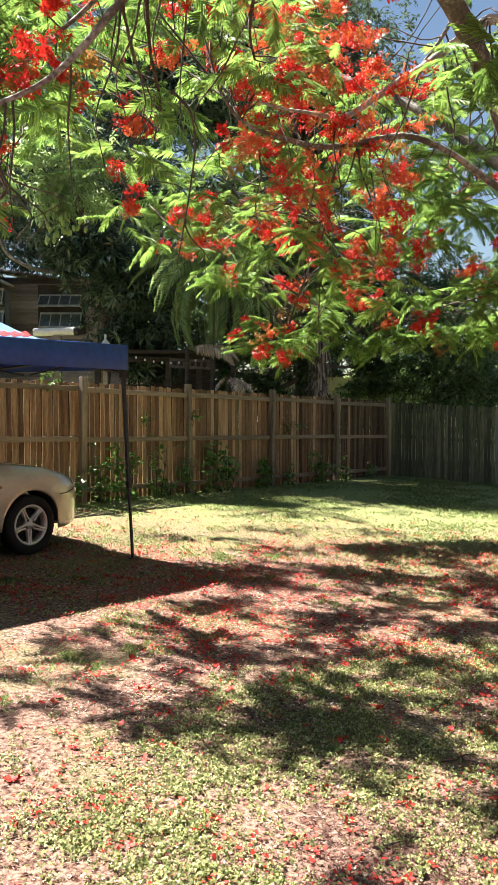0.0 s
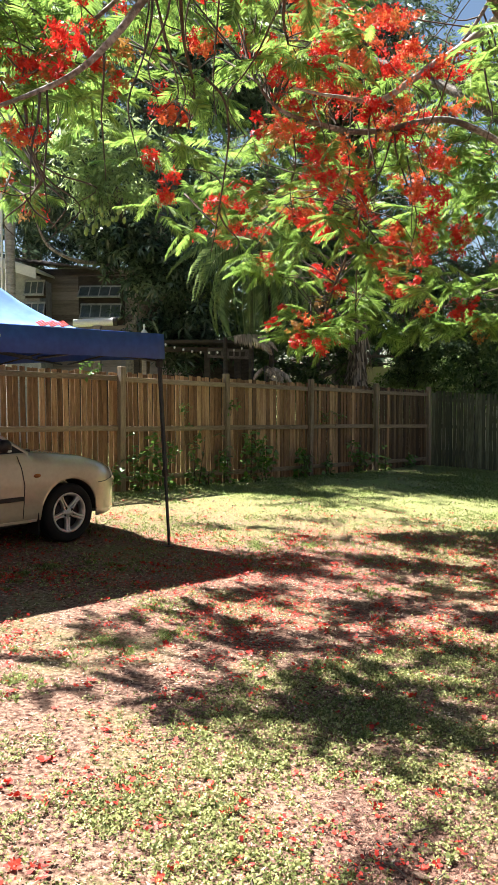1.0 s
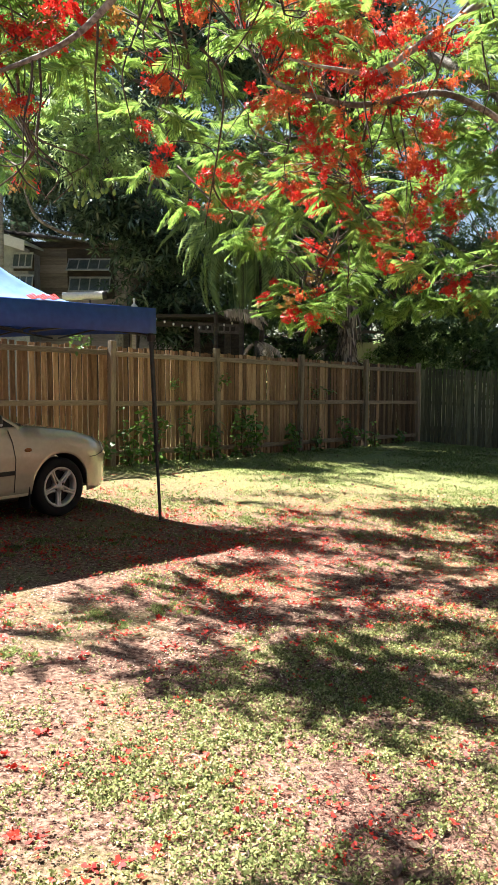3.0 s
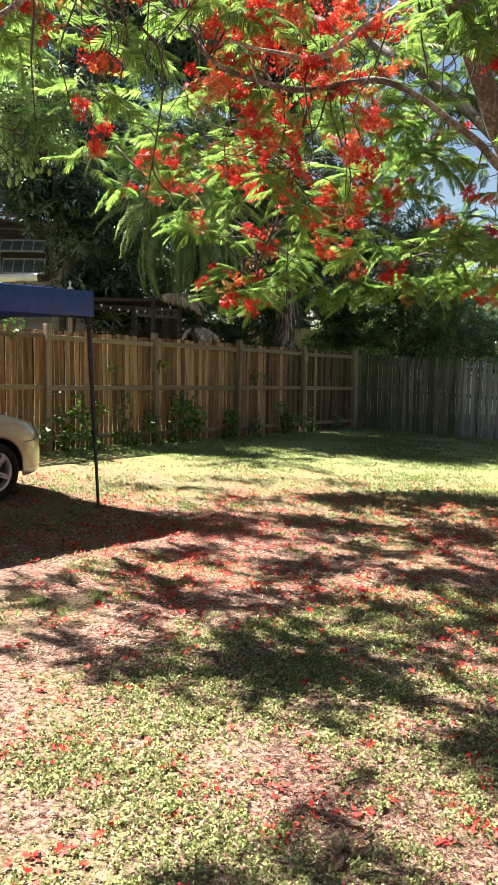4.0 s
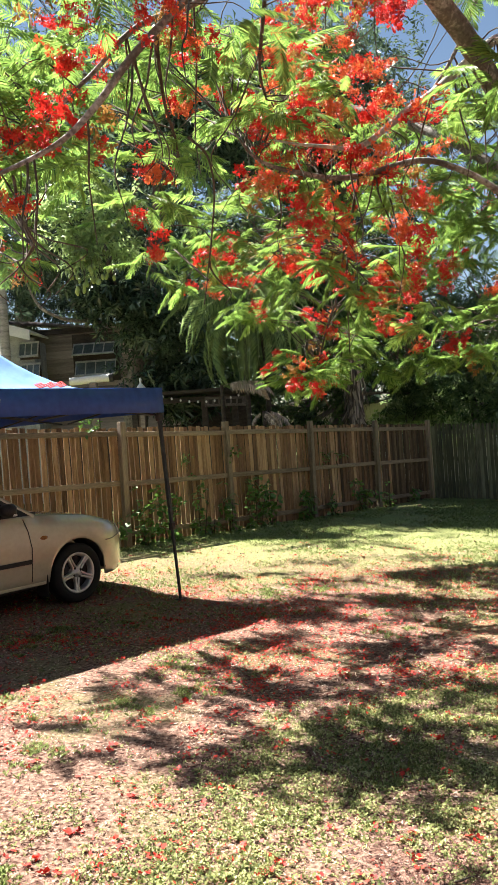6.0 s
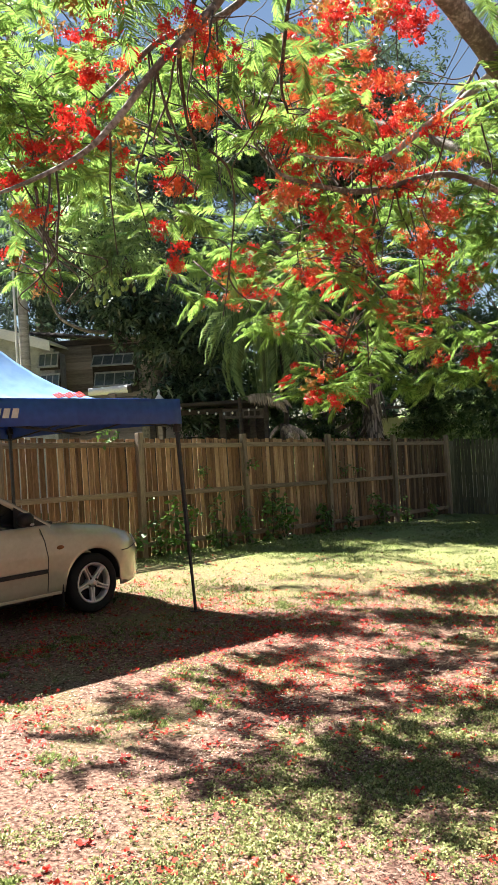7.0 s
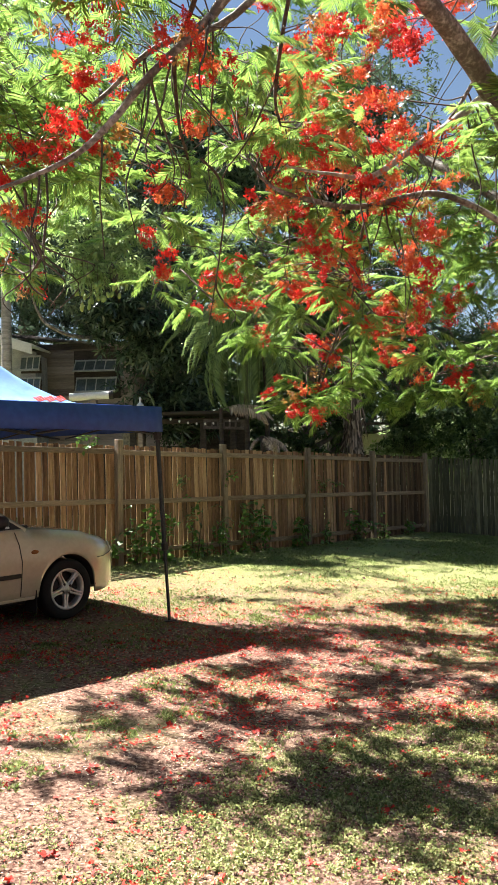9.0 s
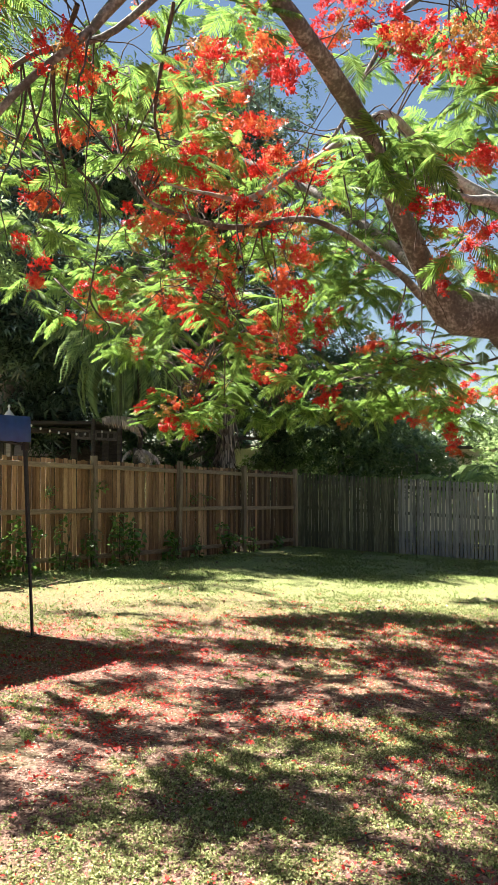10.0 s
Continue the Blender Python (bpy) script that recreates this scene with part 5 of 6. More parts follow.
tree("shrub", "sunlit shrub at the end of the grey fence", Vector((10.0, 21.6, 0)),
     [(0, 0, -0.1, 0.07), (0.1, 0, 1.0, 0.05), (0.1, 0, 2.6, 0.03)],
     [((-0.6, 0, 2.6), (1.0, 0.8, 0.9), 260), ((0.8, 0.1, 2.6), (1.2, 0.8, 1.1), 300), ((-0.4, -0.2, 1.6), (1.2, 0.7, 0.7), 240)], M_LIME, SMALL, 28, limb_r=0.02)
tree("shade_tree", "rounded green tree in the yard behind the grey fence", Vector((7.0, 25.6, 0)),
     [(0, 0, -0.1, 0.12), (0.1, 0, 1.2, 0.10), (0, 0.1, 2.4, 0.07), (0.1, 0, 3.4, 0.04)],
     [((-0.9, -0.3, 2.6), (1.4, 0.8, 1.2), 420), ((0.7, -0.2, 2.9), (1.4, 0.8, 1.2), 420), ((0.0, 0.0, 3.7), (1.1, 0.8, 0.6), 220)], M_MID, (0.17, 0.05, 0.4), 41)
tree("shade_tree", "low spreading tree beyond the grey fence", Vector((10.8, 26.5, 0)),
     [(0, 0, -0.1, 0.12), (0.1, 0, 1.2, 0.10), (0, 0.1, 2.2, 0.07), (0.1, 0, 3.2, 0.04)],
     [((-1.0, -0.3, 2.3), (1.5, 0.8, 1.1), 420), ((0.8, -0.2, 2.6), (1.5, 0.8, 1.2), 420), ((0.0, 0.0, 3.4), (1.1, 0.8, 0.6), 200)], M_MID, (0.17, 0.05, 0.4), 42)
# farther trees that close the distance
for k, (x, y, h, w) in enumerate(((-14, 27, 13, 3.6), (-10.5, 22.5, 17, 3.6), (3.0, 30, 9, 4.2), (-1.0, 33, 11, 4.2), (7.5, 29, 4.4, 3.4), (-3.5, 29, 11, 3.4), (9, 33, 4.6, 3.4), (14.5, 30, 4.8, 3.2), (18, 24, 5, 3.0), (-16, 19, 9, 3.0))):
    tree("distant_tree", "distant dark green tree beyond the neighbouring yards", Vector((x, y, 0)),
         [(0, 0, -0.1, 0.3), (0.1, 0, h * 0.4, 0.22), (0.1, 0, h * 0.75, 0.1)],
         [((0, 0, h * 0.8), (w, w * 0.8, h * 0.22), 260), ((-w * 0.5, -0.5, h * 0.5), (w * 0.7, w * 0.6, h * 0.24), 190), ((w * 0.5, -0.4, h * 0.5), (w * 0.7, w * 0.6, h * 0.24), 190), ((0, -0.8, h * 0.25), (w, w * 0.5, h * 0.18), 200)],
         M_LEAF, (0.26, 0.10, 0.3), 60 + k)

BARE = [(-4.80, 16.12, 4.95, 0.014), (-4.72, 16.14, 4.6, 0.026), (-4.57, 16.18, 4.36, 0.032), (-4.15, 16.5, 4.16, 0.036), (-3.8, 17.2, 4.2, 0.045), (-3.3, 18.0, 4.1, 0.06)]
tubes("bare_limb", [[(x + 3.4, y - 18.2, z - gz(-3.4), r) for x, y, z, r in BARE]], M_BARK, mango, 8, 5, 0.03, label="bare grey dead limb")
# hanging fruit, each on its own stalk
fruit_me = bmesh.new()
bmesh.ops.create_uvsphere(fruit_me, u_segments=10, v_segments=8, radius=0.045)
for v in fruit_me.verts:
    v.co = Vector((v.co.x * 0.85, v.co.y * 0.75, v.co.z * 1.25 + 0.01 * math.sin(v.co.x * 40)))
M_MANGO = material("green_fruit_skin", (0.16, 0.24, 0.05), (0.34, 0.40, 0.12), 9, 0.45, bump=0.05, vary=0.4, random_by="object")
fm = None
rnd = random.Random(4)
for cx, cz, n in ((-3.42, 4.42, 7), (-3.12, 4.60, 5), (-2.90, 4.72, 4), (-3.27, 4.86, 4), (-3.55, 4.76, 4)):
    for k in range(n):
        x, y, z = cx + rnd.uniform(-0.10, 0.10), 14.7 + rnd.uniform(-0.12, 0.12), cz + rnd.uniform(-0.14, 0.14)
        m = Matrix.Translation((x, y, z)) @ pose(0, 0, 0, rnd.uniform(-15, 15), rnd.uniform(-15, 15), rnd.uniform(0, 360))
        fr = put("mango", fruit_me if fm is None else fm, M_MANGO, None, m, smooth=fm is None)
        fm = fr.data
        tagged(fr, "unripe green mango hanging from the tree", "fruit", "mangoes on the tree")
        v, f = tube_arrays([(0, 0, 0.05), (0.02, 0.01, 0.2), (0.0, 0.03, 0.42)], [0.004, 0.003, 0.003], 4)
        put("stalk", np_mesh("stalk", [tuple(q) for q in v], f), M_TWIG, fr)


# ---- palms ----
def palm_frond(seed, length=2.0, leaflets=34, hang=0.95, lw=0.05, ll=0.55):
    """An arching rib along x with long drooping leaflets."""
    rnd = np.random.default_rng(seed)
    V, F = [], []

    def rib(t):
        return np.array([length * (t - 0.12 * t ** 3), 0, 0.45 * length * t - hang * length * t * t])

    for k in range(8):
        a, b = rib(k / 8), rib((k + 1) / 8)
        w = 0.02 * (1 - k / 9)
        i = len(V)
        V += [a + (0, -w, 0), a + (0, w, 0), b + (0, w, 0), b + (0, -w, 0)]
        F.append((i, i + 1, i + 2, i + 3))
    for k in range(leaflets):
        t = 0.15 + 0.85 * k / leaflets
        p = rib(t)
        for s in (-1, 1):
            L = ll * math.sin(math.pi * (0.15 + 0.8 * t)) * rnd.uniform(0.8, 1.1)
            d = np.array([0.45 + 0.3 * t, s * 0.8, -0.15 + rnd.uniform(-0.15, 0.1)])
            d /= np.linalg.norm(d)
            q1 = p + d * L * 0.45
            q2 = q1 + np.array([d[0] * 0.3, d[1] * 0.3, -0.85]) * L * 0.55
            n = np.array([lw / 2 * 0.9, 0, lw / 2 * 0.4])
            i = len(V)
            V += [p, q1 + n, q2, q1 - n]
            F.append((i, i + 1, i + 2, i + 3))
    return np_mesh("frond", V, F)


PALM_FRONDS = [palm_frond(s) for s in range(4)]
DRY_FRONDS = [palm_frond(s + 20, 1.2, 30, 1.0, 0.075, 0.5) for s in range(3)]


def palm(label, base, h, r, fronds, dead, seed, size=1.0, lean_x=0.0, bark=None, dip=(-35, 25)):
    rng = random.Random(seed)
    b = lean(base)
    t = thing("palm_tree", label, "palm", Matrix.Translation(b), "palms")
    tubes("trunk", [[(0, 0, -0.05, r * 1.25), (lean_x * 0.3, 0, h * 0.4, r), (lean_x, 0, h, r * 0.85)]], bark or M_PALMTRUNK, t, 12, 10, 0.0)
    for k in range(fronds):
        a = 360 * k / fronds + rng.uniform(-12, 12)
        put("frond", PALM_FRONDS[k % 4], M_PALMLEAF, t, Matrix.Translation((lean_x, 0, h)) @ pose(0, 0, 0, 0, rng.uniform(*dip), a) @ Matrix.Diagonal((size, size, size, 1)))
    for k in range(dead):
        a = 360 * k / max(1, dead) + rng.uniform(-20, 20)
        put("dead_frond", DRY_FRONDS[k % 3], M_DRYLEAF, t, Matrix.Translation((lean_x, 0, h - 0.15)) @ pose(0, 0, 0, 0, rng.uniform(0, 30), a) @ Matrix.Diagonal((size, size, size, 1)), label="dry brown hanging frond")
    return t


palm("palm with drooping green fronds beside the shed", Vector((-0.72, 16.7, 0)), 4.25, 0.05, 34, 0, 3, 0.86, bark=M_DARK, dip=(-30, 55))
plume = palm("small palm with a hanging plume of dead fronds", Vector((-1.22, 16.55, 0)), 2.58, 0.045, 0, 0, 4, 0.85, bark=M_DARK)
DRY_PLUME = [palm_frond(s + 40, 1.12, 34, 0.70, 0.030, 0.44) for s in range(3)]
for k, (yaw, dip, size) in enumerate(((0, -3, 1.0), (-16, 3, 0.92), (14, 2, 0.95))):
    put("dead_frond", DRY_PLUME[k % 3], M_DRYLEAF, plume, Matrix.Translation((0, 0, 2.55)) @ pose(0, 0, 0, 0, dip, yaw) @ Matrix.Diagonal((size, size, size, 1)), label="dry brown hanging frond")
ragged = palm("low palm with a ragged skirt of straw-coloured fronds", Vector((-0.42, 16.5, 0)), 2.06, 0.045, 0, 0, 6, 0.8, bark=M_DARK)
for k, (yaw, dip, size) in enumerate(((5, 24, 0.62), (-50, 34, 0.55), (170, 40, 0.4), (30, 36, 0.55))):
    put("dead_frond", DRY_PLUME[k % 3], M_STRAWLEAF, ragged, Matrix.Translation((0, 0, 2.06)) @ pose(0, 0, 0, 0, dip, yaw) @ Matrix.Diagonal((size, size, size, 1)), label="straw-coloured hanging frond")
palm("slim grey palm trunk beside the white house", Vector((-5.57, 16.74, 0)), 11.2, 0.10, 9, 0, 5, 0.85, 0.12)
flag = thing("flag_pole", "thin pale metal pole beside the grey palm trunk", "pole", Matrix.Translation(lean(Vector((-5.66, 16.6, 0)))))
tubes("pole", [[(0, 0, -0.02, 0.026), (0, 0, 3.2, 0.025), (0.02, 0, 6.6, 0.022)]], M_WHITE, flag, 10, 4)
bm = bmesh.new()
bmesh.ops.create_uvsphere(bm, u_segments=10, v_segments=6, radius=0.045, matrix=Matrix.Translation((0.02, 0, 6.62)))
put("cap", bm, M_WHITE, flag, smooth=True)
palm("golden palm with yellowing fronds behind the grey fence", Vector((7.6, 20.6, 0)), 1.5, 0.06, 11, 2, 7, 0.85)
palm("golden palm clump behind the grey fence", Vector((8.7, 20.9, 0)), 1.9, 0.06, 11, 2, 8, 0.9)

M_SHEATH = material("dry_palm_sheath", (0.035, 0.026, 0.02), (0.58, 0.48, 0.38), 5, 0.85, bump=0, spots=(0.17, 0.13, 0.10), vary=0.8, random_by="island")
# old shaggy stump of a palm, hung with dry sheaths
st = thing("shaggy_trunk", "old palm trunk hung with dry brown sheaths", "tree trunk", Matrix.Translation(lean(Vector((1.66, 20.1, 0)))))
tubes("trunk", [[(0, 0, -0.05, 0.2), (0.02, 0, 2.0, 0.17), (-0.03, 0, 4.2, 0.14)]], M_TRUNK, st, 12, 8, 0.02)
rng = np.random.default_rng(9)
V, F = [], []
for k in range(700):
    a, z = rng.uniform(0, 6.28), rng.uniform(0.3, 4.3)
    r = 0.20 + 0.05 * math.sin(z * 5.3 + a)
    p = np.array([r * math.cos(a), r * math.sin(a), z])
    o = np.array([math.cos(a), math.sin(a), 0])
    s = np.array([-math.sin(a), math.cos(a), 0]) * rng.uniform(0.012, 0.03)
    L = rng.uniform(0.15, 0.5)
    q = p + o * rng.uniform(0.02, 0.16) + s * rng.uniform(-3, 3) - np.array([0, 0, L])
    i = len(V)
    V += [p - s, p + s, q + s * 0.6, q - s * 0.6]
    F.append((i, i + 1, i + 2, i + 3))
tagged(put("dry_sheath_skirt", np_mesh("dry_sheath_skirt", V, F), M_SHEATH, st, label="hanging dry palm sheaths"), kind="stuff")


# ---- old house, white annexe and shed ----
def weatherboards(parent, x0, x1, z0, z1, y, mat, h=0.2):
    z = z0
    while z < z1 - 0.01:
        top = min(z + h, z1)
        bm = bmesh.new()
        vs = [bm.verts.new(c) for c in ((x0, y - 0.028, z), (x1, y - 0.028, z), (x1, y - 0.004, top), (x0, y - 0.004, top), (x0, y, z), (x1, y, z), (x1, y, top), (x0, y, top))]
        for q in ((0, 1, 2, 3), (4, 7, 6, 5), (0, 4, 5, 1), (3, 2, 6, 7), (0, 3, 7, 4), (1, 5, 6, 2)):
            bm.faces.new([vs[i] for i in q])
        put("board", bm, mat, parent)
        z = top


def awning_window(parent, x, z, w, h, y, panes, tilt):
    """A top-hung sash propped open on a dark opening."""
    # Thin dark panel painted as the unlit room behind.
    put("opening", boxm((x, y - 0.034, z - h), (x + w, y - 0.030, z)), M_DARK, parent)
    sash = put("window", boxm((0, -0.035, -h), (w, -0.005, -h + 0.05)), M_SASH, parent, Matrix.Translation((x, y - 0.04, z)) @ pose(0, 0, 0, -tilt, 0, 0))
    put("sash_rail", boxm((0, -0.035, -0.05), (w, -0.005, 0)), M_SASH, sash)
    for k in range(panes + 1):
        q = k * (w - 0.04) / panes
        put("sash_bar", boxm((q + 0.008, -0.033, -h + 0.05), (q + 0.032, -0.007, -0.05)), M_SASH, sash)
    for k in range(panes):
        q = k * (w - 0.04) / panes
        put("pane", boxm((q + 0.034, -0.024, -h + 0.052), (q + (w - 0.04) / panes + 0.006, -0.018, -0.052)), M_LOUVRE, sash)


def slab(bm, x0, z0, x1, z1, y0, y1, thick):
    """A sheet from (x0, z0) to (x1, z1), y0 to y1 deep."""
    vs = [bm.verts.new((x, y, z - d)) for d in (0, thick) for x, z in ((x0, z0), (x1, z1)) for y in (y0, y1)]
    for q in ((0, 2, 3, 1), (4, 5, 7, 6), (0, 4, 6, 2), (1, 3, 7, 5), (0, 1, 5, 4), (2, 6, 7, 3)):
        bm.faces.new([vs[i] for i in q])
    return bm


HY = 21.3
house = thing("old_house", "old unpainted weatherboard house with open awning windows", "house", Matrix.Translation((0, HY, 0)))
put("wall", boxm((-6.4, 0.0, -0.2), (-2.4, 0.12, 4.3)), M_DARK, house)
weatherboards(house, -6.4, -2.4, 2.0, 4.55, 0.0, M_BOARD, 0.19)
put("wall", boxm((-6.4, 0.12, -0.2), (-6.28, 4.5, 4.3)), M_DARK, house)
put("wall", boxm((-2.52, 0.12, -0.2), (-2.4, 4.5, 4.3)), M_DARK, house)
# corrugated roof sheet, falling towards the mango tree
V, F = [], []
cols = 150
for i in range(cols + 1):
    x = -7.2 + 5.3 * i / cols
    z = 4.90 - 0.13 * (x + 6.9) + 0.022 * math.sin(i * 1.05) + 0.03 * noise.noise(Vector((x * 0.9, 0, 3)))
    V += [(x, -0.5, z), (x, 5.0, z + 0.5)]
F = [(2 * i, 2 * i + 2, 2 * i + 3, 2 * i + 1) for i in range(cols)]
sheet = put("roof", np_mesh("roof", V, F), M_ROOF, house, label="rusty corrugated roof sheet")
sheet.modifiers.new("thickness", "SOLIDIFY").thickness = 0.03
put("rafter_beam", boxm((-6.6, -0.12, 4.52), (-2.3, -0.03, 4.66)), M_DARK, house)
# Dark panel on the wall stands in for the room's shade.
put("opening", boxm((-5.30, -0.058, 3.25), (-4.12, -0.03, 4.48)), M_DARK, house)
awning_window(house, -5.26, 4.22, 1.08, 0.46, -0.03, 4, 46)
awning_window(house, -5.24, 3.78, 1.05, 0.46, -0.03, 4, 30)
annex = thing("white_annexe", "white painted annexe with a pale sheet roof", "house", Matrix.Translation((0, 20.2, 0)))
bm = bmesh.new()
vs = [bm.verts.new((x, y, z)) for y in (0.0, 0.12) for x, z in ((-10.5, -0.2), (-5.98, -0.2), (-5.98, 4.34), (-10.5, 5.78))]
for q in ((0, 1, 2, 3), (7, 6, 5, 4), (0, 4, 5, 1), (1, 5, 6, 2), (2, 6, 7, 3), (3, 7, 4, 0)):
    bm.faces.new([vs[i] for i in q])
# Walls greyer than the white roof: eave shade put into their colour.
put("wall", bm, M_SASH, annex)
put("wall", boxm((-6.10, 0.12, -0.2), (-5.98, 1.0, 4.3)), M_SASH, annex)
put("roof", slab(bmesh.new(), -10.9, 6.05, -5.91, 4.48, -0.5, 3.0, 0.05), M_WHITE, annex)
put("fascia", slab(bmesh.new(), -10.9, 6.04, -5.91, 4.47, -0.54, -0.503, 0.24), M_WHITE, annex)
put("post", boxm((-6.62, -0.48, -0.2), (-6.52, -0.38, 4.5), 0.008), M_WHITE, annex)
awning_window(annex, -6.32, 4.24, 0.50, 0.42, -0.03, 3, 24)
awning_window(annex, -6.32, 3.72, 0.50, 0.42, -0.03, 3, 24)

shed = thing("open_shed", "dark open timber shed with a sign on its beam", "shed", Matrix.Translation((-1.75, 17.25, gz(-1.75))))
for x in (-1.35, 0.1, 0.72):
    put("post", boxm((x - 0.06, -0.06, -0.05), (x + 0.06, 0.06, 2.35), 0.006), M_DARK, shed)
put("beam", boxm((-1.5, -0.08, 2.30), (0.8, 0.08, 2.40), 0.008), M_DARK, shed)
put("back_wall", boxm((-0.62, 2.2, -0.05), (0.9, 2.3, 2.4)), M_DARK, shed)
put("roof", boxm((-1.6, -0.35, 2.47), (0.95, 2.6, 2.53)), M_DARK, shed)
M_SIGN = material("faded_sign_paint", (0.045, 0.038, 0.036), (0.15, 0.13, 0.125), 6, 0.8, bump=0.2)
sign = put("sign_board", boxm((0.02, -0.125, 2.18), (0.86, -0.10, 2.38), 0.004), M_SIGN, shed, pose(0, 0, 0, 0, 2.5, 0), label="weathered name board with faded lettering")
m_letter = material("faded_letter", (0.008, 0.008, 0.008), (0.03, 0.026, 0.022), 9, 0.7, bump=0)
for k in range(6):
    put("lettering_bar", boxm((0.10 + k * 0.12, -0.131, 2.235), (0.18 + k * 0.12, -0.127, 2.325)), m_letter, sign)

awn = thing("rolled_awning", "cream rolled awning on a short post behind the fence", "awning", Matrix.Translation((-3.70, 16.05, 2.90)))
v, f = tube_arrays([(-0.40, 0, 0.0), (0.40, 0.04, 0.03)], [0.075, 0.075], 14)
put("roll", np_mesh("roll", [tuple(q) for q in v], f), M_WHITE, awn, smooth=True)
v, f = tube_arrays([(0.36, 0.04, 0.028), (0.44, 0.045, 0.032)], [0.085, 0.085], 14)
put("end_cap", np_mesh("end_cap", [tuple(q) for q in v], f), M_TRIM, awn)
put("post", boxm((-0.02, -0.05, -2.75), (0.12, 0.09, -0.06)), M_BOARD, awn)

cap = thing("garden_post", "timber garden post with a white peaked cap behind the fence", "post", Matrix.Translation(lean(Vector((-2.66, 15.6, 0)))))
put("post", boxm((-0.04, -0.04, -0.02), (0.04, 0.04, 2.43), 0.005), M_BOARD, cap)
bm = bmesh.new()
rings = [[bm.verts.new((r * math.cos(a) * (1 + 0.15 * math.sin(3 * a)), r * math.sin(a), z)) for a in (k * math.tau / 12 for k in range(12))] for r, z in ((0.15, 0.0), (0.14, 0.03), (0.09, 0.12), (0.05, 0.19), (0.022, 0.22), (0.018, 0.28), (0.03, 0.31), (0.012, 0.36))]
for a, b in zip(rings, rings[1:]):
    for k in range(12):
        bm.faces.new((a[k], a[(k + 1) % 12], b[(k + 1) % 12], b[k]))
bm.faces.new(rings[0][::-1])
bm.faces.new(rings[-1])
put("cap", bm, M_WHITE, cap, Matrix.Translation((0, 0, 2.43)) @ Matrix.Diagonal((0.9, 0.9, 0.75, 1)), label="white peaked cap", smooth=True)

lights = thing("string_lights", "sagging string of small white party lights above the fence", "string lights", Matrix.Translation((-2.62, 15.7, 2.62)))
wire = [(1.85 * k / 12, 1.45 * k / 12, -0.55 * math.sin(math.pi * k / 12) * 0.35 - 0.1 * k / 12) for k in range(13)]
v, f = tube_arrays(wire, [0.004] * 13, 5)
put("wire", np_mesh("wire", [tuple(q) for q in v], f), M_TRIM, lights)
bulb_me = None
for k in range(1, 12):
    if bulb_me is None:
        bm = bmesh.new()
        bmesh.ops.create_uvsphere(bm, u_segments=8, v_segments=6, radius=0.02)
        for v_ in bm.verts:
            v_.co.z *= 1.4
        bulb_me = put("bulb", bm, M_WHITE, lights, Matrix.Translation(Vector(wire[k]) - Vector((0, 0, 0.03))), smooth=True).data
    else:
        put("bulb", bulb_me, None, lights, Matrix.Translation(Vector(wire[k]) - Vector((0, 0, 0.03))))

shade = thing("neighbour_house", "low cream rendered house behind the shrubs", "house", Matrix.Translation((0, 26.0, -0.3)))
M_CREAM = material("cream_render", (0.58, 0.52, 0.43), (0.74, 0.68, 0.57), 3, 0.85, bump=0.2)
put("wall", boxm((0.4, 0, 0), (11.5, 0.15, 2.6)), M_CREAM, shade)
put("wall", boxm((0.4, 0.15, 0), (0.55, 6, 2.6)), M_CREAM, shade)
put("wall", boxm((11.35, 0.15, 0), (11.5, 6, 2.6)), M_CREAM, shade)
bm = bmesh.new()
box(bm, (0.0, -0.5, 2.61), (11.9, 6.5, 2.69), 0.0)
put("roof", bm, M_DARK, shade)
for x in (3.0, 6.4, 9.0):
    put("window", boxm((x, -0.03, 1.0), (x + 1.2, -0.004, 1.9), 0.004), M_LOUVRE, shade)
    put("window_frame", boxm((x - 0.06, -0.02, 0.94), (x, -0.002, 1.96)), M_WHITE, shade)
    put("window_frame", boxm((x + 1.2, -0.02, 0.94), (x + 1.26, -0.002, 1.96)), M_WHITE, shade)


# ---- climbing weeds along the timber fence ----
def weed(at_, height, spread, n, seed):
    rng = np.random.default_rng(seed)
    b = lean(at_)
    t = thing("fence_weed", "leafy green weed growing up the timber fence", "weed", Matrix.Translation(b), "weeds along the fence")
    lines = []
    for k in range(5):
        x, y = rng.normal(size=2) * spread * 0.35
        lines.append([(x * 0.3, y * 0.1, -0.02, 0.006), (x * 0.7, y * 0.2, height * 0.5, 0.005), (x, y * 0.2, height * rng.uniform(0.7, 1.05), 0.003)])
    for q in lines:
        tubes("stem", [q], M_TWIG, t, 4, 4, 0.02)
    pts = np.concatenate([smooth_line(q, 8)[:, :3] for q in lines])
    P = pts[rng.integers(0, len(pts), n)] + rng.normal(size=(n, 3)) * np.array([spread * 0.28, 0.05, 0.07])
    P[:, 2] = np.abs(P[:, 2])
    protos = [whorl(seed + s, 4, 0.11, 0.085, 0.3) for s in range(3)]
    V, F = scatter(protos, P, frames(rng.uniform(0, 6.28, n), rng.normal(0, 0.5, n), rng.normal(0, 0.5, n)), rng.uniform(0.6, 1.2, n), rng.integers(0, 3, n))
    V = V @ np.array(pose(0, 0, 0, 0, 0, turn_of(U)).to_3x3()).T
    tagged(put("leaves", np_mesh("leaves", V, F), M_WEED, t), kind="stuff")
    return t


M_WEED = material("weed_leaf", (0.035, 0.10, 0.015), (0.18, 0.31, 0.06), 3, 0.3, bump=0, vary=0.6, random_by="island", translucent=0.3)
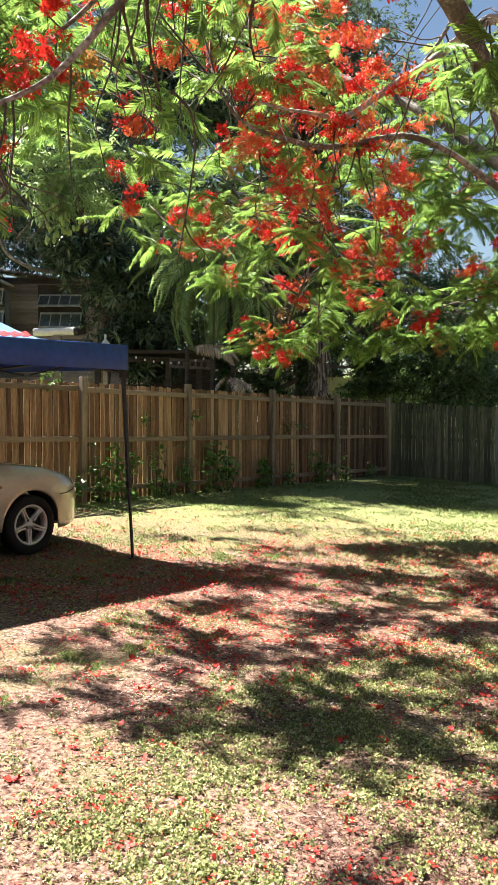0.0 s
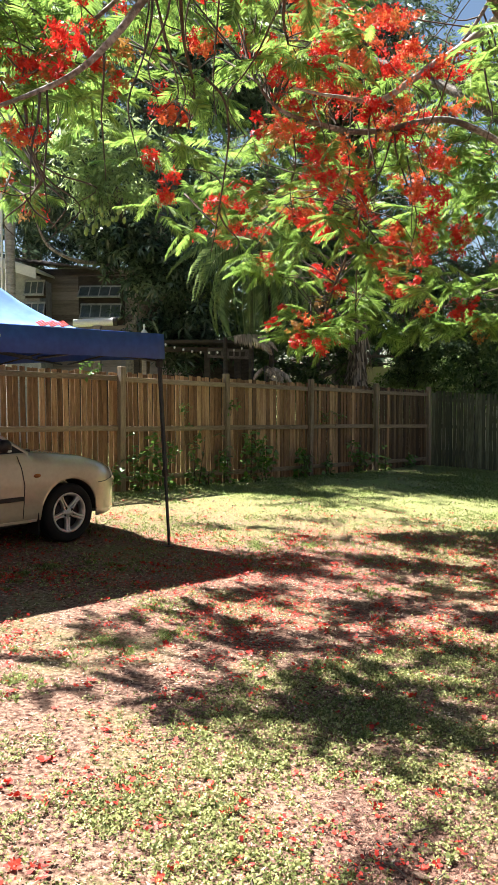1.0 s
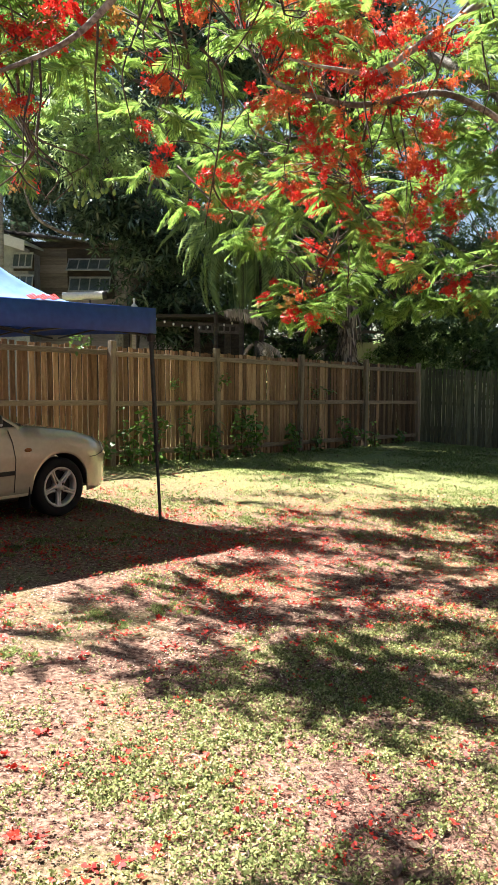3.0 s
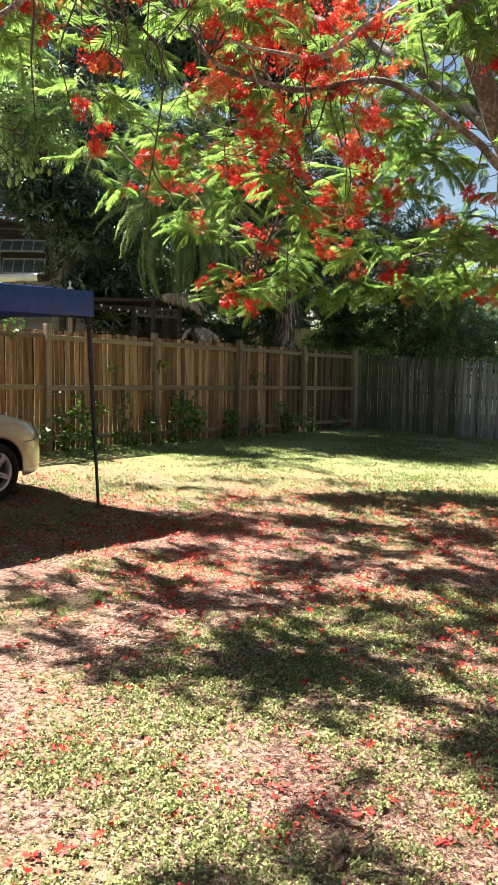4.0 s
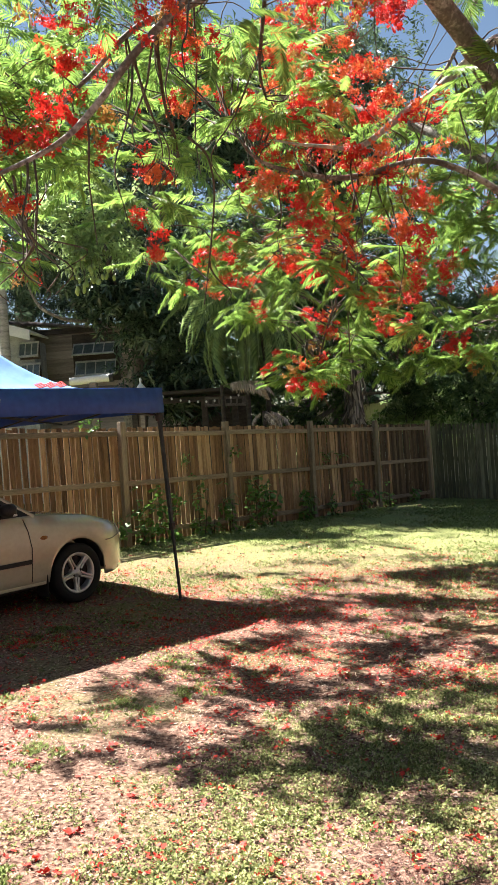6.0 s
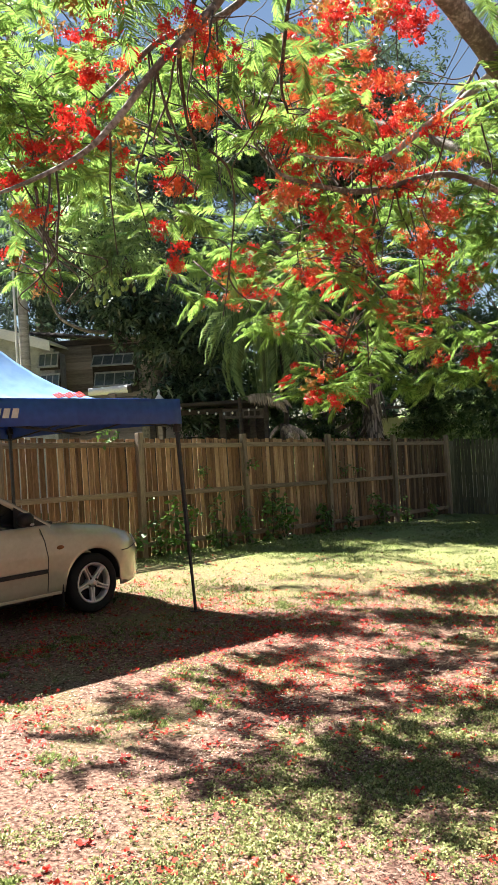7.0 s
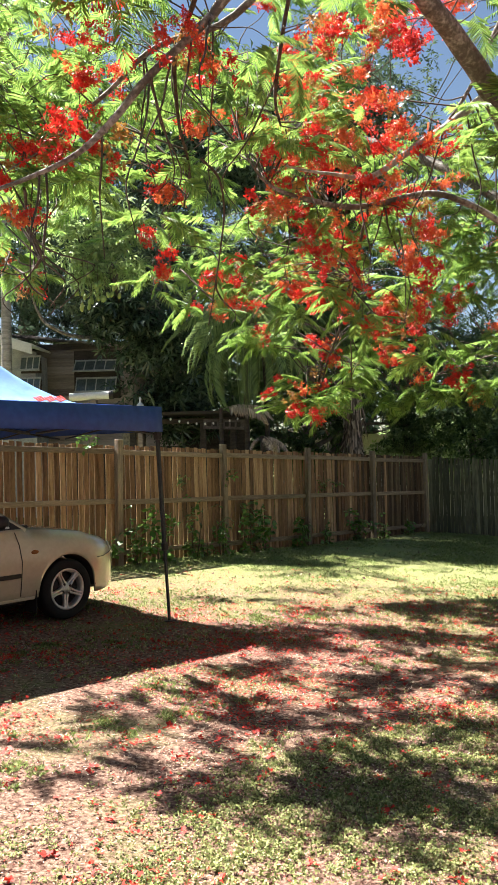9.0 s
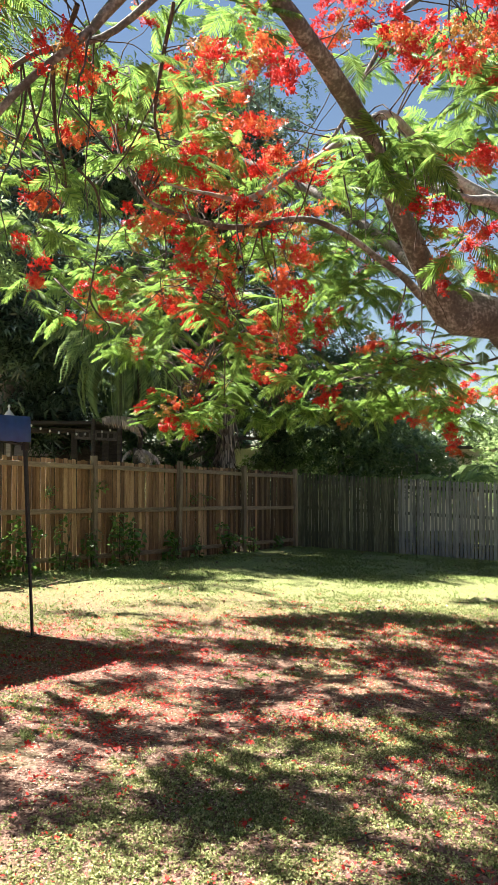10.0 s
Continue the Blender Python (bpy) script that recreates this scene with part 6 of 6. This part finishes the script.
for k, (s, h, w, n) in enumerate(((0.25, 0.55, 0.4, 26), (0.75, 0.85, 0.55, 42), (1.45, 0.8, 0.4, 30), (1.75, 0.35, 0.3, 14), (2.15, 0.7, 0.3, 24), (2.85, 0.95, 0.5, 46), (3.3, 0.8, 0.4, 24),
                                  (4.35, 0.5, 0.4, 22), (5.2, 0.4, 0.3, 12), (6.4, 0.7, 0.5, 26), (7.3, 0.4, 0.4, 14), (-0.4, 0.4, 0.4, 18), (8.4, 0.3, 0.4, 12))):
    weed(P1 + U * s + N * 0.17, h, w * 0.8, int(n * 0.95), 300 + k)
# leaves that poke through and over the boards
for k, (s, z, n) in enumerate(((1.35, 1.2, 8), (2.42, 1.25, 8), (-0.55, 1.82, 12), (5.2, 1.15, 8), (5.6, 1.1, 6))):
    rng = np.random.default_rng(700 + k)
    P = rng.normal(size=(n, 3)) * np.array([0.07, 0.03, 0.09])
    V, F = scatter([whorl(800 + k, 4, 0.09, 0.06, 0.3)], P, frames(rng.uniform(0, 6.28, n), rng.normal(0, 0.5, n), rng.normal(0, 0.5, n)), rng.uniform(0.6, 1.1, n), np.zeros(n, int))
    sprig = thing("creeper_sprig", "green creeper sprig clinging to the fence boards", "creeper", Matrix.Translation(lean(P1 + U * s + N * 0.08, z)), "creeper sprigs on the fence")
    tubes("stem", [[(-0.02, 0.0, -0.16, 0.004), (0.01, 0.01, -0.05, 0.004), (0.0, 0.0, 0.06, 0.003), (0.03, 0.01, 0.14, 0.002)]], M_TWIG, sprig, 5, 4, 0.01)
    tagged(put("leaves", np_mesh("leaves", V, F), M_WEED, sprig), kind="stuff")


# ---- what covers the lawn ----
def wedge(n, d0, d1, rng, lo=-0.42, hi=0.46):
    """Places spread evenly over the open lawn between two distances."""
    d = np.sqrt(rng.uniform(d0 * d0, d1 * d1, n))
    return np.stack([d * rng.uniform(lo, hi, n), d], -1)


def inside(p):
    """Keeps to the yard: this side of both fences."""
    a = (p[:, 0] - P1.x) * N.x + (p[:, 1] - P1.y) * N.y > 0.06
    w = Vector((-W.y, W.x, 0))
    b = (p[:, 0] - CORNER.x) * w.x + (p[:, 1] - CORNER.y) * w.y < -0.06
    return a & b


def patch(p, scale, seed):
    return np.array([noise.noise(Vector((x * scale + seed, y * scale, seed * 1.7))) for x, y in p])


def lay(name, label, mat, protos, p, sizes, rng, lift=0.0, tilt=0.35, category="ground cover"):
    n = len(p)
    z = np.array([gz(x) + hump(x, y) for x, y in p]) + lift
    turns = frames(rng.uniform(0, 6.28, n), rng.normal(0, tilt, n), rng.normal(0, tilt, n))
    V, F = scatter(protos, np.column_stack([p, z]), turns, sizes, rng.integers(0, len(protos), n))
    return tagged(put(name, np_mesh(name, V, F), mat), label, category, kind="stuff")


def petal(seed, curl=0.3):
    r = np.random.default_rng(seed)
    w = r.uniform(0.30, 0.45)
    return np.array([(-0.5, 0, 0), (-0.05, -w, 0.1 * curl), (0.5, -w * 0.6, curl * r.uniform(0.2, 1)), (0.55, w * 0.5, curl * r.uniform(0.2, 1)), (-0.05, w, 0.12 * curl)]), np.array([(0, 1, 2, 3, 4)])


def trefoil(seed):
    r = np.random.default_rng(seed)
    V, F = [], []
    for k in range(3):
        a = 2.09 * k + r.uniform(-0.2, 0.2)
        d, s = np.array([math.cos(a), math.sin(a), 0]), np.array([-math.sin(a), math.cos(a), 0])
        i = len(V)
        up = np.array([0, 0, r.uniform(1.2, 2.6)])
        V += [up * 0.7, d * 0.55 + s * 0.38 + up * (0.85 + r.uniform(-0.2, 0.2)), d * 1.0 + up * (0.75 + r.uniform(-0.3, 0.2)), d * 0.55 - s * 0.38 + up * (0.85 + r.uniform(-0.2, 0.2))]
        F.append((i, i + 1, i + 2, i + 3))
    return np.array(V), np.array(F)


def tuft(seed, n=6):
    r = np.random.default_rng(seed)
    V, F = [], []
    for k in range(n):
        a = r.uniform(0, 6.28)
        d, s = np.array([math.cos(a), math.sin(a), 0]), np.array([-math.sin(a), math.cos(a), 0]) * 0.055
        b = d * r.uniform(0, 0.2)
        m = b + d * r.uniform(0.1, 0.35) + np.array([0, 0, r.uniform(0.4, 0.7)])
        t = m + d * r.uniform(0.2, 0.5) + np.array([0, 0, r.uniform(0.0, 0.35)])
        i = len(V)
        V += [b - s, b + s, m + s * 0.8, t, m - s * 0.8]
        F.append((i, i + 1, i + 2, i + 3, i + 4))
    return np.array(V), np.array(F)


def sliver(seed):
    """A thin dry leaflet or stalk, curled at one end."""
    r = np.random.default_rng(seed)
    w, c = r.uniform(0.07, 0.2), r.uniform(-0.2, 0.5)
    return np.array([(-0.5, -w * 0.4, 0.05), (0.0, -w, c * 0.2), (0.5, -w * 0.3, abs(c)), (0.5, w * 0.3, abs(c)), (0.0, w, c * 0.2), (-0.5, w * 0.4, 0.05)]), np.array([(0, 1, 4, 5), (1, 2, 3, 4)])


M_CLOVER = material("clover_leaf", (0.022, 0.042, 0.010), (0.58, 0.56, 0.27), 2, 0.65, specular=0.2, bump=0, spots=(0.20, 0.225, 0.068), vary=0.75, random_by="island", translucent=0.25)
M_GRASS = material("lawn_blade", (0.03, 0.058, 0.012), (0.64, 0.69, 0.35), 2, 0.5, bump=0, spots=(0.27, 0.36, 0.10), vary=0.75, random_by="island", translucent=0.3)
M_LITTER = material("dry_litter", (0.03, 0.010, 0.006), (0.78, 0.63, 0.48), 4, 0.8, bump=0, spots=(0.16, 0.058, 0.036), vary=0.9, random_by="island")
M_STRAW = material("pale_straw", (0.22, 0.15, 0.10), (0.80, 0.70, 0.56), 4, 0.8, bump=0, vary=0.8, random_by="island")
M_FALLEN = material("fallen_petal", (0.18, 0.005, 0.005), (0.82, 0.055, 0.028), 5, 0.6, bump=0, vary=0.75, random_by="island", translucent=0.15)

M_MOULD = material("leaf_mould", (0.02, 0.007, 0.005), (0.34, 0.16, 0.115), 4, 0.8, bump=0, spots=(0.10, 0.04, 0.028), vary=0.9, random_by="island")
# Pale and translucent so the added grass brightens the fence gaps.
M_RANK = material("rank_grass", (0.10, 0.11, 0.03), (0.50, 0.48, 0.22), 2, 0.6, bump=0, vary=0.7, random_by="island", translucent=0.5)

rng = np.random.default_rng(77)


def open_sky(p, share):
    """Little falls or grows under the tent: keeps a share, also darkening the shade."""
    x = (p[:, 0] - TENT_BASE.x) * U.x + (p[:, 1] - TENT_BASE.y) * U.y
    y = -((p[:, 0] - TENT_BASE.x) * N.x + (p[:, 1] - TENT_BASE.y) * N.y)
    under = (x > 0.1) & (x < 2.9) & (y > 0.1) & (y < 2.9)
    return p[~under | (rng.uniform(0, 1, len(p)) < share)]


def clover_edge(p):
    """Where the clover gives way to bare litter, further out on the side away from the car."""
    return np.interp(p[:, 0], (-1.4, -0.7, -0.2, 0.4, 1.2, 2.2), (3.3, 3.75, 4.6, 5.1, 5.6, 6.0)) + 0.5 * patch(p, 1.3, 61.0)


def clumped(centres, most, spread):
    """Each centre becomes a small clump of places."""
    n = rng.integers(2, most, len(centres))
    q = np.repeat(centres, n, axis=0)
    return q + rng.normal(size=q.shape) * np.repeat(rng.uniform(0.3, 1.0, len(centres)) * spread, n)[:, None]


def mould(p):
    """A bare, damp patch of leaf mould in the clover: one in its middle, nought outside."""
    d = ((p[:, 0] - 0.62) / 0.5) ** 2 + ((p[:, 1] - 2.9) / 0.65) ** 2 + 0.8 * patch(p, 2.2, 90.0)
    return np.clip(1.5 - d, 0, 1)


def worn_strip(p):
    """A trodden, bare strip across the far lawn: one along its middle, nought outside."""
    d = (p[:, 1] - 12.5 - 0.10 * (p[:, 0] - 2.5) + 0.35 * patch(p, 0.9, 52.0)) / 0.45
    return np.exp(-d * d) * np.clip((p[:, 0] - 0.6) / 1.0, 0, 1) * np.clip((5.2 - p[:, 0]) / 1.0, 0, 1)


def lawn_share(p):
    """How far the lawn grass has the upper hand over litter and petals."""
    return np.clip((p[:, 1] - np.interp(p[:, 0], (-1.0, 0.2), (7.0, 9.0))) / 1.8, 0, 1)


def under_crown(p, share):
    """Keeps what falls from the tree, less of it out on the open lawn."""
    return p[rng.uniform(0, 1, len(p)) > (1 - share) * lawn_share(p)]


# clover in clumps, with litter and bare soil between them
c = wedge(14500, 2.2, 6.8, rng)
k = patch(c, 1.7, 3.0) + 0.7 * patch(c, 5.0, 5.0)
c = c[rng.uniform(0, 1, len(c)) < np.clip(0.68 + 1.2 * k, 0.12, 1) * np.clip(0.5 + (clover_edge(c) - c[:, 1]) / 0.5, 0.02, 1) * (1 - 0.6 * mould(c))]
p = clumped(c, 13, 0.055)
lay("clover", "pale green clover and small weeds spread over the lawn", M_CLOVER, [trefoil(s) for s in range(8)], p, rng.uniform(0.006, 0.0165, len(p)), rng, 0.0, 0.5)
c = wedge(4200, 5.6, 12.5, rng)
c = c[(patch(c, 0.7, 8.0) > 0.08) & inside(c)]
p = clumped(c, 10, 0.06)
p = open_sky(p, 0.25)
lay("clover", "scattered clover among the grass", M_CLOVER, [trefoil(s) for s in range(6)], p, rng.uniform(0.009, 0.018, len(p)), rng, 0.0, 0.4)
# dry litter over everything under the crown
p = wedge(50000, 2.1, 4.2, rng)
p = p[rng.uniform(0, 1, len(p)) < 0.8 * mould(p)]
lay("leaf_mould", "dark red-brown leaf mould in a bare patch of the clover", M_MOULD, [sliver(s) for s in range(10, 20)], p, rng.uniform(0.008, 0.022, len(p)), rng, 0.006, 0.3)
p = wedge(48000, 2.2, 5.4, rng)
lay("leaf_litter", "fine dry litter between the clover", M_LITTER, [sliver(s) for s in range(20, 30)], p, rng.uniform(0.004, 0.012, len(p)), rng, 0.003, 0.3)
p = wedge(105000, 4.2, 12.2, rng)
p = p[rng.uniform(0, 1, len(p)) < np.interp(p[:, 1], (2.2, 3.6, 4.8, 8.2, 10.0, 12.2), (0.8, 0.85, 1, 0.95, 0.5, 0.1))]
p = under_crown(open_sky(p, 0.15), 0.3)
lay("leaf_litter", "dry reddish brown leaflets and stalks littering the soil", M_LITTER, [sliver(s) for s in range(30, 40)], p, rng.uniform(0.007, 0.027, len(p)), rng, 0.003, 0.25)
p = wedge(12000, 2.2, 9.5, rng)
p = p[rng.uniform(0, 1, len(p)) < np.clip(0.55 + 1.4 * patch(p, 1.4, 66.0), 0.08, 1)]
p = open_sky(p, 0.05)
lay("dry_straw", "pale straw and stalks scattered in the litter", M_STRAW, [sliver(s) for s in range(40, 50)], p, rng.uniform(0.007, 0.024, len(p)), rng, 0.006, 0.25)
p = wedge(104000, 7.0, 20.0, rng)
p = p[inside(p)]
p = p[rng.uniform(0, 1, len(p)) < np.clip(0.7 + 1.6 * (patch(p, 0.6, 12.0) + 0.5 * patch(p, 2.2, 15.0)), 0.05, 1) * np.clip((p[:, 1] - np.interp(p[:, 0], (-0.9, 0.2), (6.4, 7.6))) / 3.2, 0.04, 1) * (1 - 0.85 * worn_strip(p))]
p = open_sky(p, 0.30)
lay("grass", "short yellow-green lawn grass", M_GRASS, [tuft(s, 4) for s in range(8)], p, rng.uniform(0.015, 0.042, len(p)), rng, 0.0, 0.25)
c = wedge(420, 2.2, 9.0, rng)
c = c[patch(c, 1.1, 21.0) > 0.12]
p = clumped(c, 26, 0.07)
p = open_sky(p, 0.30)
lay("grass", "stray tufts of grass in the clover", M_GRASS, [tuft(s, 9) for s in range(6)], p, rng.uniform(0.014, 0.034, len(p)), rng, 0.0, 0.2)
# fallen petals: crumbs everywhere under the crown, clumps of loose petals, and whole flowers
p = wedge(80000, 2.4, 12.5, rng)
k = patch(p, 1.2, 31.0) + 0.7 * patch(p, 4.0, 37.0)
p = p[rng.uniform(0, 1, len(p)) < np.clip(0.4 + 1.5 * k, 0.03, 1) * np.interp(p[:, 1], (2, 4.0, 4.9, 9.0, 10.4, 12.5), (0.12, 0.2, 0.9, 0.9, 0.3, 0.02))]
p = under_crown(open_sky(p, 0.4), 0.45)
lay("petal_crumbs", "shrivelled dark red petal crumbs in the litter", M_FALLEN, [sliver(s) for s in range(70, 78)], p, rng.uniform(0.010, 0.024, len(p)), rng, 0.007, 0.3)
c = wedge(3500, 2.3, 12.5, rng)
k = patch(c, 1.0, 41.0)
c = c[rng.uniform(0, 1, len(c)) < np.clip(0.5 + 1.3 * k, 0.08, 1) * np.interp(c[:, 1], (2, 4.0, 5.0, 9.0, 10.5, 12.5), (0.35, 0.5, 1.1, 1, 0.4, 0.03))]
p = under_crown(open_sky(clumped(c, 26, 0.075), 0.4), 0.5)
lay("fallen_petals", "red poinciana petals strewn over the lawn", M_FALLEN, [petal(s, 0.5) for s in range(50, 58)], p, rng.uniform(0.010, 0.025, len(p)), rng, 0.014, 0.3)
star = []
for s in range(4):
    vs, fs = [], []
    r_ = np.random.default_rng(s)
    for q in range(5):
        v, f = petal(90 + s * 5 + q, 0.4)
        a = 1.257 * q + r_.uniform(-0.5, 0.5)
        v = (v * r_.uniform(0.6, 1.1) + (0.5, 0, 0)) @ np.array([[math.cos(a), math.sin(a), 0], [-math.sin(a), math.cos(a), 0], [0, 0, 1]])
        fs.append(f + 5 * q)
        vs.append(v)
    star.append((np.concatenate(vs), np.concatenate(fs)))
p = wedge(300, 2.4, 9.0, rng)
p = np.concatenate([p, p[:200] + rng.normal(size=(200, 2)) * 0.035, p[:120] + rng.normal(size=(120, 2)) * 0.035])
lay("fallen_flowers", "whole fallen red poinciana flowers on the lawn", M_FALLEN, star, p, rng.uniform(0.016, 0.028, len(p)), rng, 0.010, 0.4)
p = wedge(1100, 9.5, 19.5, rng)
p = p[inside(p)]
lay("leaf_litter", "pale dry leaves lying along the fence", M_LITTER, [petal(s, 0.5) for s in range(30, 36)], p, rng.uniform(0.02, 0.05, len(p)), rng, 0.012, 0.3)

# a heap of broken sticks and large curled leaves in the clover
def curled_leaf(at_, length, yaw, seed):
    r = random.Random(seed)
    bm = bmesh.new()
    rows = []
    for k in range(7):
        u = k / 6
        w = length * 0.20 * math.sin(math.pi * (0.06 + 0.9 * u)) ** 0.8
        z = 0.012 + length * 0.30 * (u - 0.45) ** 2 + r.uniform(0, 0.004)
        rows.append([bm.verts.new((length * (u - 0.5), s * w, z + abs(s) * w * 0.55)) for s in (-1, -0.5, 0, 0.5, 1)])
    for a, b in zip(rows, rows[1:]):
        for i in range(4):
            bm.faces.new((a[i], a[i + 1], b[i + 1], b[i]))
    bmesh.ops.solidify(bm, geom=bm.faces[:], thickness=0.0012)
    ob = put("dry_leaf", bm, M_CURLED, None, Matrix.Translation((at_[0], at_[1], gz(at_[0]) + hump(*at_))) @ pose(0, 0, 0, r.uniform(-20, 20), r.uniform(-12, 12), yaw), smooth=True)
    tagged(ob, "large curled dry brown leaf lying in the clover", "leaf", "dry leaves on the lawn")


def stick(at_, length, yaw, seed):
    r = random.Random(seed)
    q = [(length * (u - 0.5), r.uniform(-0.02, 0.02), 0.012 + r.uniform(0, 0.012), 0.0045 - 0.002 * u) for u in (0, 0.33, 0.66, 1.0)]
    ob = tubes("fallen_stick", [q], M_TWIG, None, 6, 4, 0.0)
    ob.matrix_basis = Matrix.Translation((at_[0], at_[1], gz(at_[0]) + hump(*at_))) @ pose(0, 0, 0, 0, 0, yaw)
    tagged(ob, "thin broken stick lying on the lawn", "stick", "sticks on the lawn")


M_CURLED = material("curled_dry_leaf", (0.14, 0.075, 0.05), (0.52, 0.36, 0.26), 9, 0.7, bump=0.1, spots=(0.30, 0.19, 0.13))
for k, (q, size, yaw) in enumerate((((0.41, 2.63), 0.11, 80), ((0.49, 2.61), 0.08, 20), ((0.49, 2.79), 0.07, 140), ((0.24, 2.51), 0.08, -30), ((0.33, 2.52), 0.06, 10), ((-0.12, 3.34), 0.06, 5), ((0.39, 2.53), 0.09, 60))):
    curled_leaf(q, size, yaw, k)
for k, (q, size, yaw) in enumerate((((0.39, 2.84), 0.16, -40), ((0.22, 2.54), 0.20, -25), ((0.55, 3.07), 0.08, 20), ((0.55, 2.74), 0.14, 60), ((-0.07, 2.66), 0.12, 70), ((0.56, 5.58), 0.30, -20), ((0.99, 3.85), 0.20, 30), ((-0.48, 3.77), 0.18, 15), ((0.54, 2.49), 0.15, 10))):
    stick(q, size, yaw, 50 + k)

# unseen long grass added behind both fences, toning the light in the gaps
rng = np.random.default_rng(5)
p = []
for o, d, w, length in ((P1 - U * BAY * 2, U, -N, BAY * 6), (CORNER, W, Vector((-W.y, W.x, 0)), BAY * 3)):
    s, q = rng.uniform(0, length, 1500), rng.uniform(0.32, 0.75, 1500)
    p.append(np.column_stack([o.x + d.x * s + w.x * q, o.y + d.y * s + w.y * q]))
p = np.concatenate(p)
lay("long_grass", "unseen long grass added behind the fences to tone light in the gaps", M_RANK, [tuft(s, 6) for s in range(6)], p, rng.uniform(0.2, 0.32, len(p)), rng, -0.01, 0.15)
